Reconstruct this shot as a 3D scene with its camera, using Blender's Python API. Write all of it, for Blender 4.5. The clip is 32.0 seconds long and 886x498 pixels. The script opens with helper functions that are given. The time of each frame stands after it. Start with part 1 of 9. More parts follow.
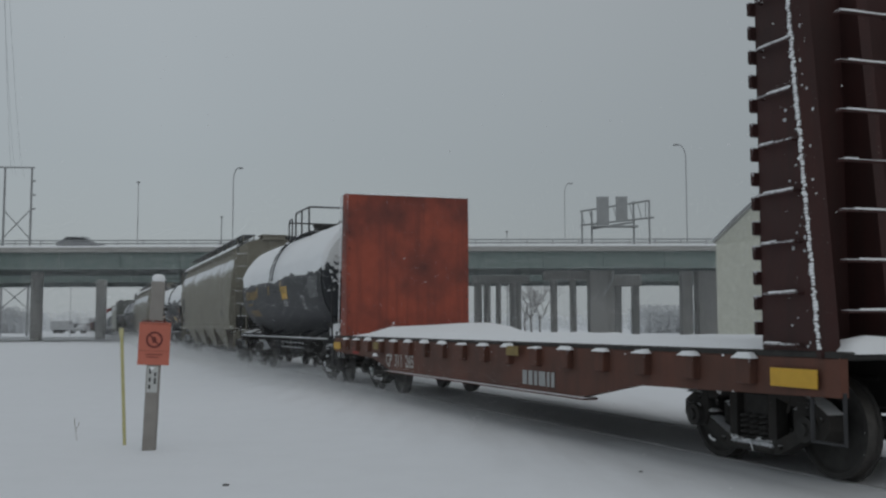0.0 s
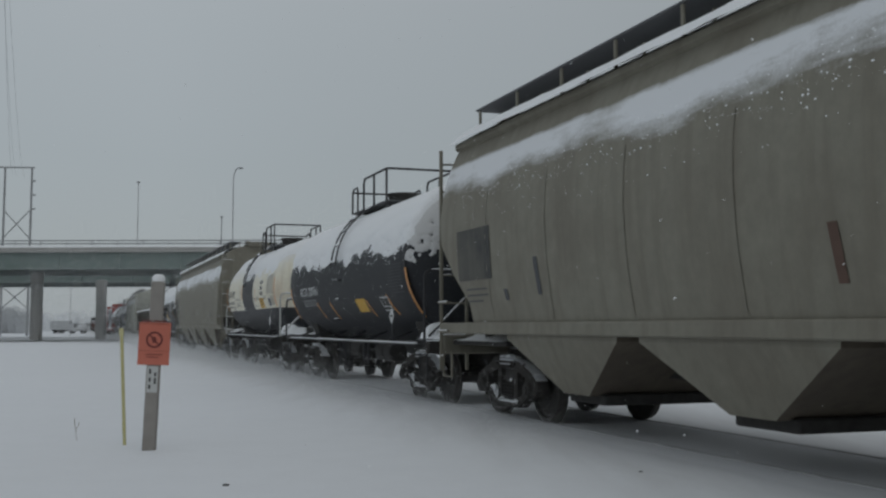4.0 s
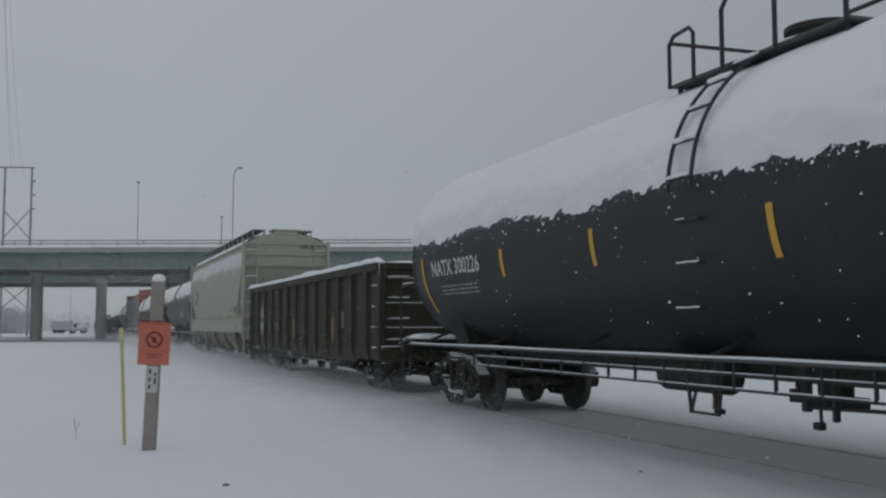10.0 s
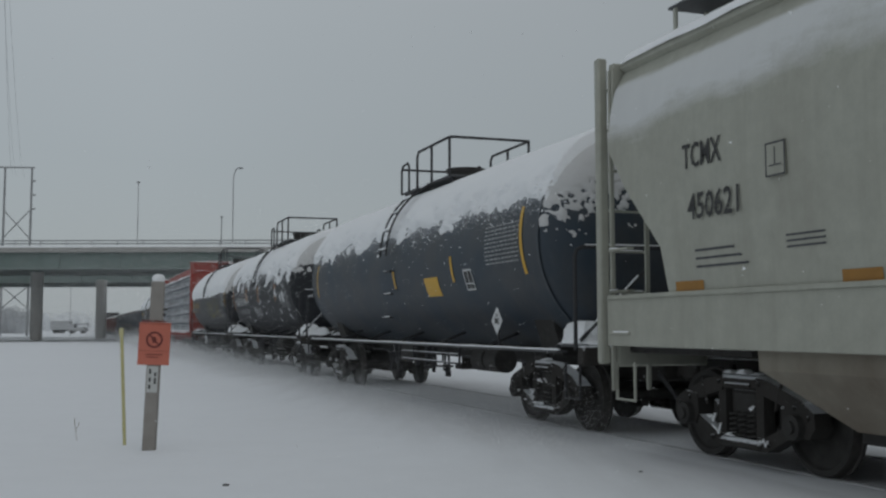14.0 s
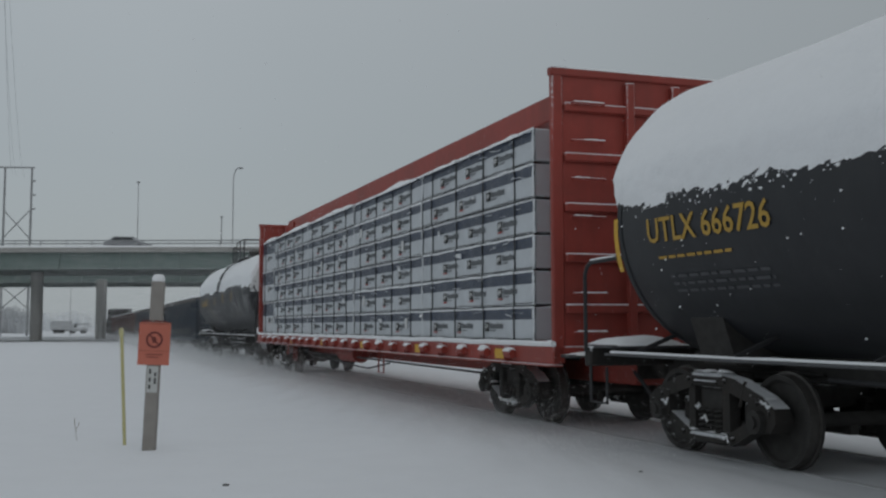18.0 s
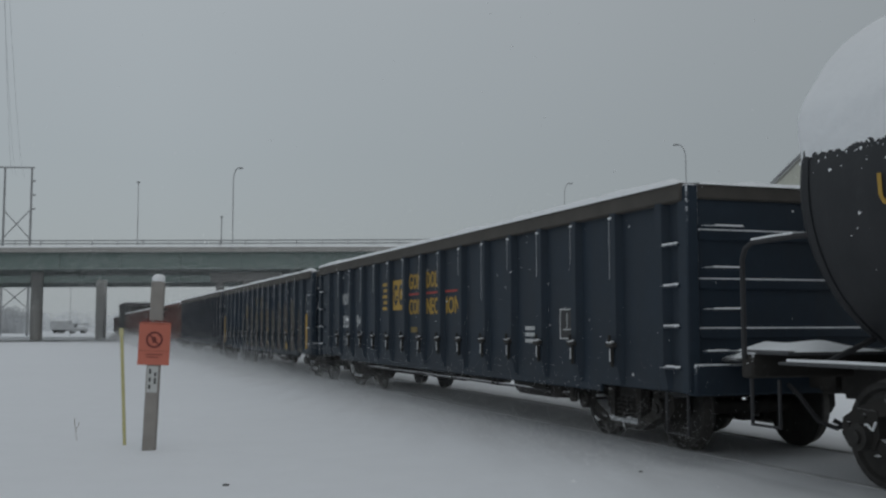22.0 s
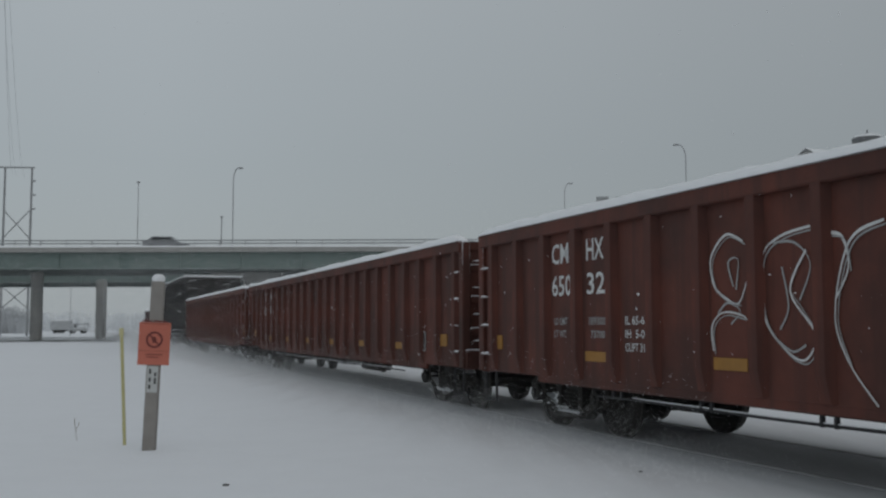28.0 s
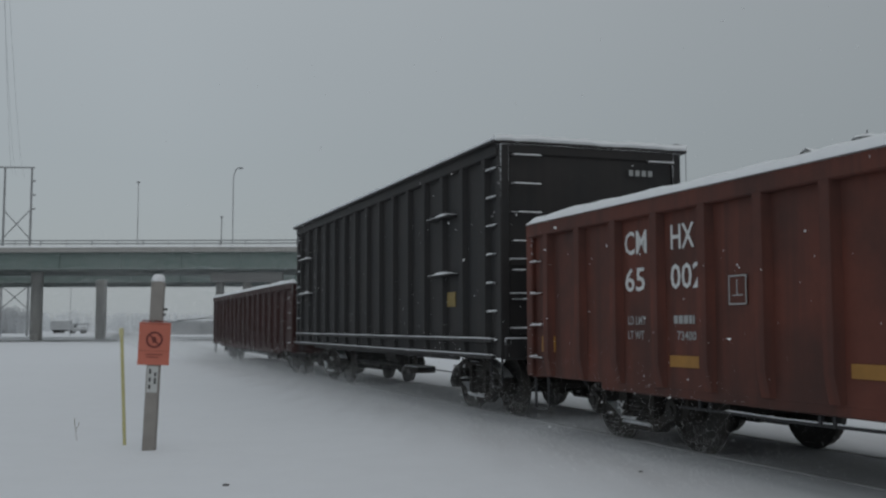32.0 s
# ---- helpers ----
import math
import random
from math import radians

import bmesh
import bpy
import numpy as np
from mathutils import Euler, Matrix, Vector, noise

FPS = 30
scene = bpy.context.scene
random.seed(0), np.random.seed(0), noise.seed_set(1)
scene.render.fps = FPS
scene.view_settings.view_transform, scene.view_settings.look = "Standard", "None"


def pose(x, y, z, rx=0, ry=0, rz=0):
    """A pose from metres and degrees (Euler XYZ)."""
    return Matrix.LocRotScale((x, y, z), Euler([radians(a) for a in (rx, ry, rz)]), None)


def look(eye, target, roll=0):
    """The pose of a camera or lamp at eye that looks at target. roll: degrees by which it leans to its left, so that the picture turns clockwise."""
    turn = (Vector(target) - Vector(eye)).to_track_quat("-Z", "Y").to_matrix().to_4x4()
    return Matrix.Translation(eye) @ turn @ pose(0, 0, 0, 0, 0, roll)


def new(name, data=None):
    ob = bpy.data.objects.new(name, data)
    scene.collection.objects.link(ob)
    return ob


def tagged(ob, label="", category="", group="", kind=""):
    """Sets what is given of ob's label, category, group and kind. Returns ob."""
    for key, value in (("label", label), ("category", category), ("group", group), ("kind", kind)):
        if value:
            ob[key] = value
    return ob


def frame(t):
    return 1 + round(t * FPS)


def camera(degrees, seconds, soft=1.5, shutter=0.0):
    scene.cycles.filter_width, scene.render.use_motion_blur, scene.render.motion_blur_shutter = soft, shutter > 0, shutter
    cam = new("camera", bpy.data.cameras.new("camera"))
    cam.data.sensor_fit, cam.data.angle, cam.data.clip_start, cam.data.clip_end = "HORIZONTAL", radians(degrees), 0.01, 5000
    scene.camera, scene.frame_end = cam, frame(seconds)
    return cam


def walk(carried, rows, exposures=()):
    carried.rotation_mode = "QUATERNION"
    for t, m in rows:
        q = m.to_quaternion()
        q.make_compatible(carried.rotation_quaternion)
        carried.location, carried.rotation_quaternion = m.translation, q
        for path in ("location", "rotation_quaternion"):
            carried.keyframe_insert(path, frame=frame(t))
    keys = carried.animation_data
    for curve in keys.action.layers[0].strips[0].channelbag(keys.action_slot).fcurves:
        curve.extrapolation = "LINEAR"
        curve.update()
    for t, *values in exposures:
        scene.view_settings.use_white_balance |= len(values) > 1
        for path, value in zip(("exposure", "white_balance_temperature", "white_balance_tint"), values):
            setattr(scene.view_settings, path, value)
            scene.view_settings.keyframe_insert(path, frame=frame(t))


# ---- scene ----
# ---- camera and walk ----
EYE_Z = 1.392          # above the rail heads
PITCH, ROLL = 4.17, 0.15
cam = camera(45.7, 32.0, soft=2.4)
walk(cam, [(0, pose(0, 0, EYE_Z, 90 + PITCH, ROLL, 0)), (32, pose(0, 0, EYE_Z, 90 + PITCH, ROLL, 0))])

# ---- the straight track and the train's run ----
TH = radians(19.468)   # the track's turn from the camera's heading
GAP = 7.341            # from the eye square to the track's centre line
SPEED, GAIN = 10.998, 0.01237
CT, ST = math.cos(TH), math.sin(TH)


def run(t):
    """Metres that the train has gone at t."""
    return SPEED * t + GAIN * ((t - 16) ** 2 - 256) / 2


def on_track(u, off=0.0, z=0.0):
    """u metres up the track from the point abreast of the eye, off metres to the eye's side of its centre line."""
    return Vector((GAP * CT - u * ST - off * CT, GAP * ST + u * CT - off * ST, z))


# ---- world and light ----
world = bpy.data.worlds.new("overcast")
scene.world = world
world.use_nodes = True
wt = world.node_tree
wt.nodes.clear()
w_out = wt.nodes.new("ShaderNodeOutputWorld")
w_bg = wt.nodes.new("ShaderNodeBackground")
w_sky = wt.nodes.new("ShaderNodeTexSky")
w_sky.sky_type, w_sky.sun_disc = "NISHITA", False
w_sky.sun_elevation, w_sky.sun_rotation = radians(38), radians(150)
w_sky.dust_density, w_sky.air_density = 3.0, 1.0
w_geo = wt.nodes.new("ShaderNodeTexCoord")
w_sep = wt.nodes.new("ShaderNodeSeparateXYZ")
w_ramp = wt.nodes.new("ShaderNodeValToRGB")
w_mix = wt.nodes.new("ShaderNodeMix")
w_noise = wt.nodes.new("ShaderNodeTexNoise")
w_noise.inputs["Scale"].default_value = 1.6
w_noise.inputs["Detail"].default_value = 3.0
w_nmul = wt.nodes.new("ShaderNodeMath")
w_nmul.operation = "MULTIPLY_ADD"
w_nmul.inputs[1].default_value, w_nmul.inputs[2].default_value = 0.16, -0.08
w_add = wt.nodes.new("ShaderNodeMath")
w_mix.data_type = "RGBA"
w_mix.inputs[0].default_value = 0.95
r = w_ramp.color_ramp
r.elements[0].position, r.elements[0].color = 0.0, (2.62, 2.88, 3.0, 1)
r.elements[1].position, r.elements[1].color = 1.0, (3.37, 3.6, 3.76, 1)
e = r.elements.new(0.16)
e.color = (2.66, 2.95, 3.1, 1)
e = r.elements.new(0.42)
e.color = (3.13, 3.4, 3.56, 1)
for a, b in ((w_geo.outputs["Generated"], w_sep.inputs[0]), (w_geo.outputs["Generated"], w_noise.inputs["Vector"]),
             (w_noise.outputs[0], w_nmul.inputs[0]), (w_nmul.outputs[0], w_add.inputs[0]), (w_sep.outputs[2], w_add.inputs[1]),
             (w_add.outputs[0], w_ramp.inputs[0]), (w_sky.outputs[0], w_mix.inputs[6]), (w_ramp.outputs[0], w_mix.inputs[7]),
             (w_mix.outputs[2], w_bg.inputs[0]), (w_bg.outputs[0], w_out.inputs[0])):
    wt.links.new(a, b)
# the cloud grows a little denser towards the right
w_side = wt.nodes.new("ShaderNodeMapRange")
w_side.inputs["From Min"].default_value, w_side.inputs["From Max"].default_value = -0.26, 0.38
w_side.inputs["To Min"].default_value, w_side.inputs["To Max"].default_value = 0.126, 0.100
wt.links.new(w_sep.outputs[0], w_side.inputs["Value"])
wt.links.new(w_side.outputs[0], w_bg.inputs[1])
sun = new("sun", bpy.data.lights.new("sun", "SUN"))
sun.data.energy, sun.data.angle, sun.data.color = 0.12, radians(60), (1.0, 0.97, 0.93)
sun.matrix_world = look((20, -30, 40), (0, 0, 0))


# ---- materials ----
def nodes_of(name):
    m = bpy.data.materials.new(name)
    m.use_nodes = True
    return m, m.node_tree, m.node_tree.nodes["Principled BSDF"]


def tex_noise(nt, scale, detail=4.0, coord="Object", stretch=None, rough=0.55):
    tc = nt.nodes.new("ShaderNodeTexCoord")
    n = nt.nodes.new("ShaderNodeTexNoise")
    n.inputs["Scale"].default_value, n.inputs["Detail"].default_value, n.inputs["Roughness"].default_value = scale, detail, rough
    if stretch:
        mp = nt.nodes.new("ShaderNodeMapping")
        mp.inputs["Scale"].default_value = stretch
        nt.links.new(tc.outputs[coord], mp.inputs[0])
        nt.links.new(mp.outputs[0], n.inputs["Vector"])
    else:
        nt.links.new(tc.outputs[coord], n.inputs["Vector"])
    return n.outputs["Fac"]


def ramp(nt, fac, lo, hi, c0, c1):
    n = nt.nodes.new("ShaderNodeValToRGB")
    n.color_ramp.elements[0].position, n.color_ramp.elements[1].position = lo, hi
    n.color_ramp.elements[0].color, n.color_ramp.elements[1].color = (*c0, 1), (*c1, 1)
    nt.links.new(fac, n.inputs[0])
    return n.outputs[0]


def mixed(nt, fac, a, b):
    n = nt.nodes.new("ShaderNodeMix")
    n.data_type = "RGBA"
    for sock, val in ((n.inputs[0], fac), (n.inputs[6], a), (n.inputs[7], b)):
        if isinstance(val, (int, float)):
            sock.default_value = val
        elif isinstance(val, tuple):
            sock.default_value = (*val, 1)
        else:
            nt.links.new(val, sock)
    return n.outputs[2]


def bumped(nt, bsdf, height, strength=0.2, dist=0.02):
    b = nt.nodes.new("ShaderNodeBump")
    b.inputs["Strength"].default_value, b.inputs["Distance"].default_value = strength, dist
    nt.links.new(height, b.inputs["Height"])
    nt.links.new(b.outputs[0], bsdf.inputs["Normal"])


def paint(name, col, dirt=(0.09, 0.08, 0.07), amount=0.5, rough=0.55, streak=0.6, frost=0.0, dust=0.5, lo=0.42):
    """Weathered paint: blotches, run-down streaks, a little relief, wind-blown frost."""
    m, nt, b = nodes_of(name)
    blot = ramp(nt, tex_noise(nt, 0.9, 6), lo, lo + 0.33, (0, 0, 0), (amount,) * 3)
    runs = ramp(nt, tex_noise(nt, 1.0, 6, stretch=(6.0, 6.0, 0.3)), 0.47, 0.68, (0, 0, 0), (streak,) * 3)
    shade = mixed(nt, tex_noise(nt, 5, 7, rough=0.7), tuple(c * 0.72 for c in col), tuple(min(1, c * 1.2) for c in col))
    c = mixed(nt, blot, shade, dirt)
    c = mixed(nt, runs, c, tuple(0.35 * a + 0.65 * d for a, d in zip(col, dirt)))
    if frost:
        f = ramp(nt, tex_noise(nt, 22, 6, rough=0.7), 0.60 - 0.08 * frost, 0.78, (0, 0, 0), (0.75 * frost,) * 3)
        c = mixed(nt, f, c, (0.8, 0.82, 0.85))
    # fine scratches and scabs, then a dusting of snow that clings where the plate leans back
    scab = ramp(nt, tex_noise(nt, 9, 8, stretch=(1.0, 1.0, 0.45), rough=0.75), 0.58, 0.72, (0, 0, 0), (0.45 * amount,) * 3)
    c = mixed(nt, scab, c, tuple(min(0.8, 0.5 * a + 0.9 * d + 0.012) for a, d in zip(col, dirt)))
    if dust:
        geo = nt.nodes.new("ShaderNodeNewGeometry")
        sep = nt.nodes.new("ShaderNodeSeparateXYZ")
        add = nt.nodes.new("ShaderNodeMath")
        add.operation = "MULTIPLY_ADD"
        add.inputs[1].default_value = 0.52
        nt.links.new(geo.outputs["Normal"], sep.inputs[0])
        nt.links.new(sep.outputs[2], add.inputs[0])
        nt.links.new(tex_noise(nt, 30, 8, rough=0.8), add.inputs[2])
        c = mixed(nt, ramp(nt, add.outputs[0], 0.70 - 0.05 * dust, 0.80, (0, 0, 0), (0.85,) * 3), c, (0.8, 0.82, 0.85))
    nt.links.new(c, b.inputs["Base Color"])
    b.inputs["Roughness"].default_value = rough
    b.inputs["Specular IOR Level"].default_value = 0.28 if sum(col) < 0.4 else 0.4
    bumped(nt, b, tex_noise(nt, 30, 4), 0.12, 0.01)
    return m


def snow_side(m, lo, hi, amount=1.0, ragged=0.5):
    """Driven snow clinging to a swelling side between two heights, feathered below and streaked along."""
    nt = m.node_tree
    b = nt.nodes["Principled BSDF"]
    bare = b.inputs["Base Color"].links[0].from_socket
    tc, sep = nt.nodes.new("ShaderNodeTexCoord"), nt.nodes.new("ShaderNodeSeparateXYZ")
    nt.links.new(tc.outputs["Object"], sep.inputs[0])
    def rise(a, b2, out0, out1):
        r = nt.nodes.new("ShaderNodeMapRange")
        r.interpolation_type = "SMOOTHSTEP"
        for k, v in (("From Min", a), ("From Max", b2), ("To Min", out0), ("To Max", out1)):
            r.inputs[k].default_value = v
        nt.links.new(sep.outputs[2], r.inputs["Value"])
        return r.outputs[0]
    def calc(op, p, q, c=None):
        k = nt.nodes.new("ShaderNodeMath")
        k.operation = op
        for sock, v in zip(k.inputs, (p, q, c)):
            if isinstance(v, (int, float)):
                sock.default_value = v
            elif v is not None:
                nt.links.new(v, sock)
        return k.outputs[0]
    band = calc("MULTIPLY", rise(lo - 0.25, lo + 0.42, 0.0, 1.0), rise(hi - 0.10, hi + 0.07, 1.0, 0.0))
    wide = tex_noise(nt, 0.55, 4, stretch=(1.0, 1.0, 2.0))
    streak = tex_noise(nt, 3.0, 8, stretch=(0.55, 1.0, 3.2), rough=0.7)
    fine = tex_noise(nt, 26, 8, rough=0.75)
    d = calc("MULTIPLY_ADD", calc("SUBTRACT", wide, 0.5), 1.5, band)
    d = calc("MULTIPLY_ADD", calc("SUBTRACT", streak, 0.5), 1.5 * ragged, d)
    d = calc("MULTIPLY_ADD", calc("SUBTRACT", fine, 0.5), 0.9 * ragged, d)
    d = calc("MULTIPLY", d, rise(lo - 0.35, lo, 0.0, 1.0))
    d = calc("MULTIPLY", d, rise(hi + 0.02, hi + 0.14, 1.0, 0.0))
    face = nt.nodes.new("ShaderNodeSeparateXYZ")
    nt.links.new(tc.outputs["Normal"], face.inputs[0])
    d = calc("MULTIPLY", d, calc("GREATER_THAN", calc("ABSOLUTE", face.outputs[1], None), 0.6))
    f = ramp(nt, d, 0.42, 0.95, (0, 0, 0), (amount,) * 3)
    nt.links.new(mixed(nt, f, bare, (0.80, 0.82, 0.85)), b.inputs["Base Color"])
    return m


def plain(name, col, rough=0.6, vary=0.25, scale=8.0, metal=0.0, bump=0.15, spec=0.5):
    m, nt, b = nodes_of(name)
    n = tex_noise(nt, scale, 6)
    c = mixed(nt, n, tuple(x * (1 - vary) for x in col), tuple(min(1, x * (1 + vary)) for x in col))
    nt.links.new(c, b.inputs["Base Color"])
    b.inputs["Roughness"].default_value, b.inputs["Metallic"].default_value = rough, metal
    b.inputs["Specular IOR Level"].default_value = spec
    bumped(nt, b, tex_noise(nt, scale * 6, 3), bump, 0.01)
    return m


def snow_mat(name, col=(0.92, 0.935, 0.955), scale=3.0, relief=0.35):
    m, nt, b = nodes_of(name)
    c = mixed(nt, tex_noise(nt, scale * 0.2, 5), tuple(x * 0.94 for x in col), col)
    c = mixed(nt, ramp(nt, tex_noise(nt, scale * 2.5, 6, rough=0.7), 0.35, 0.65, (0, 0, 0), (0.3, 0.3, 0.3)), c, tuple(x * 0.9 for x in col))
    nt.links.new(c, b.inputs["Base Color"])
    b.inputs["Roughness"].default_value = 0.85
    b.inputs["Specular IOR Level"].default_value = 0.2
    bumped(nt, b, tex_noise(nt, scale * 7, 6, rough=0.6), relief, 0.04)
    return m


SNOW = snow_mat("snow")
# grey for thin snow over black, with the heads' shade put into the colour
SNOW_GREY = snow_mat("thin_shaded_snow", (0.62, 0.62, 0.62), 2.0)
BLACK = paint("black_tank_paint", (0.026, 0.028, 0.032), (0.042, 0.043, 0.046), 0.55, 0.5, 0.4)
BLACK_FROST = paint("frosted_black_paint", (0.020, 0.022, 0.026), (0.034, 0.035, 0.038), 0.55, 0.55, 0.4, 0.16)
BLUE_BLACK = paint("blue_black_tank_paint", (0.062, 0.068, 0.076), (0.022, 0.044, 0.068), 0.9, 0.5, 0.55, lo=0.40)
CREAM = paint("cream_tank_paint", (0.84, 0.80, 0.67), (0.50, 0.41, 0.30), 0.35, 0.5, 0.3, lo=0.47)
BEIGE_LOOK = ((0.232, 0.220, 0.177), (0.13, 0.108, 0.082), 0.5, 0.6, 0.55)
BEIGE = paint("beige_hopper_paint", *BEIGE_LOOK, dust=0)
BEIGE_SNOWED = snow_side(paint("snow_plastered_beige_paint", *BEIGE_LOOK, dust=0), 3.42, 4.02, 0.95, 0.45)
BEIGE_CRUSTED = snow_side(paint("snow_crusted_beige_paint", *BEIGE_LOOK, dust=0), 3.26, 3.98, 1.0, 0.7)
GREY_BEIGE = paint("pale_grey_hopper_paint", (0.40, 0.405, 0.35), (0.25, 0.24, 0.20), 0.3, 0.6, 0.4, dust=0)
GREY_SNOWED = snow_side(paint("snow_streaked_grey_paint", (0.40, 0.405, 0.35), (0.25, 0.24, 0.20), 0.3, 0.6, 0.4, dust=0), 3.42, 4.16, 0.62, 0.35)
RED_BROWN = paint("oxide_red_paint", (0.135, 0.042, 0.029), (0.032, 0.021, 0.019), 0.85, 0.65, 0.85, dust=0.15, lo=0.39)
GRIMY_RED = paint("grimy_oxide_paint", (0.130, 0.042, 0.030), (0.034, 0.022, 0.019), 0.9, 0.7, 0.9, dust=0.15, lo=0.38)
DARK_BROWN = paint("dark_oxide_paint", (0.055, 0.022, 0.020), (0.024, 0.018, 0.017), 0.6, 0.65, 0.6)
SILL_BROWN = paint("rusty_brown_sill_paint", (0.14, 0.058, 0.04), (0.05, 0.034, 0.028), 0.7, 0.65, 0.6)
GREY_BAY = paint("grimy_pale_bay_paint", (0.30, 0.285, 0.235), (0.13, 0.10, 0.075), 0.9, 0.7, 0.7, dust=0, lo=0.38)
# grime on the bay slopes, darkened further for the shade under the car
GRIMY_SHADED_BAY = paint("grimy_shaded_bay_paint", (0.15, 0.128, 0.10), (0.075, 0.062, 0.052), 0.6, 0.7, 0.6)
ORANGE_RED = paint("rusty_orange_paint", (0.36, 0.078, 0.046), (0.060, 0.028, 0.028), 0.95, 0.6, 0.7, lo=0.40)
BRIGHT_RED = paint("bright_red_paint", (0.34, 0.056, 0.042), (0.15, 0.045, 0.036), 0.5, 0.55, 0.4)
BLUE = paint("faded_blue_paint", (0.023, 0.036, 0.053), (0.027, 0.032, 0.039), 0.6, 0.6, 0.6, dust=0.1)
DARK_BLUE = paint("dark_blue_paint", (0.020, 0.0265, 0.038), (0.023, 0.026, 0.032), 0.6, 0.6, 0.6, dust=0.1)
OLIVE = paint("dirty_olive_paint", (0.047, 0.042, 0.032), (0.026, 0.021, 0.018), 0.6, 0.65, 0.6)
CHAR = paint("sooty_black_paint", (0.026, 0.026, 0.027), (0.042, 0.036, 0.034), 0.6, 0.65, 0.6)
STEEL = plain("dark_cast_steel", (0.045, 0.043, 0.041), 0.8, 0.5, 9, spec=0.25)
STEEL_SNOWY = paint("snow_flecked_steel", (0.036, 0.034, 0.032), (0.056, 0.048, 0.043), 0.6, 0.85, 0.4, 0.10, 0.35)
TREAD = plain("worn_wheel_steel", (0.09, 0.085, 0.08), 0.5, 0.4, 14, 0.4, spec=0.3)
PIPE = plain("dark_painted_pipe", (0.040, 0.040, 0.043), 0.6, 0.3, 12, spec=0.3)
PIPE_PALE = plain("frosted_pipe", (0.5, 0.51, 0.49), 0.6, 0.3, 20)
GRATE = plain("galvanised_grating", (0.085, 0.088, 0.092), 0.6, 0.3, 20, 0.2)
YELLOW = plain("yellow_reflective_sheet", (0.62, 0.36, 0.03), 0.5, 0.15, 12)
ORANGE = plain("orange_reflective_sheet", (0.68, 0.30, 0.08), 0.5, 0.15, 12)
WHITE = plain("white_lettering", (0.62, 0.63, 0.63), 0.6, 0.3, 14)
RUBBED_WHITE = plain("rubbed_white_lettering", (0.47, 0.46, 0.44), 0.7, 0.5, 7)
GREYMARK = plain("faded_grey_lettering", (0.34, 0.35, 0.35), 0.6, 0.2, 18)
GOLD = plain("faded_yellow_lettering", (0.44, 0.27, 0.04), 0.6, 0.2, 14)
INK = plain("black_lettering", (0.03, 0.03, 0.03), 0.6, 0.2, 14)
REDMARK = plain("red_lettering", (0.40, 0.05, 0.04), 0.6, 0.2, 14)
DUSTY_RIM = plain("dusty_rim_paint", (0.075, 0.068, 0.06), 0.85, 0.35, 3)
FADED_YELLOW = plain("rubbed_yellow_paint", (0.24, 0.175, 0.06), 0.7, 0.4, 9)
DULL_ORANGE = plain("dirty_orange_sheet", (0.32, 0.155, 0.027), 0.6, 0.4, 5)
HAZEGREY = plain("sprayed_grey_paint", (0.17, 0.175, 0.165), 0.8, 0.45, 3.5)
RUBBED = plain("nearly_gone_yellow_paint", (0.15, 0.115, 0.045), 0.8, 0.5, 5)
RUST = plain("brown_rust_patch", (0.10, 0.06, 0.045), 0.8, 0.4, 4)
OLDPAINT = plain("grey_cover_paint", (0.075, 0.078, 0.085), 0.7, 0.25, 5)


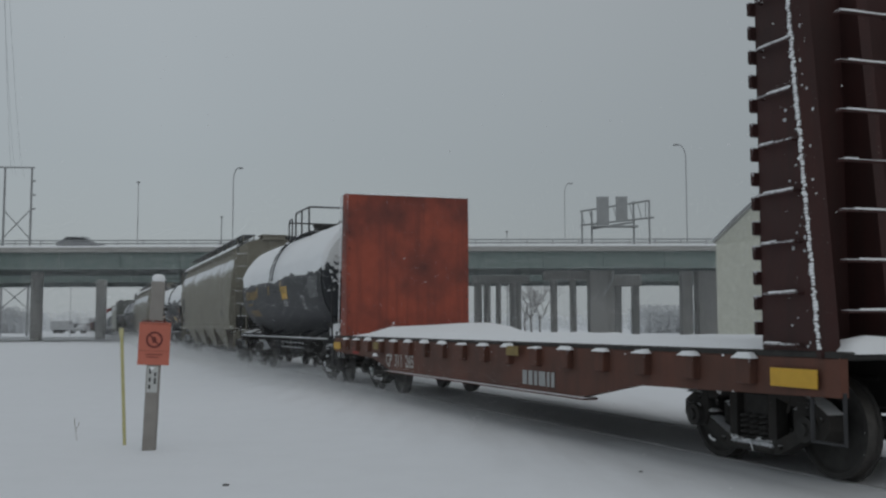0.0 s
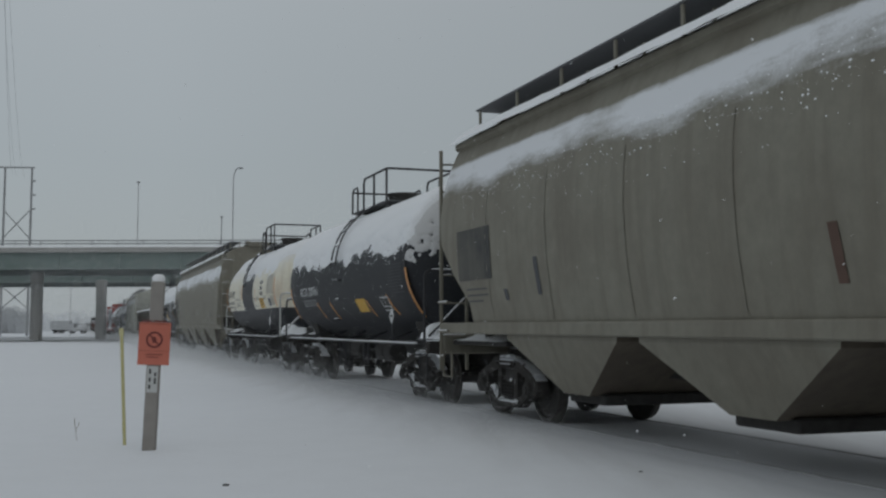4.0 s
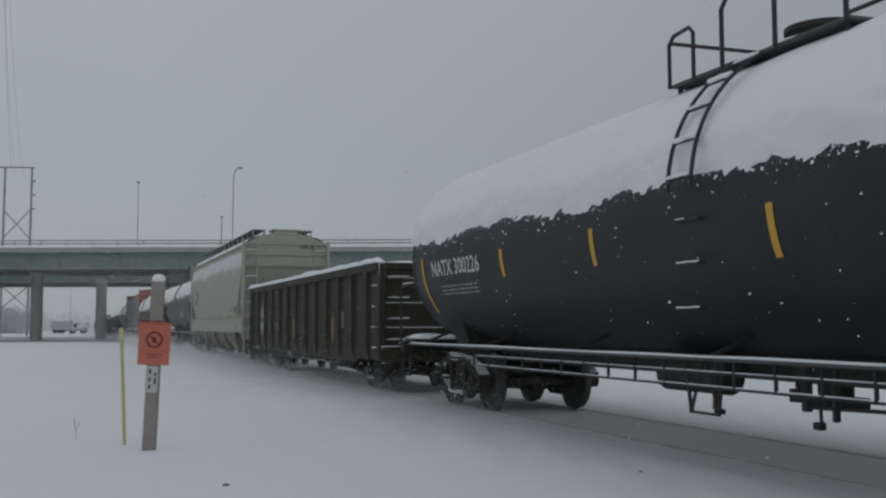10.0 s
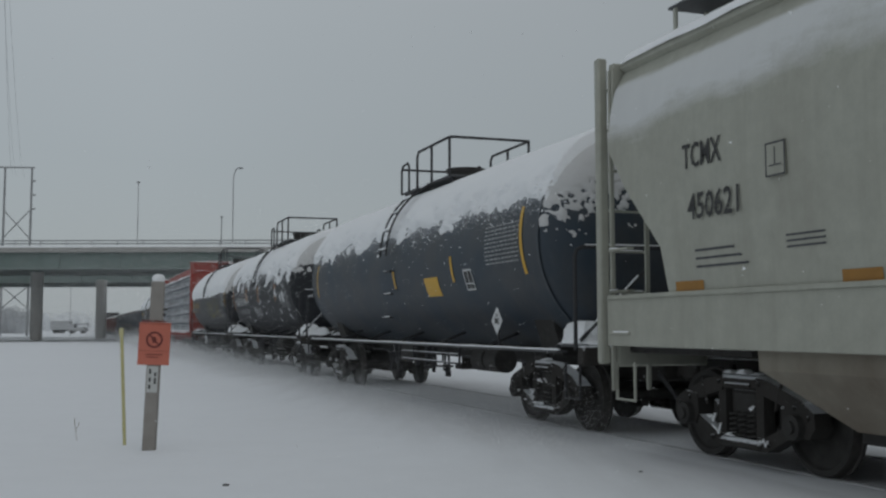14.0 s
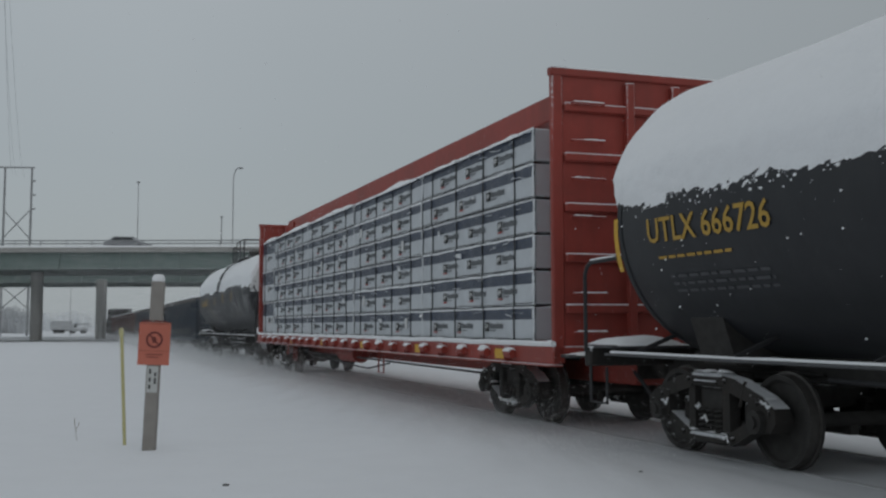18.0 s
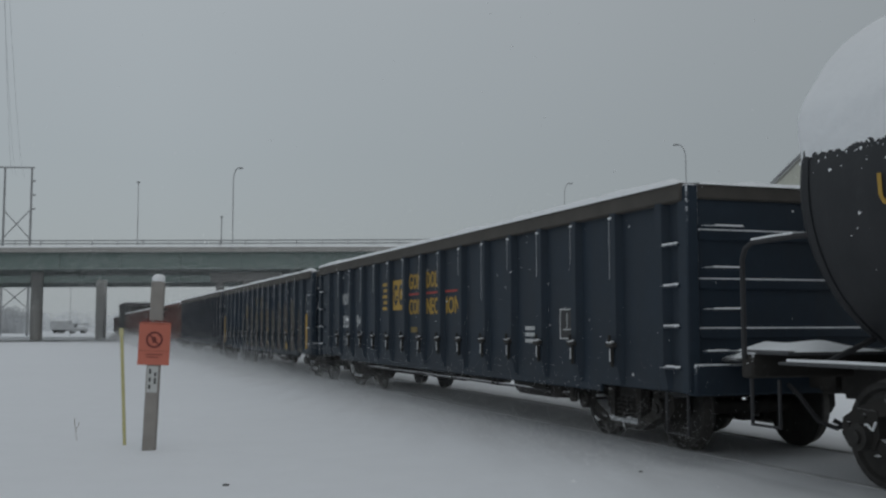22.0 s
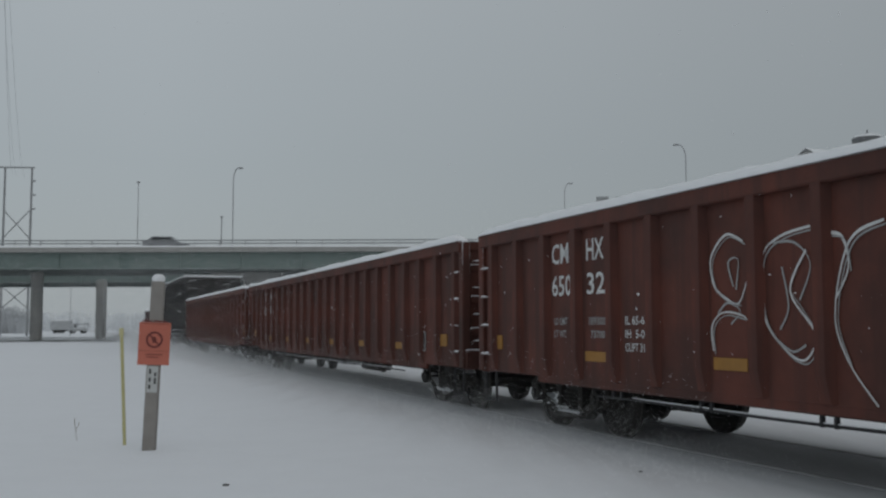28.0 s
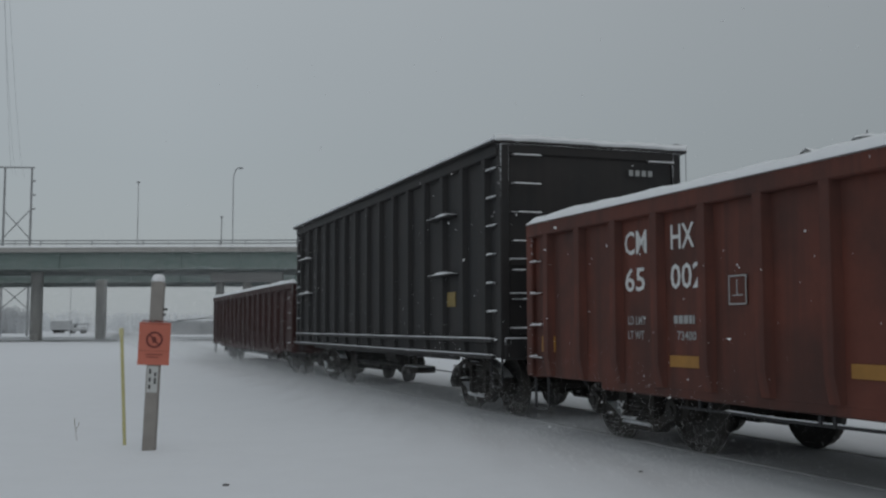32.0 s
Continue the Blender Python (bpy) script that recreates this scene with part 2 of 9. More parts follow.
# ---- mesh building ----
class Mesh:
    """Gathers vertices and faces of one part."""

    def __init__(self):
        self.v, self.f = [], []

    def add(self, vs, fs):
        o = len(self.v)
        self.v += [tuple(p) for p in vs]
        self.f += [tuple(i + o for i in g) for g in fs]
        return self

    def box(self, x0, x1, y0, y1, z0, z1, c=0.012):
        """A box with chamfered edges."""
        c = min(c, 0.3 * abs(x1 - x0), 0.3 * abs(y1 - y0), 0.3 * abs(z1 - z0))
        lim = ((x0, x1), (y0, y1), (z0, z1))
        vs, idx = [], {}
        for i in (0, 1):
            for j in (0, 1):
                for k in (0, 1):
                    for ax in range(3):
                        p = []
                        for d, s in enumerate((i, j, k)):
                            q = lim[d][s]
                            p.append(q if d == ax else q + (c if s == 0 else -c))
                        idx[i, j, k, ax] = len(vs)
                        vs.append(p)
        fs = []
        for ax in range(3):
            a, b = [d for d in range(3) if d != ax]
            for s in (0, 1):
                g = []
                for p, q in ((0, 0), (1, 0), (1, 1), (0, 1)):
                    key = [0, 0, 0]
                    key[ax], key[a], key[b] = s, p, q
                    g.append(idx[(*key, ax)])
                fs.append(g)
            for p in (0, 1):
                for q in (0, 1):
                    k0, k1 = [0, 0, 0], [0, 0, 0]
                    k0[a], k0[b], k0[ax] = p, q, 0
                    k1[a], k1[b], k1[ax] = p, q, 1
                    fs.append([idx[(*k0, a)], idx[(*k1, a)], idx[(*k1, b)], idx[(*k0, b)]])
        for i in (0, 1):
            for j in (0, 1):
                for k in (0, 1):
                    fs.append([idx[i, j, k, 0], idx[i, j, k, 1], idx[i, j, k, 2]])
        return self.add(vs, fs)

    def rings(self, rs, caps=True, closed=True):
        """Skin between rings of equally many points."""
        n, vs, fs = len(rs[0]), [p for g in rs for p in g], []
        m = n if closed else n - 1
        for i in range(len(rs) - 1):
            for j in range(m):
                k = (j + 1) % n
                fs.append((i * n + j, i * n + k, (i + 1) * n + k, (i + 1) * n + j))
        if caps and closed:
            fs += [tuple(range(n))[::-1], tuple(range((len(rs) - 1) * n, len(rs) * n))]
        return self.add(vs, fs)

    def rod(self, p, q, r, n=8, r2=None):
        p, q = Vector(p), Vector(q)
        d = (q - p).normalized()
        a = d.orthogonal().normalized()
        b = d.cross(a)
        ring = lambda o, s: [o + s * (math.cos(2 * math.pi * i / n) * a + math.sin(2 * math.pi * i / n) * b) for i in range(n)]
        return self.rings([ring(p, r), ring(q, r if r2 is None else r2)])

    def pipe(self, pts, r, n=6):
        pts = [Vector(p) for p in pts]
        rs, a = [], None
        for i, p in enumerate(pts):
            d = (pts[min(i + 1, len(pts) - 1)] - pts[max(i - 1, 0)]).normalized()
            a = d.orthogonal().normalized() if a is None else (a - a.dot(d) * d).normalized()
            b = d.cross(a)
            rs.append([p + r * (math.cos(2 * math.pi * j / n) * a + math.sin(2 * math.pi * j / n) * b) for j in range(n)])
        return self.rings(rs)

    def prism(self, poly, x0, x1):
        """A (y, z) outline drawn out along x."""
        return self.rings([[(x0, y, z) for y, z in poly], [(x1, y, z) for y, z in poly]])

    def slab(self, poly, y0, y1):
        """An (x, z) outline drawn out along y."""
        return self.rings([[(x, y0, z) for x, z in poly], [(x, y1, z) for x, z in poly]])

    def grid(self, fn, nu, nv):
        vs = [fn(i / nu, j / nv) for i in range(nu + 1) for j in range(nv + 1)]
        fs = [(i * (nv + 1) + j, i * (nv + 1) + j + 1, (i + 1) * (nv + 1) + j + 1, (i + 1) * (nv + 1) + j) for i in range(nu) for j in range(nv)]
        return self.add(vs, fs)

    def data(self, name, mat, smooth=40):
        me = bpy.data.meshes.new(name)
        me.from_pydata(self.v, [], self.f)
        bm = bmesh.new()
        bm.from_mesh(me)
        bmesh.ops.recalc_face_normals(bm, faces=bm.faces)
        bm.to_mesh(me)
        bm.free()
        me.materials.append(mat)
        if smooth:
            me.polygons.foreach_set("use_smooth", [True] * len(me.polygons))
            me.set_sharp_from_angle(angle=radians(smooth))
        return me


def part(name, mesh, mat, parent=None, label="", at=None, smooth=40):
    """One mesh object under a thing or under a part."""
    ob = new(name, mesh if isinstance(mesh, bpy.types.Mesh) else mesh.data(name, mat, smooth))
    if parent:
        ob.parent = parent
    if at:
        ob.matrix_basis = at
    return tagged(ob, label) if label else ob


def thing(name, label, category, group="", at=None, kind=""):
    ob = new(name)
    if at:
        ob.matrix_basis = at
    return tagged(ob, label, category, group, kind)


def rough_noise(x, y, z, s):
    return noise.noise(Vector((x * s, y * s, z * s)))


TEXTS = {}


def text_points(body, h):
    """Faces of a line of letters of height h, its foot on the origin, in the plane of x and z."""
    if body not in TEXTS:
        cu = bpy.data.curves.new("letters", "FONT")
        cu.body, cu.size, cu.resolution_u, cu.offset = body, 1.0, 2, 0.012
        ob = bpy.data.objects.new("letters", cu)
        scene.collection.objects.link(ob)
        me = bpy.data.meshes.new_from_object(ob.evaluated_get(bpy.context.evaluated_depsgraph_get()))
        vs, fs = [v.co.copy() for v in me.vertices], [tuple(p.vertices) for p in me.polygons]
        bpy.data.objects.remove(ob)
        bpy.data.meshes.remove(me)
        bpy.data.curves.remove(cu)
        TEXTS[body] = (vs, fs)
    vs, fs = TEXTS[body]
    k = h / 0.69
    return [(v.x * k, v.y * k) for v in vs], fs


# ---- running gear ----
WHEEL_R, AXLE_X = 0.457, 0.89


def wheelset_mesh():
    m = Mesh()
    m.rod((0, -0.98, 0), (0, 0.98, 0), 0.075, 12)
    for s in (-1, 1):
        prof = [(0.70, 0.485), (0.73, 0.485), (0.735, WHEEL_R), (0.835, WHEEL_R - 0.004), (0.835, 0.40), (0.80, 0.375), (0.785, 0.14), (0.85, 0.12), (0.85, 0.0)]
        n = 28
        rs = [[(q * math.cos(2 * math.pi * i / n), s * y, q * math.sin(2 * math.pi * i / n)) for i in range(n)] for y, q in [(0.70, 0.0), (0.70, 0.36)] + prof]
        m.rings(rs, caps=False)
        for k in range(3):
            a = 2 * math.pi * k / 3
            m.rod((0.11 * math.cos(a), s * 0.85, 0.11 * math.sin(a)), (0.11 * math.cos(a), s * 0.875, 0.11 * math.sin(a)), 0.025, 6)
    return m


def side_frame_mesh():
    """A cast side frame: pedestals, arched top, tension member and two windows."""
    m = Mesh()
    y0, y1 = -0.09, 0.09
    for s in (-1, 1):
        m.slab([(s * 1.13, 0.60), (s * 1.14, 0.46), (s * 1.06, 0.36), (s * 0.76, 0.36), (s * 0.70, 0.48), (s * 0.72, 0.68), (s * 0.97, 0.69)], y0, y1)
        m.slab([(s * 0.98, 0.69), (s * 0.74, 0.62), (s * 0.28, 0.74), (s * 0.28, 0.88), (s * 0.50, 0.85)], y0 + 0.01, y1)
        m.slab([(s * 0.78, 0.48), (s * 0.80, 0.36), (s * 0.40, 0.17), (s * 0.26, 0.17), (s * 0.26, 0.30), (s * 0.36, 0.30)], y0 + 0.02, y1)
        m.slab([(s * 0.37, 0.80), (s * 0.37, 0.2), (s * 0.25, 0.2), (s * 0.25, 0.80)], y0 + 0.03, y1 - 0.02)
        m.box(s * 0.55 - 0.05, s * 0.55 + 0.05, 0.02, 0.12, 0.30, 0.62, 0.02)             # brake shoe behind the window
        m.rod((s * 0.56, y0 + 0.02, 0.58), (s * 0.66, y0 + 0.02, 0.84), 0.016, 6)
        for x, z in ((0.86, 0.63), (1.05, 0.55), (0.33, 0.82), (0.45, 0.25)):
            m.rod((s * x, y0 + 0.02, z), (s * x, y0 - 0.02, z), 0.022, 6)
    m.box(-0.34, 0.34, y0 + 0.01, y1, 0.75, 0.89, 0.03)
    m.box(-0.34, 0.34, y0 - 0.01, y1 + 0.02, 0.17, 0.27, 0.03)
    m.rod((-0.2, y0, 0.80), (0.2, y0, 0.80), 0.02, 6)
    m.box(-0.24, 0.24, 0.0, y1 - 0.01, 0.26, 0.76, 0.02)
    return m


def spring_mesh():
    return Mesh().pipe([(0.062 * math.cos(2 * math.pi * i / 8), 0.062 * math.sin(2 * math.pi * i / 8), 0.26 + 0.0065 * i) for i in range(41)], 0.017, 5)


WHEELSET = wheelset_mesh().data("wheelset", STEEL)
WHEELSET.materials.append(TREAD)
for poly in WHEELSET.polygons:
    c = poly.center
    if 0.73 < abs(c.y) < 0.84 and math.hypot(c.x, c.z) > 0.43:
        poly.material_index = 1
SIDE_FRAME = side_frame_mesh().data("side_frame", STEEL_SNOWY)
SPRING = spring_mesh().data("spring", STEEL)
BOLSTER = Mesh().box(-0.2, 0.2, -1.0, 1.0, 0.5, 0.74, 0.03).rod((0, 0, 0.7), (0, 0, 0.86), 0.2, 16).box(-0.95, 0.95, -0.06, 0.06, 0.3, 0.4).data("bolster", STEEL)
BEARING = Mesh().rod((0, -0.12, 0), (0, 0.09, 0), 0.115, 14).rod((0, -0.15, 0), (0, -0.12, 0), 0.06, 10).data("bearing_cap", STEEL)
BRAKE = Mesh().box(-0.05, 0.05, -0.9, 0.9, 0.32, 0.42).box(-0.1, 0.0, -0.85, -0.66, 0.24, 0.62).box(-0.1, 0.0, 0.66, 0.85, 0.24, 0.62).data("brake_beam", STEEL)

WHEELS = {1: [], -1: []}


def truck(parent, x):
    """A two-axle freight truck under a car."""
    k = len(WHEELS[1])
    t = part("truck", BOLSTER, STEEL, parent, "", pose(x, 0, 0))
    tagged(part("truck_snow", TRUCK_SNOW[k * 7 % 4], SNOW, t), kind="stuff")
    part("brake_rigging", RIGGING, STEEL, t, "", pose(0, 0, 0, 0, 0, 180 * (k % 2)))
    for s in (-1, 1):
        part("side_frame", SIDE_FRAME, STEEL, t, "", pose(0, s * 0.99, 0, 0, 0, 0 if s < 0 else 180))
        for x in (-0.15, 0.0, 0.15):
            part("spring", SPRING, STEEL, t, "", pose(x, s * 0.99, 0))
        w = part("wheelset", WHEELSET, STEEL, t, "", pose(s * AXLE_X, 0, WHEEL_R))
        WHEELS[s].append(w)
        part("brake_beam", BRAKE, STEEL, t, "", pose(s * 0.36, 0, 0))
        for q in (-1, 1):
            part("bearing_cap", BEARING, STEEL, t, "", pose(s * AXLE_X, q * 1.03, WHEEL_R, 0, 0, 0 if q < 0 else 180))
    return t


COUPLER = Mesh().box(-0.5, 0.14, -0.09, 0.09, 0.74, 0.94, 0.02).box(0.12, 0.34, -0.15, 0.06, 0.70, 0.98, 0.04).box(0.2, 0.36, 0.05, 0.16, 0.74, 0.94, 0.03).data("coupler", STEEL_SNOWY)


def draft(parent, half, gear=True):
    """Couplers, their pockets and air hoses at both ends of a car whose end sills stand at +-half."""
    for s in (-1, 1):
        part("coupler", COUPLER, STEEL, parent, "", pose(s * (half + 0.14), 0, 0, 0, 0, 0 if s > 0 else 180))
        if gear:
            part("draft_pocket", Mesh().box(half - 1.7, half + 0.05, -0.28, 0.28, 0.68, 1.02, 0.02), STEEL_SNOWY, parent, "", pose(0, 0, 0, 0, 0, 0 if s > 0 else 180))
        x = s * (half + 0.05)
        part("air_hose", Mesh().pipe([(x, -s * 0.35, 0.78), (x + s * 0.18, -s * 0.34, 0.66), (x + s * 0.3, -s * 0.22, 0.42), (x + s * 0.42, -s * 0.1, 0.36), (x + s * 0.5, 0, 0.42)], 0.025), PIPE, parent)


def rung(m, p, q, r=0.016, stand=0.07, way=(0, -1, 0)):
    """A grab iron between p and q, standing off its wall."""
    w = Vector(way) * stand
    p, q = Vector(p), Vector(q)
    m.pipe([p, p + w, q + w, q], r, 5)


def grabs(parent, x, y, zs, width=0.42, way=(0, -1, 0), mat=None, snowy=True, along=(1, 0, 0)):
    """A row of grab irons, each one a part, with a line of snow on it."""
    a = Vector(along) * width / 2
    for z in zs:
        m = Mesh()
        rung(m, Vector((x, y, z)) - a, Vector((x, y, z)) + a, way=way)
        part("grab_iron", m, mat or PIPE, parent)
        if snowy:
            w = Vector(way) * 0.07
            k = rough_noise(x * 1.7, y + 2 * z, z, 3.0)
            lo, hi = (-0.95, 0.2 + k) if k < -0.1 else (-0.9 + k, 0.95)
            s = Mesh().pipe([Vector((x, y, z + 0.016 + 0.006 * rough_noise(i, x, z, 1.3))) + a * (lo + (hi - lo) * i / 4) + w for i in range(5)], 0.011 + 0.004 * k, 5)
            part("snow_on_grab", s, SNOW, parent)


def stirrup(parent, x, y, z=0.75, mat=None):
    part("step", Mesh().pipe([(x - 0.2, y, z), (x - 0.2, y, z - 0.42), (x + 0.2, y, z - 0.42), (x + 0.2, y, z)], 0.02, 6), mat or PIPE, parent)


def brake_wheel(parent, x, y, z, r=0.27, s=1):
    m = Mesh()
    n = 20
    m.pipe([(x, y + r * math.cos(2 * math.pi * i / n), z + r * math.sin(2 * math.pi * i / n)) for i in range(n + 1)], 0.022, 6)
    for k in range(5):
        a = 2 * math.pi * k / 5
        m.rod((x, y, z), (x, y + r * math.cos(a), z + r * math.sin(a)), 0.014, 5)
    m.rod((x, y, z), (x - s * 0.15, y, z), 0.03, 8)
    w = part("brake_wheel", m, PIPE, parent)
    sn = Mesh().pipe([(x, y + (r + 0.01) * math.cos(a), z + (r + 0.02) * math.sin(a)) for a in [math.pi * (0.12 + 0.76 * i / 10) for i in range(11)]], 0.026, 5)
    part("rim_snow", sn, SNOW, w)


def heap(m, x0, x1, y0, y1, z, h, seed=0.0, n=10, k=10):
    """A soft heap of snow lying on a level place."""
    def fn(a, b):
        e = min(1.0, 4.5 * min(a, 1 - a)) * min(1.0, 4.5 * min(b, 1 - b))
        x, y = x0 + (x1 - x0) * a, y0 + (y1 - y0) * b
        return (x, y, z - 0.01 + h * math.sqrt(max(e, 0)) * (0.75 + 0.7 * rough_noise(x + seed, y, seed, 2.2)))
    return m.grid(fn, n, k)


def truck_snow_mesh(seed):
    """Odd lumps and smears of snow caught on a truck's castings."""
    rnd = random.Random(seed)
    m = Mesh()
    for q in (-1, 1):
        for k in range(9):
            x, z = rnd.choice(((rnd.uniform(-0.35, 0.35), 0.915), (rnd.uniform(-0.3, 0.3), 0.295), (rnd.choice((-1, 1)) * rnd.uniform(0.85, 1.1), 0.69), (rnd.choice((-1, 1)) * rnd.uniform(0.5, 0.75), rnd.uniform(0.3, 0.6))))
            w = rnd.uniform(0.02, 0.09)
            heap(m, x - w, x + w, q * 1.03 - 0.05, q * 1.03 + 0.085, z, rnd.uniform(0.015, 0.05), seed + k, 7, 5)
        for k in range(5):
            x, z, l = rnd.uniform(-1.0, 1.0), rnd.uniform(0.2, 0.8), rnd.uniform(0.05, 0.2)
            pts = [(x + l * i / 4, q * (1.105 + 0.004 * (i % 2)), z + rnd.uniform(-0.02, 0.02) - 0.25 * l * i / 4 * rnd.choice((-1, 0, 1, 2))) for i in range(5)]
            m.pipe(pts, rnd.uniform(0.006, 0.014), 5)
        heap(m, -0.2, 0.16, q * 0.5 - 0.3, q * 0.5 + 0.3, 0.74, 0.06, seed + q, 7, 7)
    return m


TRUCK_SNOW = [truck_snow_mesh(k).data("truck_snow", SNOW) for k in (3, 8, 15, 21)]
RIGGING = Mesh().rod((-0.5, -0.72, 0.55), (0.62, -0.6, 0.62), 0.02, 6).rod((-0.9, 0.3, 0.9), (0.9, 0.3, 0.9), 0.025, 6).box(-0.62, -0.54, -0.78, -0.7, 0.42, 0.98, 0.02).box(0.5, 0.58, -0.70, -0.62, 0.5, 1.0, 0.02).rod((0.54, -0.66, 0.96), (1.4, -0.5, 0.9), 0.018, 6).data("brake_rigging", STEEL)


def flat_text(parent, body, x, z, h, y, mat, name="lettering", label="", squeeze=1.0, side=-1):
    ps, fs = text_points(body, h)
    m = Mesh().add([(x + px * squeeze, y, z + pz) for px, pz in ps], fs)
    return part(name, m, mat, parent, label, smooth=0)


def bars(parent, x, z, w, h, rows, y, mat, name="small_lettering", seed=1):
    """Lines of writing too small to read, as bars."""
    rnd = random.Random(seed)
    m = Mesh()
    for i in range(rows):
        zz, xx = z - i * h * 1.7, x
        while xx < x + w:
            l = min(rnd.uniform(0.06, 0.2) * w + 0.02, x + w - xx)
            m.box(xx, xx + l, y - 0.003, y + 0.003, zz - h, zz, 0.001)
            xx += l + 0.05 * w
    return tagged(part(name, m, mat, parent, smooth=0), kind="stuff")


def plate(parent, name, x, z, w, h, y, mat, label="", t=0.006):
    return part(name, Mesh().box(x, x + w, y - t, y + t, z, z + h, 0.003), mat, parent, label)


TRAIN = []


def flecks(parent, x0, x1, z0, z1, face, n, seed, size=0.008):
    """Specks of snow stuck to a side; face(x, z) gives the side's y there."""
    rnd = random.Random(seed)
    m = Mesh()
    for _ in range(n):
        x, z, r = rnd.uniform(x0, x1), rnd.uniform(z0, z1), size * (0.35 + rnd.random() ** 3 * 1.6)
        y = face(x, z)
        k = rnd.uniform(0.7, 1.6)
        ring = [(x + r * k * math.cos(a), y + 0.002, z + r * math.sin(a) * rnd.uniform(0.7, 1.1)) for a in [2 * math.pi * i / 6 for i in range(6)]]
        m.add(ring + [(x, y - 0.5 * r, z)], [(i, (i + 1) % 6, 6) for i in range(6)])
    return tagged(part("clinging_snow", m, SNOW, parent), kind="stuff")


def car(name, label, u0, u1, category="railcar"):
    """A car whose end sills stand u0 (front) and u1 metres up the track at the start; its own x axis points ahead."""
    mid = 0.5 * (u0 + u1)
    ob = thing(name, label, category, "cars of the freight train", Matrix.Translation(on_track(mid)) @ Matrix.Rotation(TH - math.pi / 2, 4, "Z"))
    TRAIN.append((ob, mid))
    return ob, 0.5 * (u1 - u0)


# ---- tank cars ----
TANK_R, TANK_Z = 1.52, 2.56


def tank_radius(x, hs, hd=0.62, R=TANK_R):
    a = abs(x) - (hs - hd)
    return R if a <= 0 else R * math.sqrt(max(0.0, 1 - (a / hd) ** 2))


def wrap(x, s, phi0, R=TANK_R, lift=0.005):
    """A point on the eye's side of a tank: x along it, s metres up from the angle phi0 above its waist."""
    p = phi0 + s / R
    return (x, -(R + lift) * math.cos(p), TANK_Z + (R + lift) * math.sin(p))


def tank_text(parent, body, x, z, h, mat, squeeze=1.0, label=""):
    ps, fs = text_points(body, h)
    phi = math.asin((z - TANK_Z) / TANK_R)
    m = Mesh().add([wrap(x + px * squeeze, pz, phi, lift=0.013) for px, pz in ps], fs)
    return part("reporting_mark", m, mat, parent, label, smooth=0)


def tank_patch(parent, name, x, z, w, h, mat, label="", lift=0.006):
    """A sheet stuck on a tank's side, from (x, z) w long and h up along the curve."""
    phi = math.asin((z - TANK_Z) / TANK_R)
    m = Mesh().grid(lambda a, b: wrap(x + w * a, h * b, phi, lift=lift), 2, 8)
    return part(name, m, mat, parent, label)


def tank_bars(parent, x, z, w, h, rows, mat, seed=1):
    rnd, phi, m = random.Random(seed), math.asin((z - TANK_Z) / TANK_R), Mesh()
    for i in range(rows):
        s, xx = -i * h * 1.7, x
        while xx < x + w - 0.01:
            l = min(rnd.uniform(0.03, 0.11) * w + 0.02, x + w - xx)
            m.grid(lambda a, b: wrap(xx + l * a, s - 0.62 * h * b, phi, lift=0.009), 1, 2)
            xx += l + 0.028 * w
    return tagged(part("small_lettering", m, mat, parent, smooth=0), kind="stuff")


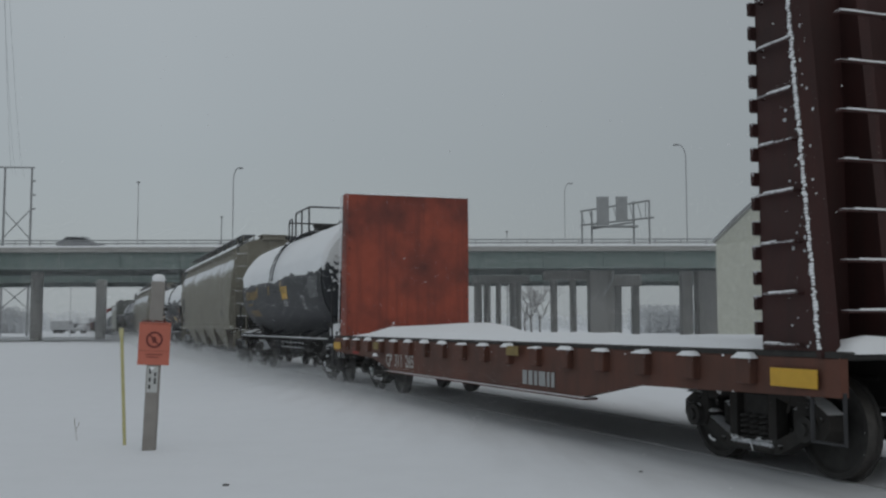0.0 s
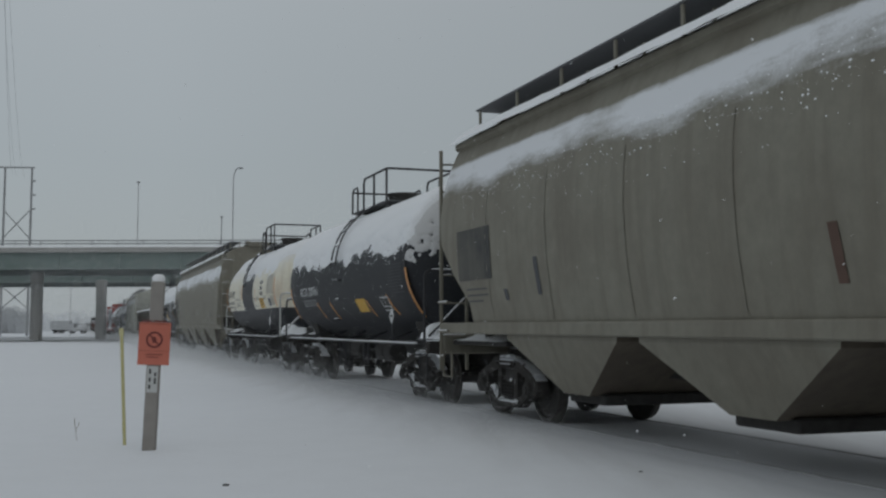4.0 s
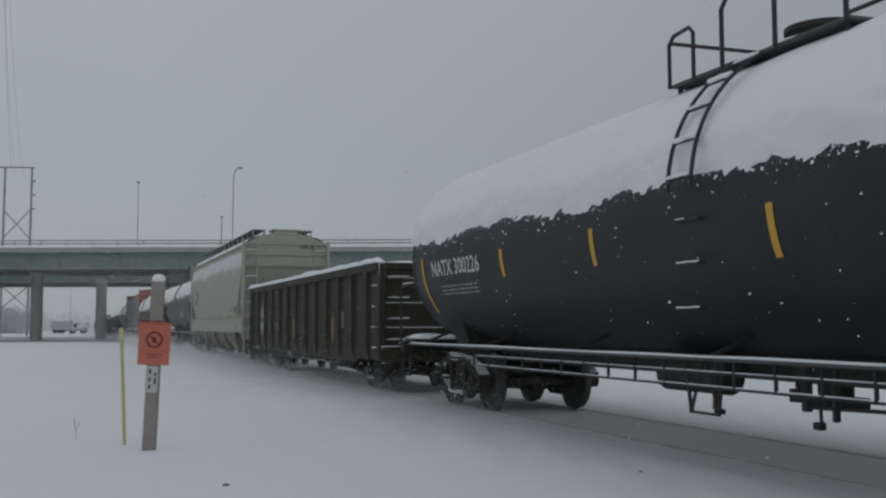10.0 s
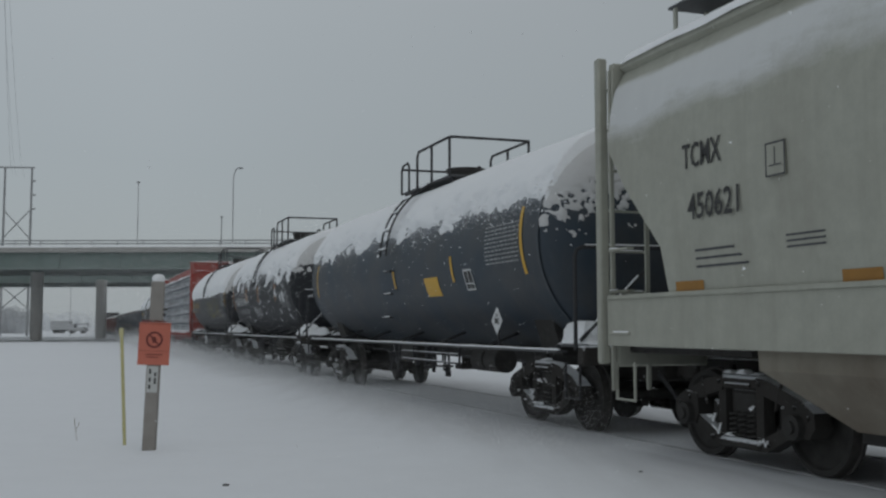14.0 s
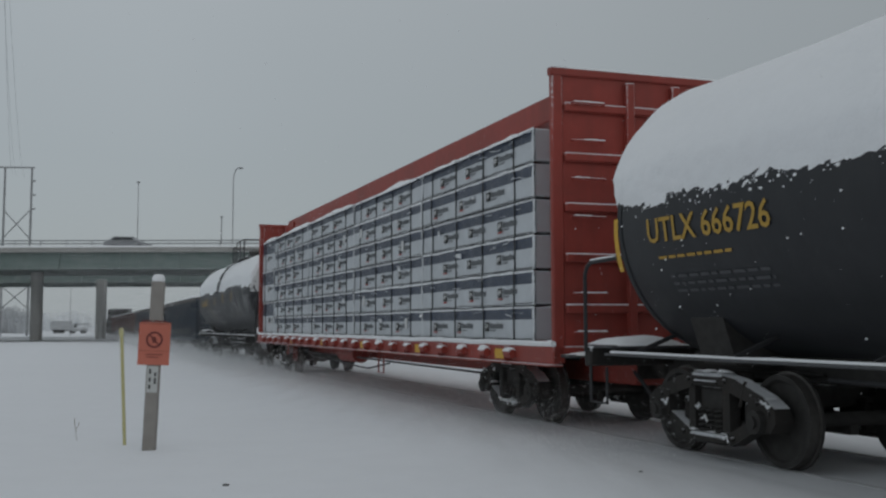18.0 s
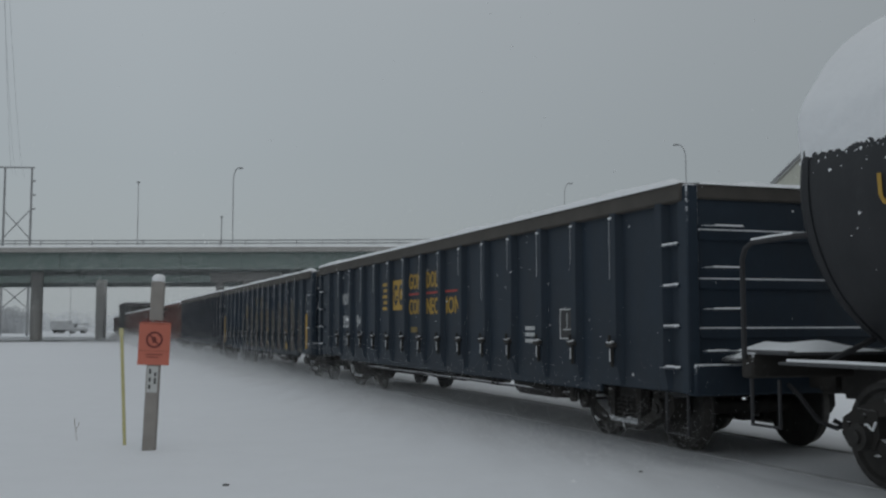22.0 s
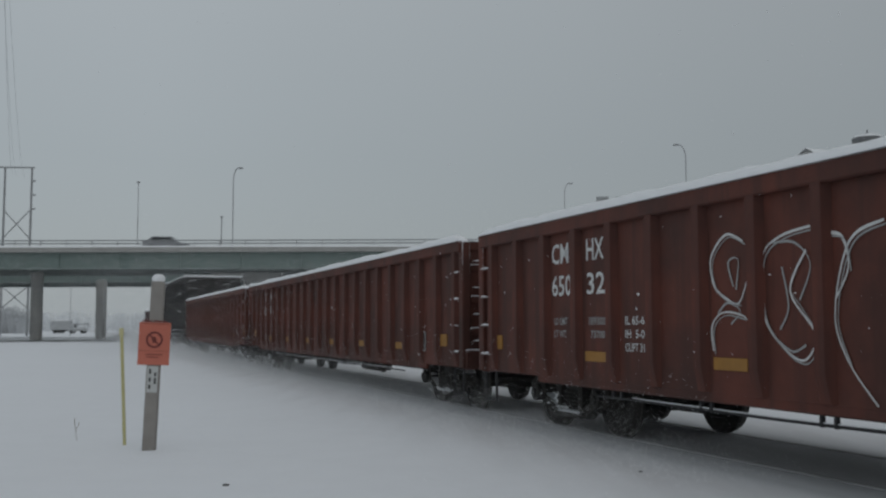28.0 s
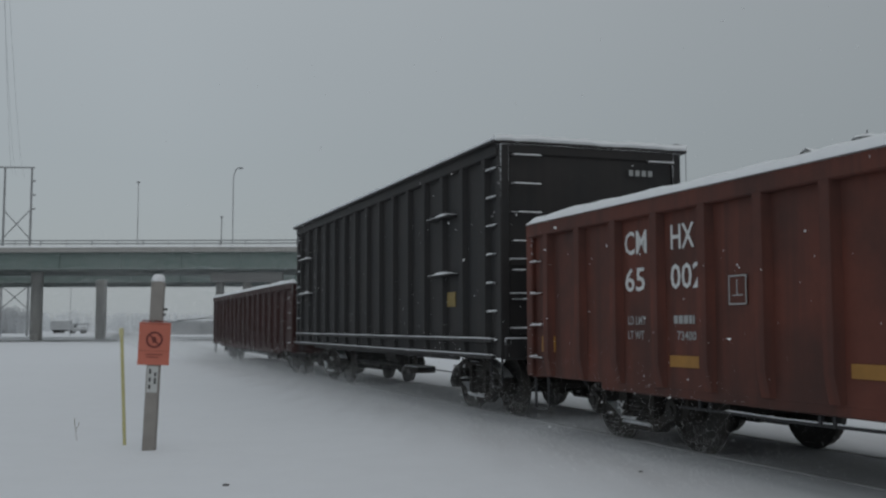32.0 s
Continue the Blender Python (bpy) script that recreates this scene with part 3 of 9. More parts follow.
def tank_car(label, u0, u1, mat, edge=73, thick=0.10, ragged=0.10, cream=False, seed=0.0, dome=0.0, span=1.5, guard=None, inset=(2.0, 2.0), rail=PIPE, hook=False, clots=0):
    ladder_x = dome
    ob, half = car("tank_car", label, u0, u1)
    hs = half - 0.42
    n = 56
    xs = [-hs + hs * 0.0 + 0.62 * (1 - math.cos(math.pi / 2 * i / 8)) for i in range(9)]
    xs = xs + [-(hs - 0.62) + (2 * (hs - 0.62)) * i / 12 for i in range(1, 12)] + [-x for x in xs[::-1]]
    ring = lambda x, R: [(x, R * math.sin(2 * math.pi * i / n), TANK_Z + R * math.cos(2 * math.pi * i / n)) for i in range(n)]
    shell = part("tank_shell", Mesh().rings([ring(x, max(0.02, tank_radius(x, hs))) for x in xs]), mat, ob)
    if cream:                     # painted over its upper half, with a dark band about the middle
        shell.data.materials.append(CREAM)
        bm = bmesh.new()
        bm.from_mesh(shell.data)
        for co, no in (((0, 0, TANK_Z - 0.60), (0, 0, 1)), ((-1.25, 0, 0), (1, 0, 0)), ((1.0, 0, 0), (1, 0, 0))):
            bmesh.ops.bisect_plane(bm, geom=bm.verts[:] + bm.edges[:] + bm.faces[:], plane_co=co, plane_no=no, dist=0.0001)
        bm.to_mesh(shell.data)
        bm.free()
        for poly in shell.data.polygons:
            if poly.center.z > TANK_Z - 0.60 and not -1.25 < poly.center.x < 1.0:
                poly.material_index = 1
    for x in () if cream else (-hs + 0.6, hs - 0.6):
        m = Mesh().rings([ring(x - 0.04, TANK_R + 0.008), ring(x + 0.04, TANK_R + 0.008)], caps=False)
        part("weld_band", m, mat, shell)
    # the snow that lies on its back
    nx, na = int(2 * hs / 0.07), 96
    def cap(p, q):
        k = 2 * p - 1
        x = (hs - 0.02) * (1.25 * k - 0.25 * k ** 3)
        a = radians(-92 + 184 * q)
        R = tank_radius(x, hs)
        endf = min(1.0, max(0.0, (hs - abs(x)) / 0.5))
        lim = radians(edge) * (0.86 + 0.14 * endf) + 0.09 * rough_noise(x + seed * 7, 0.0, seed, 0.4) + 0.8 * ragged * rough_noise(x + seed, 3 * a, seed, 1.7)
        lim += (0.35 * ragged + 0.01) * rough_noise(x, 6 * a, seed + 3, 6.0) + (0.3 * ragged + 0.03) * rough_noise(x, 5 * a, seed + 5, 23.0)
        lim -= (1 - endf) * 0.35 * abs(rough_noise(x * 2, 8 * a, seed, 6.0))
        if cream:                 # blown clear towards both heads and down its sides behind the band
            lim *= 1 - 0.75 * min(1.0, max(0.0, (x - 4.6) / 0.6)) - 0.3 * min(1.0, max(0.0, (-x - 1.1) / 0.6))
        d = lim - abs(a)
        t = thick * (0.3 + 0.7 * endf) * min(1.0, max(-1.0, d / 0.22)) + 0.02 * rough_noise(x, 4 * a, seed, 1.1)
        if not cream and x > hs - 0.5:                # scoured off the leading head, where the driven snow is thin
            t -= (thick + 0.06) * min(1.0, (x - hs + 0.5) / 0.12)
        if abs(a) < 0.9:
            t += 0.05 * (1 - abs(a) / 0.9) * endf
        return (x, (R + t) * math.sin(a), TANK_Z + (R + t) * math.cos(a))
    part("snow_cap", Mesh().grid(cap, nx, na), SNOW, shell, "thick wind-packed snow")
    # driven snow plastered on the leading head, solid above and breaking up downwards
    hd, low = 0.62, (0.16 if edge > 75 else 0.30)
    def face(p, q):
        r, a = TANK_R * (0.04 + 0.955 * p), radians(-112 + 224 * q)
        y, z = r * math.sin(a), r * math.cos(a)
        h = math.sqrt(max(0.0004, 1 - (r / TANK_R) ** 2))
        n = Vector((h / hd, y / TANK_R ** 2, z / TANK_R ** 2)).normalized()
        d = 1.15 * (z / TANK_R - low) + 0.30 * rough_noise(y, z, seed, 2.2) + 0.42 * rough_noise(y, z, seed + 4, 9.0) + 0.30 * rough_noise(y, z, seed + 8, 21.0)
        c = Vector((hs - hd + hd * h, y, TANK_Z + z)) + n * 0.022 * max(-1.0, min(1.0, d / 0.18))
        return tuple(c)
    if not cream:
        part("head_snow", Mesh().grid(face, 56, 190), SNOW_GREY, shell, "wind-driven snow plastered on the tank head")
    # crumbs of snow that cling below its edge
    crumb = Mesh()
    rnd = random.Random(int(seed * 3 + 1))
    for k in range(1700):
        x = rnd.uniform(-hs + 0.08, hs - 0.08)
        R = tank_radius(x, hs) + 0.002
        lim = radians(edge) + 0.09 * rough_noise(x + seed * 7, 0.0, seed, 0.4) - 0.07
        lim *= 0.86 + 0.14 * min(1.0, (hs - abs(x)) / 0.5)
        a = (lim + rnd.expovariate(1 / (0.04 + 0.16 * ragged))) * (-1 if k % 3 else 1)
        r = 0.005 + 0.016 * rnd.random() ** 3
        c = Vector((x, R * math.sin(a), TANK_Z + R * math.cos(a)))
        out, along, down = Vector((0, math.sin(a), math.cos(a))), Vector((1, 0, 0)), Vector((0, math.cos(a), -math.sin(a)))
        w, h = r * rnd.uniform(0.7, 1.8), r * rnd.uniform(0.6, 1.1)
        ring = [c + along * w * math.cos(p) * rnd.uniform(0.7, 1.2) + down * h * math.sin(p) for p in [math.pi * i / 3 for i in range(6)]]
        crumb.add(ring + [c + out * 0.6 * r], [(i, (i + 1) % 6, 6) for i in range(6)])
    tagged(part("snow_crumb", crumb, SNOW, shell), kind="stuff")
    # larger torn patches that still stick to the flank
    rnd = random.Random(int(seed * 11 + 2))
    for k in range(clots):
        x, a, r = rnd.uniform(-hs + 0.9, hs - 0.9), -radians(edge) - rnd.expovariate(3.2), 0.03 + 0.11 * rnd.random() ** 3
        m = Mesh()
        ring = [(x + r * rnd.uniform(0.35, 0.8) * math.cos(p), a + r / TANK_R * rnd.uniform(0.6, 1.7) * math.sin(p)) for p in [2 * math.pi * i / 11 for i in range(11)]]
        on = lambda px, pa, l: (px, (TANK_R + l) * math.sin(pa), TANK_Z + (TANK_R + l) * math.cos(pa))
        m.add([on(px, pa, 0.003) for px, pa in ring] + [on(x + 0.55 * (px - x), a + 0.55 * (pa - a), 0.016) for px, pa in ring], [(i, (i + 1) % 11, 11 + (i + 1) % 11, 11 + i) for i in range(11)] + [tuple(range(11, 22))])
        if a > -2.5:
            part("snow_clot", m, SNOW, shell)
    # saddles, stub sills and side running boards
    part("center_sill", Mesh().box(-half + 0.5, half - 0.5, -0.26, 0.26, 0.80, 1.10, 0.02), STEEL, ob)
    for s in (-1, 1):
        tx = half - inset[0 if s > 0 else 1]
        part("saddle", Mesh().prism([(-1.15, 1.75), (-0.9, 0.98), (0.9, 0.98), (1.15, 1.75), (0.8, 1.3), (0, 1.1), (-0.8, 1.3)], s * tx - 0.3, s * tx + 0.3), STEEL, ob)
        part("end_sill", Mesh().box(s * half - 0.09, s * half + 0.09, -1.42, 1.42, 0.90, 1.14, 0.02), STEEL_SNOWY, ob)
        x0, x1 = sorted((s * (half - 0.55), s * half))
        part("end_platform", Mesh().box(x0 - 0.1, x1, -1.38, 1.38, 1.12, 1.16), GRATE, ob)
        m = Mesh()
        heap(m, x0 - 0.25, x1 + 0.05, -1.35, -0.35, 1.16, 0.10, seed + s)
        heap(m, x0 - 0.25, x1 + 0.05, 0.3, 1.35, 1.16, 0.10, seed + s + 5)
        part("platform_snow", m, SNOW, ob)
        for q in (-1, 1):           # bent corner handrail
            y = q * 1.44
            if s > 0:               # a loop at the corner that turns across the end
                x1 = half - 0.08
                pts = [(x1, y, 1.08), (x1, y, 2.24), (x1, y * 0.985, 2.33), (x1, y * 0.92, 2.37), (x1, y * 0.12, 2.38), (x1, y * 0.05, 2.34), (x1, y * 0.03, 2.24), (x1, y * 0.03, 1.14)]
                if hook:            # starts from the tank's flank and runs ahead first
                    pts = [(x1 - 0.88, y * 0.97, 2.14), (x1 - 0.84, y, 2.28), (x1 - 0.72, y, 2.35)] + [(x1 - 0.1, y, 2.37), (x1, y * 0.93, 2.38)] + pts[4:]
                part("rail_brace", Mesh().rod((x1, y * 0.3, 2.1), (x1 - 0.1, y * 0.92, 1.2), 0.024), rail, ob)
                part("brace_snow", Mesh().pipe([(x1 - 0.1 * i / 8, y * (0.3 + 0.62 * i / 8), 2.125 - 0.9 * i / 8 + 0.006 * (i % 2)) for i in range(1, 8)], 0.016, 5), SNOW, ob)
                sn = [(x1, y * 0.9, 2.392), (x1, y * 0.5, 2.402), (x1, y * 0.14, 2.40)]
            else:
                x0, x1 = -half, -half + 0.75
                pts = [(x0, y, 1.08), (x0, y, 2.0), (x0 + 0.05, y, 2.10), (x0 + 0.16, y, 2.15), (x1, y, 2.16), (x1 + 0.3, y * 0.86, 2.16)]
                sn = [(x0 + 0.15, y, 2.17), (x0 + 0.45, y, 2.18), (x1, y, 2.18)]
            part("corner_handrail", Mesh().pipe(pts, 0.026, 8), rail, ob)
            part("rail_snow", Mesh().pipe(sn, 0.017, 5), SNOW, ob)
            stirrup(ob, s * (half - 0.25), q * 1.4, 0.9)
    brake_wheel(ob, half - 0.16, 0.75, 1.75, 0.24)
    part("brake_housing", Mesh().box(half - 0.35, half - 0.05, 0.5, 1.0, 1.3, 1.68, 0.05), STEEL_SNOWY, ob)
    part("housing_snow", heap(Mesh(), half - 0.55, half + 0.05, -0.6, 0.2, 1.2, 0.24, seed + 2, 12, 12), SNOW, ob)
    lump = Mesh()
    for k, (a, b, w, h) in enumerate(((0.62, -1.0, 0.30, 0.30), (0.36, -0.72, 0.22, 0.20), (0.25, -1.12, 0.16, 0.14))):
        c = Vector((half - a, b, 1.15))
        rings = []
        for lat in (0.0, 0.3, 0.6, 0.85, 1.1, 1.35, 1.5):
            rings.append([c + Vector((w * math.cos(lat) * math.cos(p), 1.1 * w * math.cos(lat) * math.sin(p), h * math.sin(lat))) * (1 + 0.5 * math.cos(lat) * rough_noise(2 * math.cos(p) + k, 2 * math.sin(p), lat + seed, 0.9)) for p in [2 * math.pi * i / 22 for i in range(22)]])
        lump.rings(rings)
    part("drift_lump", lump, SNOW, ob, "lump of packed snow on the end platform")
    part("draft_box", Mesh().box(half - 0.5, half, -0.6, 0.2, 1.14, 1.36, 0.05), STEEL, ob)
    for q in (-1, 1):
        y = q * 1.40
        part("running_board", Mesh().box(-half + 0.55, half - 0.55, y - 0.09, y + 0.09, 1.04, 1.07), GRATE, ob)
        part("board_snow", Mesh().pipe([(-half + 0.6 + (2 * half - 1.2) * i / 24, y - 0.02, 1.075 + 0.012 * rough_noise(i, q, seed, 0.8)) for i in range(25)], 0.022, 5), SNOW, ob)
        for i in range(7):
            x = (-1 + 2 * i / 6) * (half - 1.0)
            part("board_bracket", Mesh().rod((x, y, 1.05), (x, q * 0.75, 1.3), 0.025, 6), PIPE, ob)
        # curved ladder to the dome
        for dx in (-0.21, 0.21):
            pts = []
            for i in range(17):
                a = radians(88 - 74 * i / 16)
                pts.append((ladder_x + dx, q * (TANK_R + 0.13 + 0.03 * math.cos(a)) * math.sin(a), TANK_Z + 0.12 + (TANK_R + 0.13) * math.cos(a)))
            part("ladder_rail", Mesh().pipe(pts, 0.022, 6), PIPE, ob)
        for i in range(6):
            a = radians(84 - 68 * i / 5)
            p = (q * (TANK_R + 0.14) * math.sin(a), TANK_Z + 0.12 + (TANK_R + 0.13) * math.cos(a))
            part("ladder_rung", Mesh().rod((ladder_x - 0.21, *p), (ladder_x + 0.21, *p), 0.017, 6), PIPE, ob)
            part("rung_snow", Mesh().pipe([(ladder_x - 0.2 + 0.08 * j, p[0], p[1] + 0.025 + 0.012 * rough_noise(j, i, seed, 0.8)) for j in range(6)], 0.022 + 0.012 * (i % 2), 5), SNOW, ob)
        grabs(ob, ladder_x, q * (TANK_R - 0.02), (1.55, 2.0, 2.44), 0.42, (0, q, 0))
        m = Mesh().pipe([(ladder_x - 0.34, y, 1.1), (ladder_x - 0.24, y, 0.52), (ladder_x + 0.24, y, 0.52), (ladder_x + 0.34, y, 1.1)], 0.022, 6).rod((ladder_x - 0.24, y, 0.52), (ladder_x, y, 1.1), 0.018).rod((ladder_x + 0.24, y, 0.52), (ladder_x, y, 1.1), 0.018)
        part("step", m, PIPE, ob)
    # dome platform
    zt = TANK_Z + TANK_R + 0.06
    base = ob
    ob = part("dome_platform", Mesh().box(-span, span, -0.80, -0.35, zt, zt + 0.04).box(-span, span, 0.35, 0.80, zt, zt + 0.04).box(-span, -span + 0.6, -0.35, 0.35, zt, zt + 0.04).box(span - 0.6, span, -0.35, 0.35, zt, zt + 0.04), GRATE, base, "grating platform about the dome", pose(dome, 0, 0))
    sn = Mesh()
    heap(sn, -span + 0.1, span - 0.1, -0.78, -0.36, zt + 0.04, 0.07, seed, 20, 6)
    heap(sn, -span + 0.1, span - 0.1, 0.36, 0.78, zt + 0.04, 0.07, seed + 1, 20, 6)
    part("platform_snow", sn, SNOW, ob)
    for x in (-span + 0.1, span - 0.1):
        for y in (-0.72, 0.72):
            part("platform_leg", Mesh().rod((x, y, zt - 0.5), (x, y, zt), 0.03), PIPE, ob)
    part("manway", Mesh().rod((0.2, 0, zt - 0.15), (0.2, 0, zt + 0.28), 0.36, 20).rod((0.2, 0, zt + 0.28), (0.2, 0, zt + 0.34), 0.40, 20), STEEL, ob, "dark manway housing")
    part("valve_box", Mesh().rod((-0.55, 0, zt - 0.1), (-0.55, 0, zt + 0.22), 0.2, 14), STEEL, ob)
    for q in (-1, 1):
        y = q * 0.80
        zr = zt + 0.74
        part("safety_rail", Mesh().pipe([(-0.45, y, zt), (-0.45, y, zr - 0.1), (-0.36, y, zr), (span - 0.1, y, zr), (span, y * 0.9, zr), (span, y * 0.2, zr)], 0.026, 8), PIPE, ob)
        part("rail_post", Mesh().rod((0.45, y, zt), (0.45, y, zr), 0.026), PIPE, ob)
        part("rail_post", Mesh().rod((span - 0.03, y, zt), (span - 0.03, y, zr), 0.026), PIPE, ob)
        part("safety_rail", Mesh().pipe([(-span, y, zt), (-span, y, zr - 0.22), (-span + 0.1, y, zr - 0.14), (-span + 0.42, y, zr - 0.12), (-span + 0.5, y, zr - 0.2), (-span + 0.5, y, zt)], 0.024, 8), PIPE, ob)
    part("end_rail", Mesh().pipe([(-span, -0.80, zr - 0.2), (-span, 0.80, zr - 0.2)], 0.024, 8), PIPE, ob)
    part("end_rail", Mesh().pipe([(span, -0.80, zr), (span, 0.80, zr)], 0.024, 8), PIPE, ob)
    ob = base
    R2 = TANK_R + 0.004
    flecks(shell, -hs + 0.7, hs - 0.7, 1.25, 2.9, lambda x, z: -math.sqrt(max(0.1, R2 * R2 - (z - TANK_Z) ** 2)), 170, int(seed * 10))
    # side guard beneath the running board
    if guard:
        g0, g1, gap = guard
        for z in (0.92, 0.78):
            part("guard_rail", Mesh().rod((g0, -1.41, z), (g1, -1.41, z), 0.014, 6), PIPE, ob)
            part("guard_snow", Mesh().pipe([(g0 + 0.1 + (g1 - g0 - 0.2) * i / 12, -1.41, z + 0.016) for i in range(13)], 0.008, 5), SNOW, ob)
        for i in range(int((g1 - g0) / gap) + 1):
            x = g0 + gap * i
            if abs(x - ladder_x) > 0.45:
                part("guard_post", Mesh().box(x - 0.016, x + 0.016, -1.425, -1.395, 0.77, 1.05, 0.004), PIPE, ob)
    # fittings that hang below the middle
    rnd = random.Random(int(seed * 5))
    for i in range(5):
        x, y = rnd.uniform(-1.2, 2.2), rnd.uniform(-1.25, -0.7)
        z0, z1 = rnd.uniform(0.5, 0.78), 1.02
        part("hanger", Mesh().rod((x, y, z1), (x + rnd.uniform(-0.08, 0.08), y, z0), rnd.uniform(0.015, 0.04), 6).box(x - 0.05, x + 0.05, y - 0.04, y + 0.04, z0 - 0.05, z0 + rnd.uniform(0.0, 0.08), 0.01), PIPE, ob)
    if cream:
        part("chain_loop", Mesh().pipe([(0.38, -1.1, 1.02)] + [(0.5 + 0.12 * math.cos(a), -1.1, 0.62 + 0.2 * math.sin(a)) for a in [math.pi * i / 8 for i in range(8, 17)]] + [(0.62, -1.1, 1.02)], 0.012, 5), PIPE, ob)
    for x in (1.5, 2.05):
        part("air_reservoir", Mesh().rod((half - inset[0] - x - 0.24, -1.1, 0.86), (half - inset[0] - x + 0.24, -1.1, 0.86), 0.19, 14), STEEL, ob)
    # brake rigging below
    part("brake_rod", Mesh().rod((-half + 3.2, -0.5, 0.86), (half - 3.2, -0.5, 0.82), 0.022).rod((-half + 3.2, 0.4, 0.76), (half - 3.2, 0.4, 0.78), 0.022), PIPE, ob)
    part("air_reservoir", Mesh().rod((-2.0, -0.55, 0.82), (-0.8, -0.55, 0.82), 0.2, 14), STEEL, ob)
    part("outlet_valve", Mesh().rod((0.3, 0, 1.1), (0.3, 0, 0.62), 0.13, 12).box(0.1, 0.5, -0.2, 0.2, 0.55, 0.66), STEEL, ob)
    part("rigging", Mesh().box(1.2, 1.28, -1.2, -1.12, 0.62, 1.08).box(1.6, 1.66, -1.2, -1.14, 0.56, 1.08).rod((1.2, -1.16, 0.66), (2.6, -1.16, 0.7), 0.018), PIPE, ob)
    truck(ob, half - inset[0])
    truck(ob, inset[1] - half)
    draft(ob, half)
    return ob, half


# ---- covered hoppers ----
def hopper_car(label, u0, u1, mat, skin, bays=4, posts=False, snow_lo=3.42, seed=0.0, inset=(1.85, 1.85)):
    ob, half = car("covered_hopper_car", label, u0, u1)
    if posts:
        prof = [(1.50, 1.20), (1.53, 1.70), (1.57, 2.2), (1.60, 2.9), (1.60, 3.4), (1.56, 3.8), (1.50, 4.05), (1.40, 4.24), (1.36, 4.30), (1.42, 4.34), (1.42, 4.40), (0.95, 4.66), (0.45, 4.76), (0.0, 4.79)]
    else:
        prof = [(1.46, 1.42), (1.52, 1.75), (1.58, 2.2), (1.61, 2.7), (1.60, 3.1), (1.55, 3.5), (1.46, 3.85), (1.33, 4.16), (1.27, 4.28), (1.33, 4.32), (1.33, 4.40), (0.95, 4.62), (0.45, 4.74), (0.0, 4.77)]
    def xe(z):
        if posts:
            top, low = half - 0.2, half - 1.35
            return top if z > 3.3 else low + (top - low) * min(1.0, max(0.0, (z - 2.1) / 1.2))
        top, low = half - 0.34, half - 1.5
        k = min(1.0, max(0.0, (z - 1.7) / 1.3))
        return low + (top - low) * math.sin(k * math.pi / 2) ** 1.2
    outline = [(-y, z) for y, z in prof] + [(y, z) for y, z in prof[-2::-1]]
    n = len(outline)
    cols = 24
    m = Mesh().rings([[(xe(z) * (-1 + 2 * i / cols), y, z) for y, z in outline] for i in range(cols + 1)], caps=False, closed=False)
    for s in (-1, 1):
        vs = [(s * xe(z), y, z) for y, z in outline]
        fs = [(i, i + 1, n - 2 - i, n - 1 - i) for i in range(n // 2 - 1)] + [(n // 2 - 1, n // 2, n // 2 + 1)]
        m.add(vs, fs)
    xb = xe(prof[0][1])
    m.add([(-xb, -1.46, prof[0][1]), (xb, -1.46, prof[0][1]), (xb, 1.46, prof[0][1]), (-xb, 1.46, prof[0][1])], [(0, 1, 2, 3)])
    body = part("hopper_body", m, skin, ob)
    # side sills
    for q in (-1, 1):
        zb = prof[0][1]
        part("side_sill", Mesh().box(-half + 0.1, half - 0.1, q * 1.47 - 0.06, q * 1.47 + 0.06, zb - 0.16 if not posts else zb - 0.04, zb + 0.02, 0.02), mat, ob)
        if posts:
            part("sill_plate", Mesh().box(-half + 0.06, half - 0.06, q * 1.545 - 0.012, q * 1.545 + 0.012, 1.16, 1.69), mat, ob)
            part("belt_rail", Mesh().box(-half + 0.1, half - 0.1, q * 1.565 - 0.02, q * 1.565 + 0.02, 1.68, 1.73, 0.01), mat, body)
    # bays and gates
    span = 2 * half - 5.0
    for i in range(bays):
        xc = -span / 2 + span * (i + 0.5) / bays
        w = span / bays * 0.44
        zt = prof[0][1]
        m = Mesh().rings([[(xc - w, -1.44, zt), (xc + w, -1.44, zt), (xc + w, 1.44, zt), (xc - w, 1.44, zt)],
                          [(xc - w * 0.98, -1.44, zt - 0.22), (xc + w * 0.98, -1.44, zt - 0.22), (xc + w * 0.98, 1.44, zt - 0.22), (xc - w * 0.98, 1.44, zt - 0.22)],
                          [(xc - 0.36, -1.15, 0.5), (xc + 0.36, -1.15, 0.5), (xc + 0.36, 1.15, 0.5), (xc - 0.36, 1.15, 0.5)]])
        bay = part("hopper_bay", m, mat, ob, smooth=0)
        bay.data.materials.append(GRIMY_SHADED_BAY)
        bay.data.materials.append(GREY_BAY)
        # slopes and bottoms take the darker paint: grime with shade put into the colour
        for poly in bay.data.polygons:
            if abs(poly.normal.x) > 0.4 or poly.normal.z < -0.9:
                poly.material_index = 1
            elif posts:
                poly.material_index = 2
        part("outlet_gate", Mesh().box(xc - 0.5, xc + 0.5, -1.0, 1.0, 0.38, 0.52, 0.02).rod((xc - 0.3, -0.95, 0.46), (xc - 0.3, 0.95, 0.46), 0.04), STEEL, bay)
    part("center_sill", Mesh().box(-half + 0.3, half - 0.3, -0.25, 0.25, 0.72, 1.05, 0.02), STEEL, ob)
    # roof: trough hatch, running boards
    part("roof_hatch", Mesh().box(-half + 1.2, half - 1.0, -0.38, 0.38, 4.77, 4.86, 0.03), mat, ob, "long roof hatch")
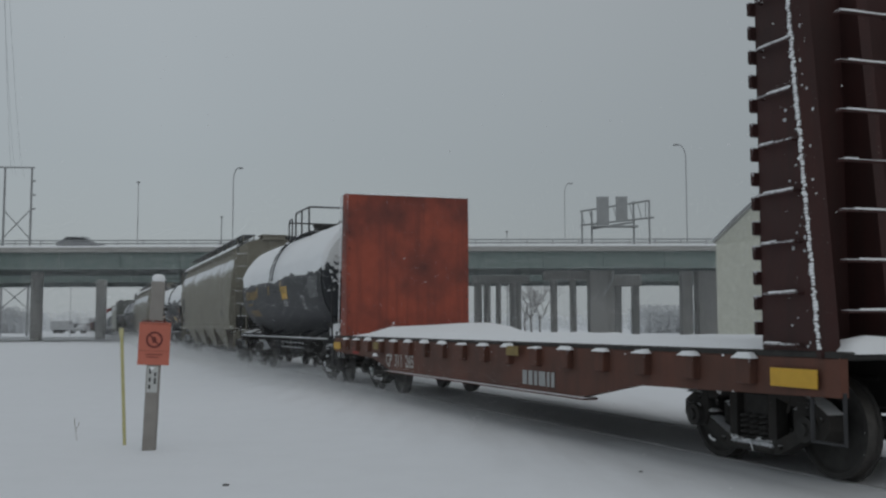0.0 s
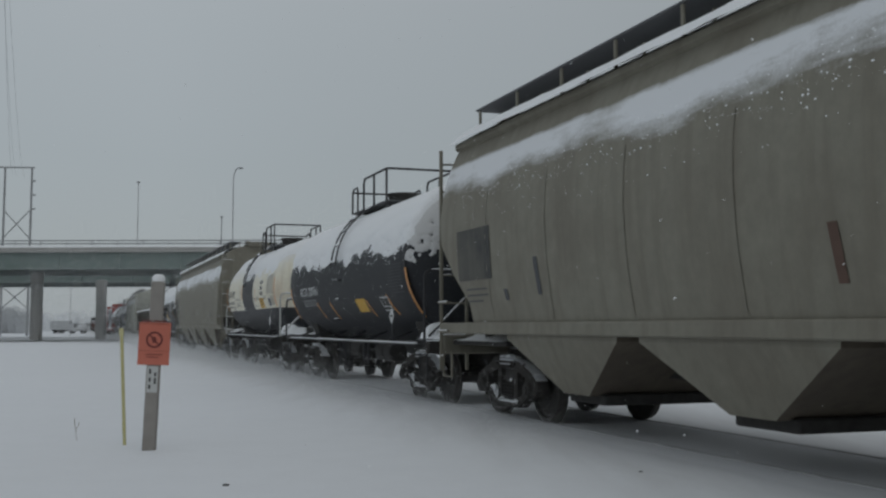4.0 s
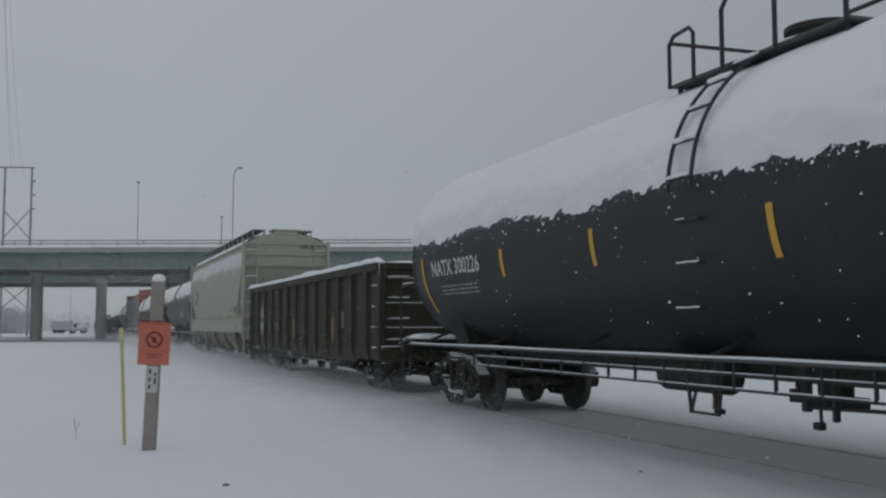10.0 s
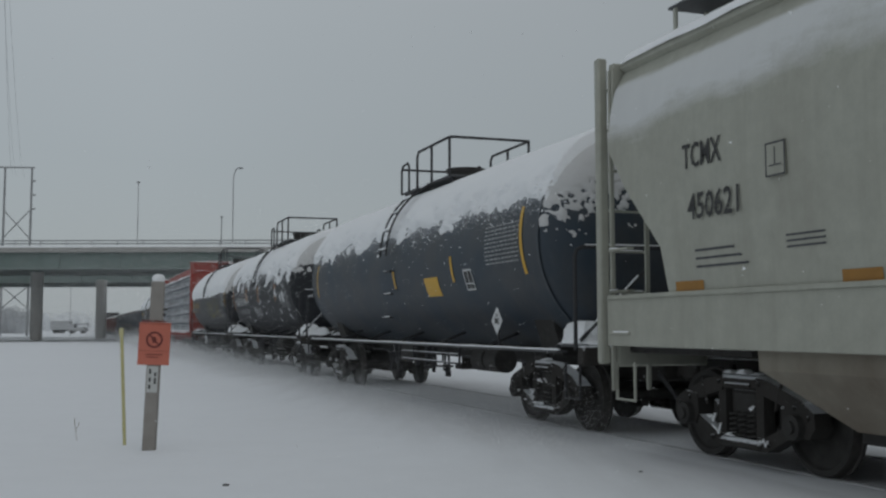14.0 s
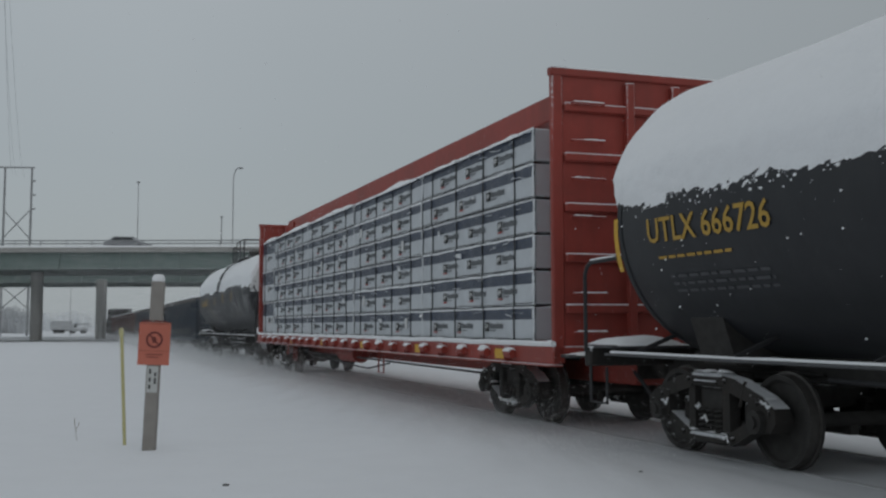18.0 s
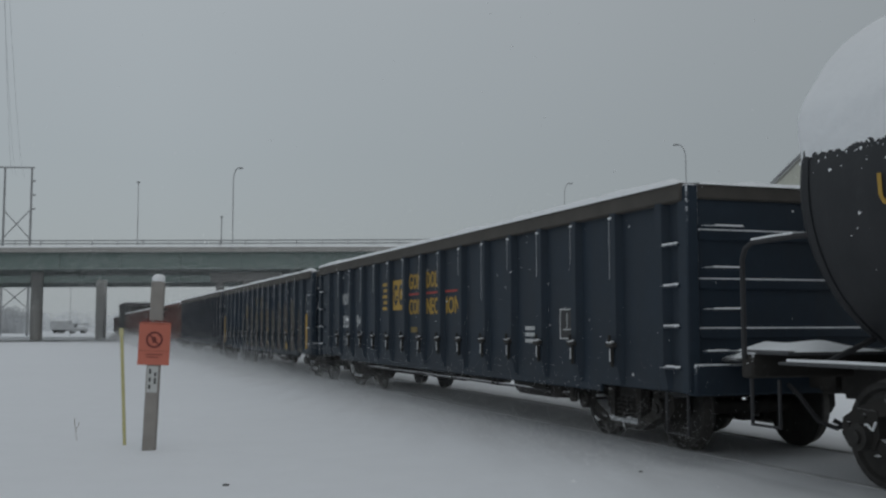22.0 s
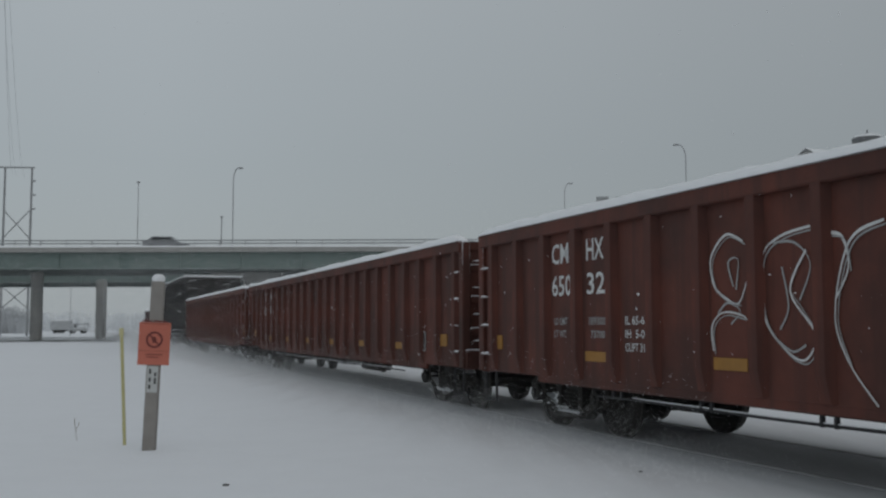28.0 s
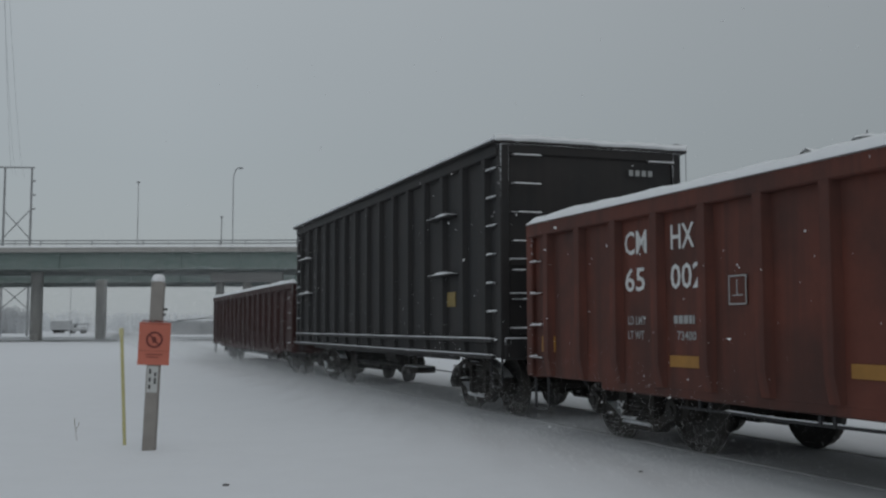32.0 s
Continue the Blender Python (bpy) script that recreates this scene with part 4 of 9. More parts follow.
    for s in (-1, 1):
        part("hatch_end", Mesh().box(s * (half - 0.55) - 0.38, s * (half - 0.55) + 0.38, -0.44, 0.44, 4.70, 4.86, 0.03).box(s * (half - 0.55) - 0.42, s * (half - 0.55) + 0.42, -0.5, 0.5, 4.86, 4.91, 0.02), mat, ob)
        part("hatch_snow", heap(Mesh(), s * (half - 0.55) - 0.4, s * (half - 0.55) + 0.4, -0.48, 0.48, 4.91, 0.05, s, 8, 8), SNOW, ob)
    for q in (-1, 1):
        y0, y1 = sorted((q * 0.62, q * 1.12))
        rb = part("roof_walk", Mesh().box(-half + 0.75, half - 0.75, y0, y1, 4.90, 4.935), GRATE, ob, "dark steel roof walkway")
        for i in range(13):
            x = (-1 + 2 * i / 12) * (half - 0.85)
            part("walk_support", Mesh().box(x - 0.03, x + 0.03, q * 1.08 - 0.02, q * 1.08 + 0.02, 4.52, 4.91).box(x - 0.03, x + 0.03, q * 0.68 - 0.02, q * 0.68 + 0.02, 4.66, 4.91), mat, rb)
        # snow along the eaves and on the swell of the side
        def eave(a, b):
            x = (-1 + 2 * a) * (xe(4.4) - 0.04)
            y = 1.45 - 0.85 * b
            z = 4.40 + (1.42 - min(y, 1.42)) * 0.52 + 0.09 * math.sin(math.pi * min(1, b * 1.6 + 0.12)) - (0.05 if b == 0 else 0) + 0.03 * rough_noise(x, y, seed, 1.4)
            return (x, q * y, z)
        part("roof_snow", Mesh().grid(eave, int(half * 8), 8), SNOW, ob)
        if q < 0 and not posts:
            def side_y(x, z):
                for (ya, za), (yb, zb) in zip(prof, prof[1:]):
                    if za <= z <= zb:
                        return -(ya + (yb - ya) * (z - za) / (zb - za)) - 0.002
            for lo, hi, cnt, sz in ((snow_lo - 0.15, snow_lo + 0.3, 900, 0.008), (snow_lo - 0.5, snow_lo, 250, 0.006)):
                flecks(body, -half + 1.3, half - 0.9, lo, hi, side_y, cnt, int(seed * 10 + lo * 100), sz)
    # ends: slope, platform, ladders, corner posts
    for s in (-1, 1):
        part("end_sill", Mesh().box(s * half - 0.12, s * half, -1.45, 1.45, 0.92, 1.24, 0.02) if s > 0 else Mesh().box(s * half, s * half + 0.12, -1.45, 1.45, 0.92, 1.24, 0.02), mat, ob)
        x0, x1 = sorted((s * (half - 2.4), s * (half - 0.1)))
        part("end_floor", Mesh().box(x0, x1, -1.3, 1.3, 1.08, 1.16), STEEL, ob)
        part("slope_brace", Mesh().box(s * (half - 1.5) - 0.06, s * (half - 1.5) + 0.06, -1.25, 1.25, 1.16, 3.1 if posts else 2.5), STEEL, ob)
        m = heap(Mesh(), x0 + 0.2, x1, -1.35, -0.2, 1.16, 0.12, seed + s)
        part("platform_snow", m, SNOW, ob)
        for q in (-1, 1):
            if posts:
                part("corner_post", Mesh().box(s * half - 0.10, s * half + 0.02, q * 1.55 - 0.06, q * 1.55 + 0.06, 0.95, 4.50, 0.02), mat, ob)
            for dy in (0.0, 0.45):
                y = q * (1.50 - dy)
                part("ladder_rail", Mesh().box(s * (half - 0.10) - 0.02, s * (half - 0.10) + 0.02, y - 0.03, y + 0.03, 0.65, 4.34), mat, ob)
            grabs(ob, s * (half - 0.08), q * 1.275, [1.3 + 0.47 * i for i in range(7)], 0.45, (s, 0, 0), mat, True, (0, 1, 0))
            grabs(ob, s * (half - 0.36), q * 1.5, [1.3 + 0.47 * i for i in range(2)] + ([1.77, 2.24] if posts else []), 0.42, (0, q, 0), mat)
            stirrup(ob, s * (half - 0.3), q * 1.46, 0.98, mat)
        if posts:
            part("end_panel", Mesh().box(s * (half - 0.16) - 0.02, s * (half - 0.16) + 0.02, -1.52, 1.52, 3.5, 4.36), mat, ob)
            for z in (3.55, 3.95, 4.34):
                part("end_stiffener", Mesh().box(s * (half - 0.12) - 0.06, s * (half - 0.12) + 0.06, -1.5, 1.5, z, z + 0.07), mat, ob)
        truck(ob, s * (half - inset[0 if s > 0 else 1]))
    brake_wheel(ob, half - 0.02, 0.55, 2.3, 0.27)
    part("brake_chain_box", Mesh().box(half - 0.35, half - 0.1, 0.3, 0.8, 1.9, 2.6, 0.04), mat, ob)
    draft(ob, half)
    return ob, half


# ---- gondolas ----
def rib_mesh(z0, z1, d, w=0.105):
    """A pressed side post, feet at y = 0, standing out to -d."""
    pts = lambda z, k: [(-w, 0.0, z), (-w * 0.62, -d * k, z), (w * 0.62, -d * k, z), (w, 0.0, z)]
    return Mesh().rings([pts(z0, 0.35), pts(z0 + 0.25, 1.0), pts(z1, 1.0)])


def gondola_car(label, u0, u1, mat, top=2.85, bottom=0.72, pitch=1.0, name="gondola_car", rim=None, seed=0.0, rungs=5, snow=0.14, anchor=0.0, front=2.1):
    ob, half = car(name, label, u0, u1)
    rim = rim or mat
    ys, d = 1.42, 0.085
    L = half - 0.06
    for q in (-1, 1):
        side = part("side_wall", Mesh().box(-L, L, q * ys - 0.03, q * ys + 0.03, bottom, top - 0.05), mat, ob)
        part("top_chord", Mesh().box(-L - 0.02, L + 0.02, q * (ys + 0.03) - 0.09, q * (ys + 0.03) + 0.09, top - 0.19, top, 0.02), rim, ob)
        part("bottom_chord", Mesh().box(-L + 1.9, L - 1.9, q * ys - 0.027, q * ys + 0.027, bottom - 0.08, bottom + 0.10, 0.02), mat, ob)
        me = rib_mesh(bottom + 0.02, top - 0.16, d).data("side_post", mat)
        for i in range(-60, 60):
            x = anchor + pitch * i
            if abs(x) > L - 0.28:
                continue
            part("side_post", me, mat, side, "", pose(x, q * (ys + 0.03), 0, 0, 0, 0 if q < 0 else 180))
        def ridge(a, b):
            x = (-1 + 2 * a) * L
            h = (snow * (0.8 + 0.28 * rough_noise(x, q, seed, 0.6) + 0.2 * rough_noise(x, q, seed, 2.4))) * math.sin(math.pi * b) ** 0.35 * min(1.0, (L - abs(x)) / 0.22) ** 0.6
            return (x, q * (ys + 0.03) - 0.11 + 0.22 * b, top - 0.012 + max(0.0, h))
        part("rim_snow", Mesh().grid(ridge, int(half * 9), 10), SNOW, ob, "snow lying along the top edge")
        for s in (-1, 1):
            grabs(ob, s * (L - 0.25), q * (ys + 0.03), [bottom + 0.25 + 0.42 * i for i in range(rungs - 1)], 0.38, (0, q, 0), mat)
            stirrup(ob, s * (L - 0.25), q * 1.44, bottom, PIPE)
    for s in (-1, 1):
        end = part("end_wall", Mesh().box(s * L - 0.04, s * L + 0.04, -ys, ys, bottom + 0.25, top - 0.06), mat, ob)
        part("end_chord", Mesh().box(s * L - 0.08, s * L + 0.08, -ys, ys, top - 0.17, top - 0.006, 0.02), rim, ob)
        for z in (1.25, 1.75, 2.25):
            part("end_rib", Mesh().box(s * (L + 0.04) - 0.03, s * (L + 0.04) + 0.03, -1.36, 1.36, z, z + 0.12, 0.02), mat, end)
        part("end_sill", Mesh().box(s * L - 0.08, s * L + 0.12, -1.46, 1.46, bottom - 0.02, bottom + 0.3, 0.02), mat, ob)
        for q in (-1, 1):
            part("corner_post", Mesh().box(s * L - 0.09, s * L + 0.09, q * 1.44 - 0.07, q * 1.44 + 0.07, bottom, top - 0.02, 0.015), mat, ob)
            grabs(ob, s * (L + 0.10), q * 1.12, [bottom + 0.42 + 0.42 * i for i in range(rungs - 1)], 0.46, (s, 0, 0), mat, True, (0, 1, 0))
        part("end_snow", heap(Mesh(), s * L - 0.1, s * L + 0.1, -1.4, 1.4, top - 0.01, 0.07, seed + s, 4, 24), SNOW, ob)
        part("end_platform", Mesh().box(s * L + 0.0, s * L + 0.34, -1.1, -0.4, 1.02, 1.06) if s > 0 else Mesh().box(s * L - 0.34, s * L, -1.1, -0.4, 1.02, 1.06), GRATE, ob)
        part("platform_snow", heap(Mesh(), s * L + (0.02 if s > 0 else -0.36), s * L + (0.36 if s > 0 else -0.02), -1.1, -0.35, 1.06, 0.12, seed + s, 6, 8), SNOW, ob)
        truck(ob, s * (half - (front if s > 0 else 2.1)))
    part("car_floor", Mesh().box(-L, L, -ys, ys, bottom + 0.3, bottom + 0.38), STEEL, ob)
    part("load_snow", Mesh().grid(lambda a, b: ((-1 + 2 * a) * (L - 0.06), (-1 + 2 * b) * (ys - 0.04), top - 0.55 + 0.16 * rough_noise(a * half * 2, b * 3, seed, 0.7)), int(half * 3), 8), SNOW, ob)
    part("center_sill", Mesh().box(-L, L, -0.25, 0.25, bottom - 0.02, bottom + 0.32, 0.02), STEEL, ob)
    brake_wheel(ob, L + 0.24, 0.35, min(top, 2.9) - 0.42, 0.33)
    flecks(ob, -L + 0.2, L - 0.2, bottom + 0.1, top - 0.25, lambda x, z: -ys - 0.034, 120, int(seed * 10))
    part("brake_cylinder", Mesh().rod((-1.2, -0.6, bottom - 0.14), (-0.4, -0.6, bottom - 0.14), 0.17, 14), STEEL, ob)
    part("brake_rod", Mesh().rod((-half + 3.4, -0.7, 0.56), (half - 3.4, -0.7, 0.54), 0.012), PIPE, ob)
    part("rigging", Mesh().box(0.6, 1.5, -0.9, -0.5, 0.46, 0.6, 0.03), STEEL_SNOWY, ob)
    if top < 3:
        reach = half - 3.5
        zl = bottom - 0.17
        part("train_line", Mesh().pipe([(-reach + 2 * reach * i / 16, -1.36, zl + 0.015 * rough_noise(i, seed, 1, 0.8)) for i in range(17)], 0.015, 6), PIPE, ob)
        part("line_snow", Mesh().pipe([(-reach + 2 * reach * i / 16, -1.36, zl + 0.02 + 0.015 * rough_noise(i, seed, 1, 0.8)) for i in range(1, 16)], 0.007, 5), SNOW, ob)
        for i in range(int(reach / 0.9)):
            x = -reach + 0.4 + 1.8 * i
            part("line_bracket", Mesh().box(x - 0.02, x + 0.02, -1.38, -1.34, zl - 0.02, bottom - 0.05, 0.005).box(x + 0.16, x + 0.2, -1.38, -1.34, zl - 0.02, bottom - 0.05, 0.005), PIPE, ob)
        back = 2.0 * (2.1 - front)
        for x in (3.5 - back, 4.05 - back):
            part("air_reservoir", Mesh().rod((x - 0.26, -1.05, bottom - 0.13), (x + 0.26, -1.05, bottom - 0.13), 0.17, 14), STEEL, ob)
        part("brake_valve", Mesh().box(4.5, 4.9, -1.25, -0.95, bottom - 0.30, bottom - 0.05, 0.04).rod((4.4, -1.2, bottom - 0.26), (5.3, -1.25, bottom - 0.2), 0.016, 6).box(5.2, 5.3, -1.3, -1.2, bottom - 0.32, bottom - 0.06, 0.02), STEEL_SNOWY, ob, "", pose(-back, 0, 0.04))
    draft(ob, half)
    return ob, half


# ---- flats ----
def bulkhead_flat(label, u0, u1):
    ob, half = car("bulkhead_flatcar", label, u0, u1)
    L = half
    belly = [(-L, 1.12), (L, 1.12), (L, 0.80), (L - 3.2, 0.74), (L - 4.6, 0.52), (-L + 4.6, 0.52), (-L + 3.2, 0.74), (-L, 0.80)]
    for q in (-1, 1):
        y0, y1 = sorted((q * 1.42, q * 1.50))
        sill = part("side_sill", Mesh().slab(belly, y0, y1), SILL_BROWN, ob, "deep brown riveted sill")
        part("sill_flange", Mesh().box(-L + 4.4, L - 4.4, y0 - 0.06, y1 + 0.06, 0.50, 0.53), SILL_BROWN, sill)
        for i in range(17):
            x = -L + 1.2 + (2 * L - 2.4) * i / 16
            part("stake_pocket", Mesh().box(x - 0.11, x + 0.11, q * 1.53 - 0.05, q * 1.53 + 0.05, 0.86, 1.11, 0.012), SILL_BROWN, sill)
            part("pocket_snow", heap(Mesh(), x - 0.14, x + 0.14, q * 1.54 - 0.07, q * 1.54 + 0.07, 1.10, 0.06, i, 4, 4), SNOW, sill)
    part("deck", Mesh().box(-L, L, -1.5, 1.5, 1.10, 1.17), STEEL, ob)
    def deck_snow(a, b):
        x, y = (-1 + 2 * a) * (L - 0.95), (-1 + 2 * b) * 1.47
        e = min(1, 9 * min(b, 1 - b)) * min(1, 30 * min(a, 1 - a))
        return (x, y, 1.165 + e * (0.10 + 0.07 * rough_noise(x, y, 2, 0.45) + 0.02 * rough_noise(x, y, 2, 2.5)) + 0.16 * e * max(0, 1 - abs(a - 0.16) * 9))
    part("deck_snow", Mesh().grid(deck_snow, 160, 24), SNOW, ob, "smooth drift of snow over the deck")
    for s in (-1, 1):
        mat = ORANGE_RED if s < 0 else DARK_BROWN
        gb, gt = (0.48, 0.26) if s < 0 else (0.76, 0.46)
        xi = s * (L - (0.95 if s < 0 else 1.0))
        zt = 4.40 if s < 0 else 4.46
        bh = part("bulkhead", Mesh().box(xi - 0.05, xi + 0.05, -1.47, 1.47, 1.17, zt, 0.015), mat, ob, "tall rust-stained end bulkhead" if s < 0 else "tall dark brown end bulkhead")
        for q in (-1, 1):           # side gusset that widens towards the deck
            y0, y1 = sorted((q * 1.38, q * 1.48))
            part("side_gusset", Mesh().slab([(xi, 1.12), (xi + s * gb, 1.12), (xi + s * gt, zt), (xi, zt)], y0, y1), mat, bh)
            part("flange", Mesh().slab([(xi + s * gb, 1.12), (xi + s * (gb + 0.06), 1.12), (xi + s * (gt + 0.06), zt), (xi + s * gt, zt)], y0 - (0.05 if s > 0 else 0.0), y1 + (0.05 if s > 0 else 0.0)), mat, bh)
            sn = Mesh().pipe([(xi + s * (gb + 0.04 - (gb - gt) * i / 60 + 0.03 * rough_noise(i, q, 1, 0.9)), q * (1.52 + 0.01 * rough_noise(i, q, 4, 0.7)), 1.2 + 3.2 * i / 60) for i in range(61)], 0.004, 5)
            for i in range(110):
                z = 1.2 + 3.2 * ((i + 0.4 * rough_noise(i, q, s, 3.1)) / 110)
                k = 0.018 + 0.022 * abs(rough_noise(i * 1.7, s, q, 1.3))
                x = xi + s * (gb + 0.03 - (gb - gt) * (z - 1.2) / 3.2) + 0.03 * rough_noise(i, q, 2, 0.9)
                sn.rings([[(x + k * w * math.cos(a) * 1.3, q * 1.53 + 0.6 * k * w * math.sin(a), z + dz * k) for a in [math.pi * j / 3 for j in range(6)]] for w, dz in ((0.6, -0.5), (1.0, 0.0), (0.5, 0.6))])
            part("edge_snow", sn, SNOW, bh)
            flecks(bh, *sorted((xi + s * (gt - 0.12), xi + s * gb)), 1.2, 4.4, lambda x, z: -1.49, 60, 5 + s, 0.012)
            if s > 0:
                grabs(ob, xi + s * 0.32, q * 1.48, [1.22 + 0.44 * i for i in range(8)], 0.46, (0, q, 0), DARK_BROWN)
            grabs(ob, xi + s * (gb + 0.06), q * 1.05, [1.5 + 0.42 * i for i in range(8)], 0.52, (s, 0, 0), DARK_BROWN, True, (0, 1, 0))
        if s > 0:                   # lugs along the inner edge of the tall end
            for i in range(14):
                z = 1.3 + 0.225 * i
                part("edge_lug", Mesh().box(xi - 0.085, xi - 0.04, -1.53, -1.36, z, z + 0.13, 0.012), DARK_BROWN, bh)
        part("back_panel", Mesh().box(xi + s * 0.22 - 0.04, xi + s * 0.22 + 0.04, -1.40, 1.40, 1.17, zt - 0.02), DARK_BROWN, bh)
        for y in (-0.7, 0.0, 0.7):
            part("stiffener", Mesh().slab([(xi + s * 0.24, 1.17), (xi + s * gb, 1.17), (xi + s * gt, zt - 0.02), (xi + s * 0.24, zt - 0.02)], y - 0.06, y + 0.06), DARK_BROWN, bh)
        part("bulkhead_snow", heap(Mesh(), xi - 0.09, xi + 0.09, -1.47, 1.45, zt - 0.01, 0.07, s, 3, 20), SNOW, ob)
        m = heap(Mesh(), *(sorted((s * (L + 0.03), xi + s * 0.55))), -1.4, -0.1, 1.16, 0.16, s, 10, 10)
        part("end_snow", m, SNOW, ob)
        truck(ob, s * (half - (1.8 if s > 0 else 2.1)))
        for q in (-1, 1):
            for i in range(9):
                for y in (-1.42, 1.42):
                    if q > 0:
                        part("bolt_head", Mesh().rod((xi - s * 0.045, y, 1.35 + 0.36 * i), (xi - s * 0.065, y, 1.35 + 0.36 * i), 0.02, 6), DARK_BROWN, bh)
        plate(ob, "reflector", (L - 0.85) if s > 0 else (-L + 0.05), 0.86, 0.62, 0.16, -1.535, YELLOW)
        stirrup(ob, s * (L - 0.2), -1.46, 0.84)
    part("center_sill", Mesh().box(-L, L, -0.3, 0.3, 0.62, 1.10, 0.02), STEEL, ob)
    draft(ob, half)
    for body, dx in (("CP", 0.0), ("311", 0.58), ("265", 1.27)):
        flat_text(ob, body, -4.34 + dx, 0.63, 0.22, -1.508, RUBBED_WHITE, "lettering", "faded white lettering", 1.08)
    bars(ob, 2.28, 0.79, 1.0, 0.19, 1, -1.508, GREYMARK, seed=9)
    bars(ob, -6.9, 0.93, 0.5, 0.05, 2, -1.508, REDMARK, seed=3)
    plate(ob, "reflector", 1.9, 0.98, 0.42, 0.13, -1.59, FADED_YELLOW)
    plate(ob, "reflector", -4.95, 0.92, 0.34, 0.15, -1.59, FADED_YELLOW)
    part("reflector_snow", heap(Mesh(), -4.85, -4.6, -1.64, -1.58, 0.80, 0.14, 3, 6, 4), SNOW, ob)
    return ob, half


WRAP_WHITE = plain("white_lumber_wrap", (0.53, 0.56, 0.59), 0.4, 0.22, 3, bump=0.5)
WRAP_BLUE = plain("navy_lumber_wrap", (0.026, 0.039, 0.072), 0.35, 0.5, 5, bump=0.6)
WRAP_GLINT = plain("pale_film_and_gloss", (0.66, 0.68, 0.70), 0.4, 0.2, 9, bump=0.5)
WRAP_DARK = plain("dark_wrap_edge", (0.03, 0.033, 0.04), 0.5, 0.4, 6)
PRINT = plain("grey_print", (0.16, 0.17, 0.18), 0.7, 0.2, 9)


def centerbeam(label, u0, u1):
    ob, half = car("centerbeam_flatcar", label, u0, u1)
    L = half
    R = L + 0.2            # the rear bulkhead stands a little further out
    part("deck", Mesh().box(-R, L, -1.42, 1.42, 1.02, 1.12), BRIGHT_RED, ob)
    part("center_sill", Mesh().box(-L, L, -0.3, 0.3, 0.6, 1.02, 0.02), BRIGHT_RED, ob)
    for q in (-1, 1):
        y0, y1 = sorted((q * 1.40, q * 1.50))
        sill = part("side_sill", Mesh().box(-R, L, y0, y1, 0.88, 1.15, 0.02), BRIGHT_RED, ob)
        part("sill_flange", Mesh().box(-R, L, y0 - 0.05, y1 + 0.05, 0.86, 0.89), BRIGHT_RED, sill)
        n = 22
        for i in range(n):
            x = -L + 1.3 + (2 * L - 2.6) * i / (n - 1)
            w = part("winch", Mesh().rod((x - 0.11, q * 1.55, 1.0), (x + 0.11, q * 1.55, 1.0), 0.062, 12).box(x - 0.13, x - 0.10, q * 1.53 - 0.06, q * 1.53 + 0.06, 0.9, 1.1), BRIGHT_RED, sill)
            part("winch_snow", heap(Mesh(), x - 0.13, x + 0.11, q * 1.55 - 0.065, q * 1.55 + 0.065, 1.045, 0.05 + 0.02 * (i % 3), i, 6, 5), SNOW, w)
            if i % 4 == 0 and i:
                plate(ob, "reflector", x + 0.3, 0.92, 0.4, 0.14, q * 1.506, YELLOW)
        part("sill_snow", Mesh().pipe([(-L + 2 * L * i / 60, q * 1.49, 1.15 + 0.02 * rough_noise(i, q, 3, 0.7)) for i in range(61)], 0.04, 6), SNOW, ob)
    # the centre girder
    part("beam_top", Mesh().box(-L + 0.3, L - 0.3, -0.60, 0.60, 4.46, 4.86, 0.02), BRIGHT_RED, ob, "red top chord of the centre girder")
    for i in range(16):
        x = -L + 0.9 + (2 * L - 1.8) * i / 15
        part("beam_post", Mesh().box(x - 0.07, x + 0.07, -0.1, 0.1, 1.1, 4.42), BRIGHT_RED, ob)
    part("beam_snow", heap(Mesh(), -L + 0.4, L - 0.4, -0.56, 0.56, 4.86, 0.05, 1, 60, 6), SNOW, ob)
    # end frames: a plate with ribs on its outer face between two slim posts
    for s in (-1, 1):
        e = L if s > 0 else R
        xf = s * (e - 0.05)
        for q in (-1, 1):
            part("end_post", Mesh().box(xf - 0.05, xf + 0.05, q * 1.40 - 0.08, q * 1.40 + 0.08, 0.9, 4.72, 0.02), BRIGHT_RED, ob)
            grabs(ob, xf + s * 0.06, q * 0.98, [1.3 + 0.5 * i for i in range(7)], 0.46, (s, 0, 0), BRIGHT_RED, True, (0, 1, 0))
        panel = part("end_panel", Mesh().box(xf - 0.02, xf + 0.02, -1.33, 1.33, 1.1, 4.70), BRIGHT_RED, ob, "red ribbed end bulkhead")
        part("top_beam", Mesh().box(xf - 0.06, xf + 0.06, -1.5, 1.5, 4.66, 4.78, 0.02), BRIGHT_RED, ob)
        g0, g1 = xf - s * 0.06, xf - s * 1.5                # side wing that ties the bulkhead to the girder
        part("wing_plate", Mesh().rings([[(g0, y, 3.98), (g0, y, 4.72), (g1, y, 4.74), (g1, y, 4.46)] for y in (-0.66, -0.60)]), BRIGHT_RED, ob)
        for y in (-0.35, 0.35):
            part("panel_post", Mesh().box(*sorted((xf + s * 0.02, xf + s * 0.12)), y - 0.06, y + 0.06, 1.1, 4.62), BRIGHT_RED, panel)
        for i in range(5):
            z = 1.55 + 0.66 * i
            part("panel_rib", Mesh().box(*sorted((xf + s * 0.02, xf + s * 0.09)), -1.31, 1.31, z, z + 0.12, 0.02), BRIGHT_RED, panel)
        part("end_snow", heap(Mesh(), xf - 0.06, xf + 0.06, -1.5, 1.5, 4.775, 0.035, s, 6, 24), SNOW, ob)
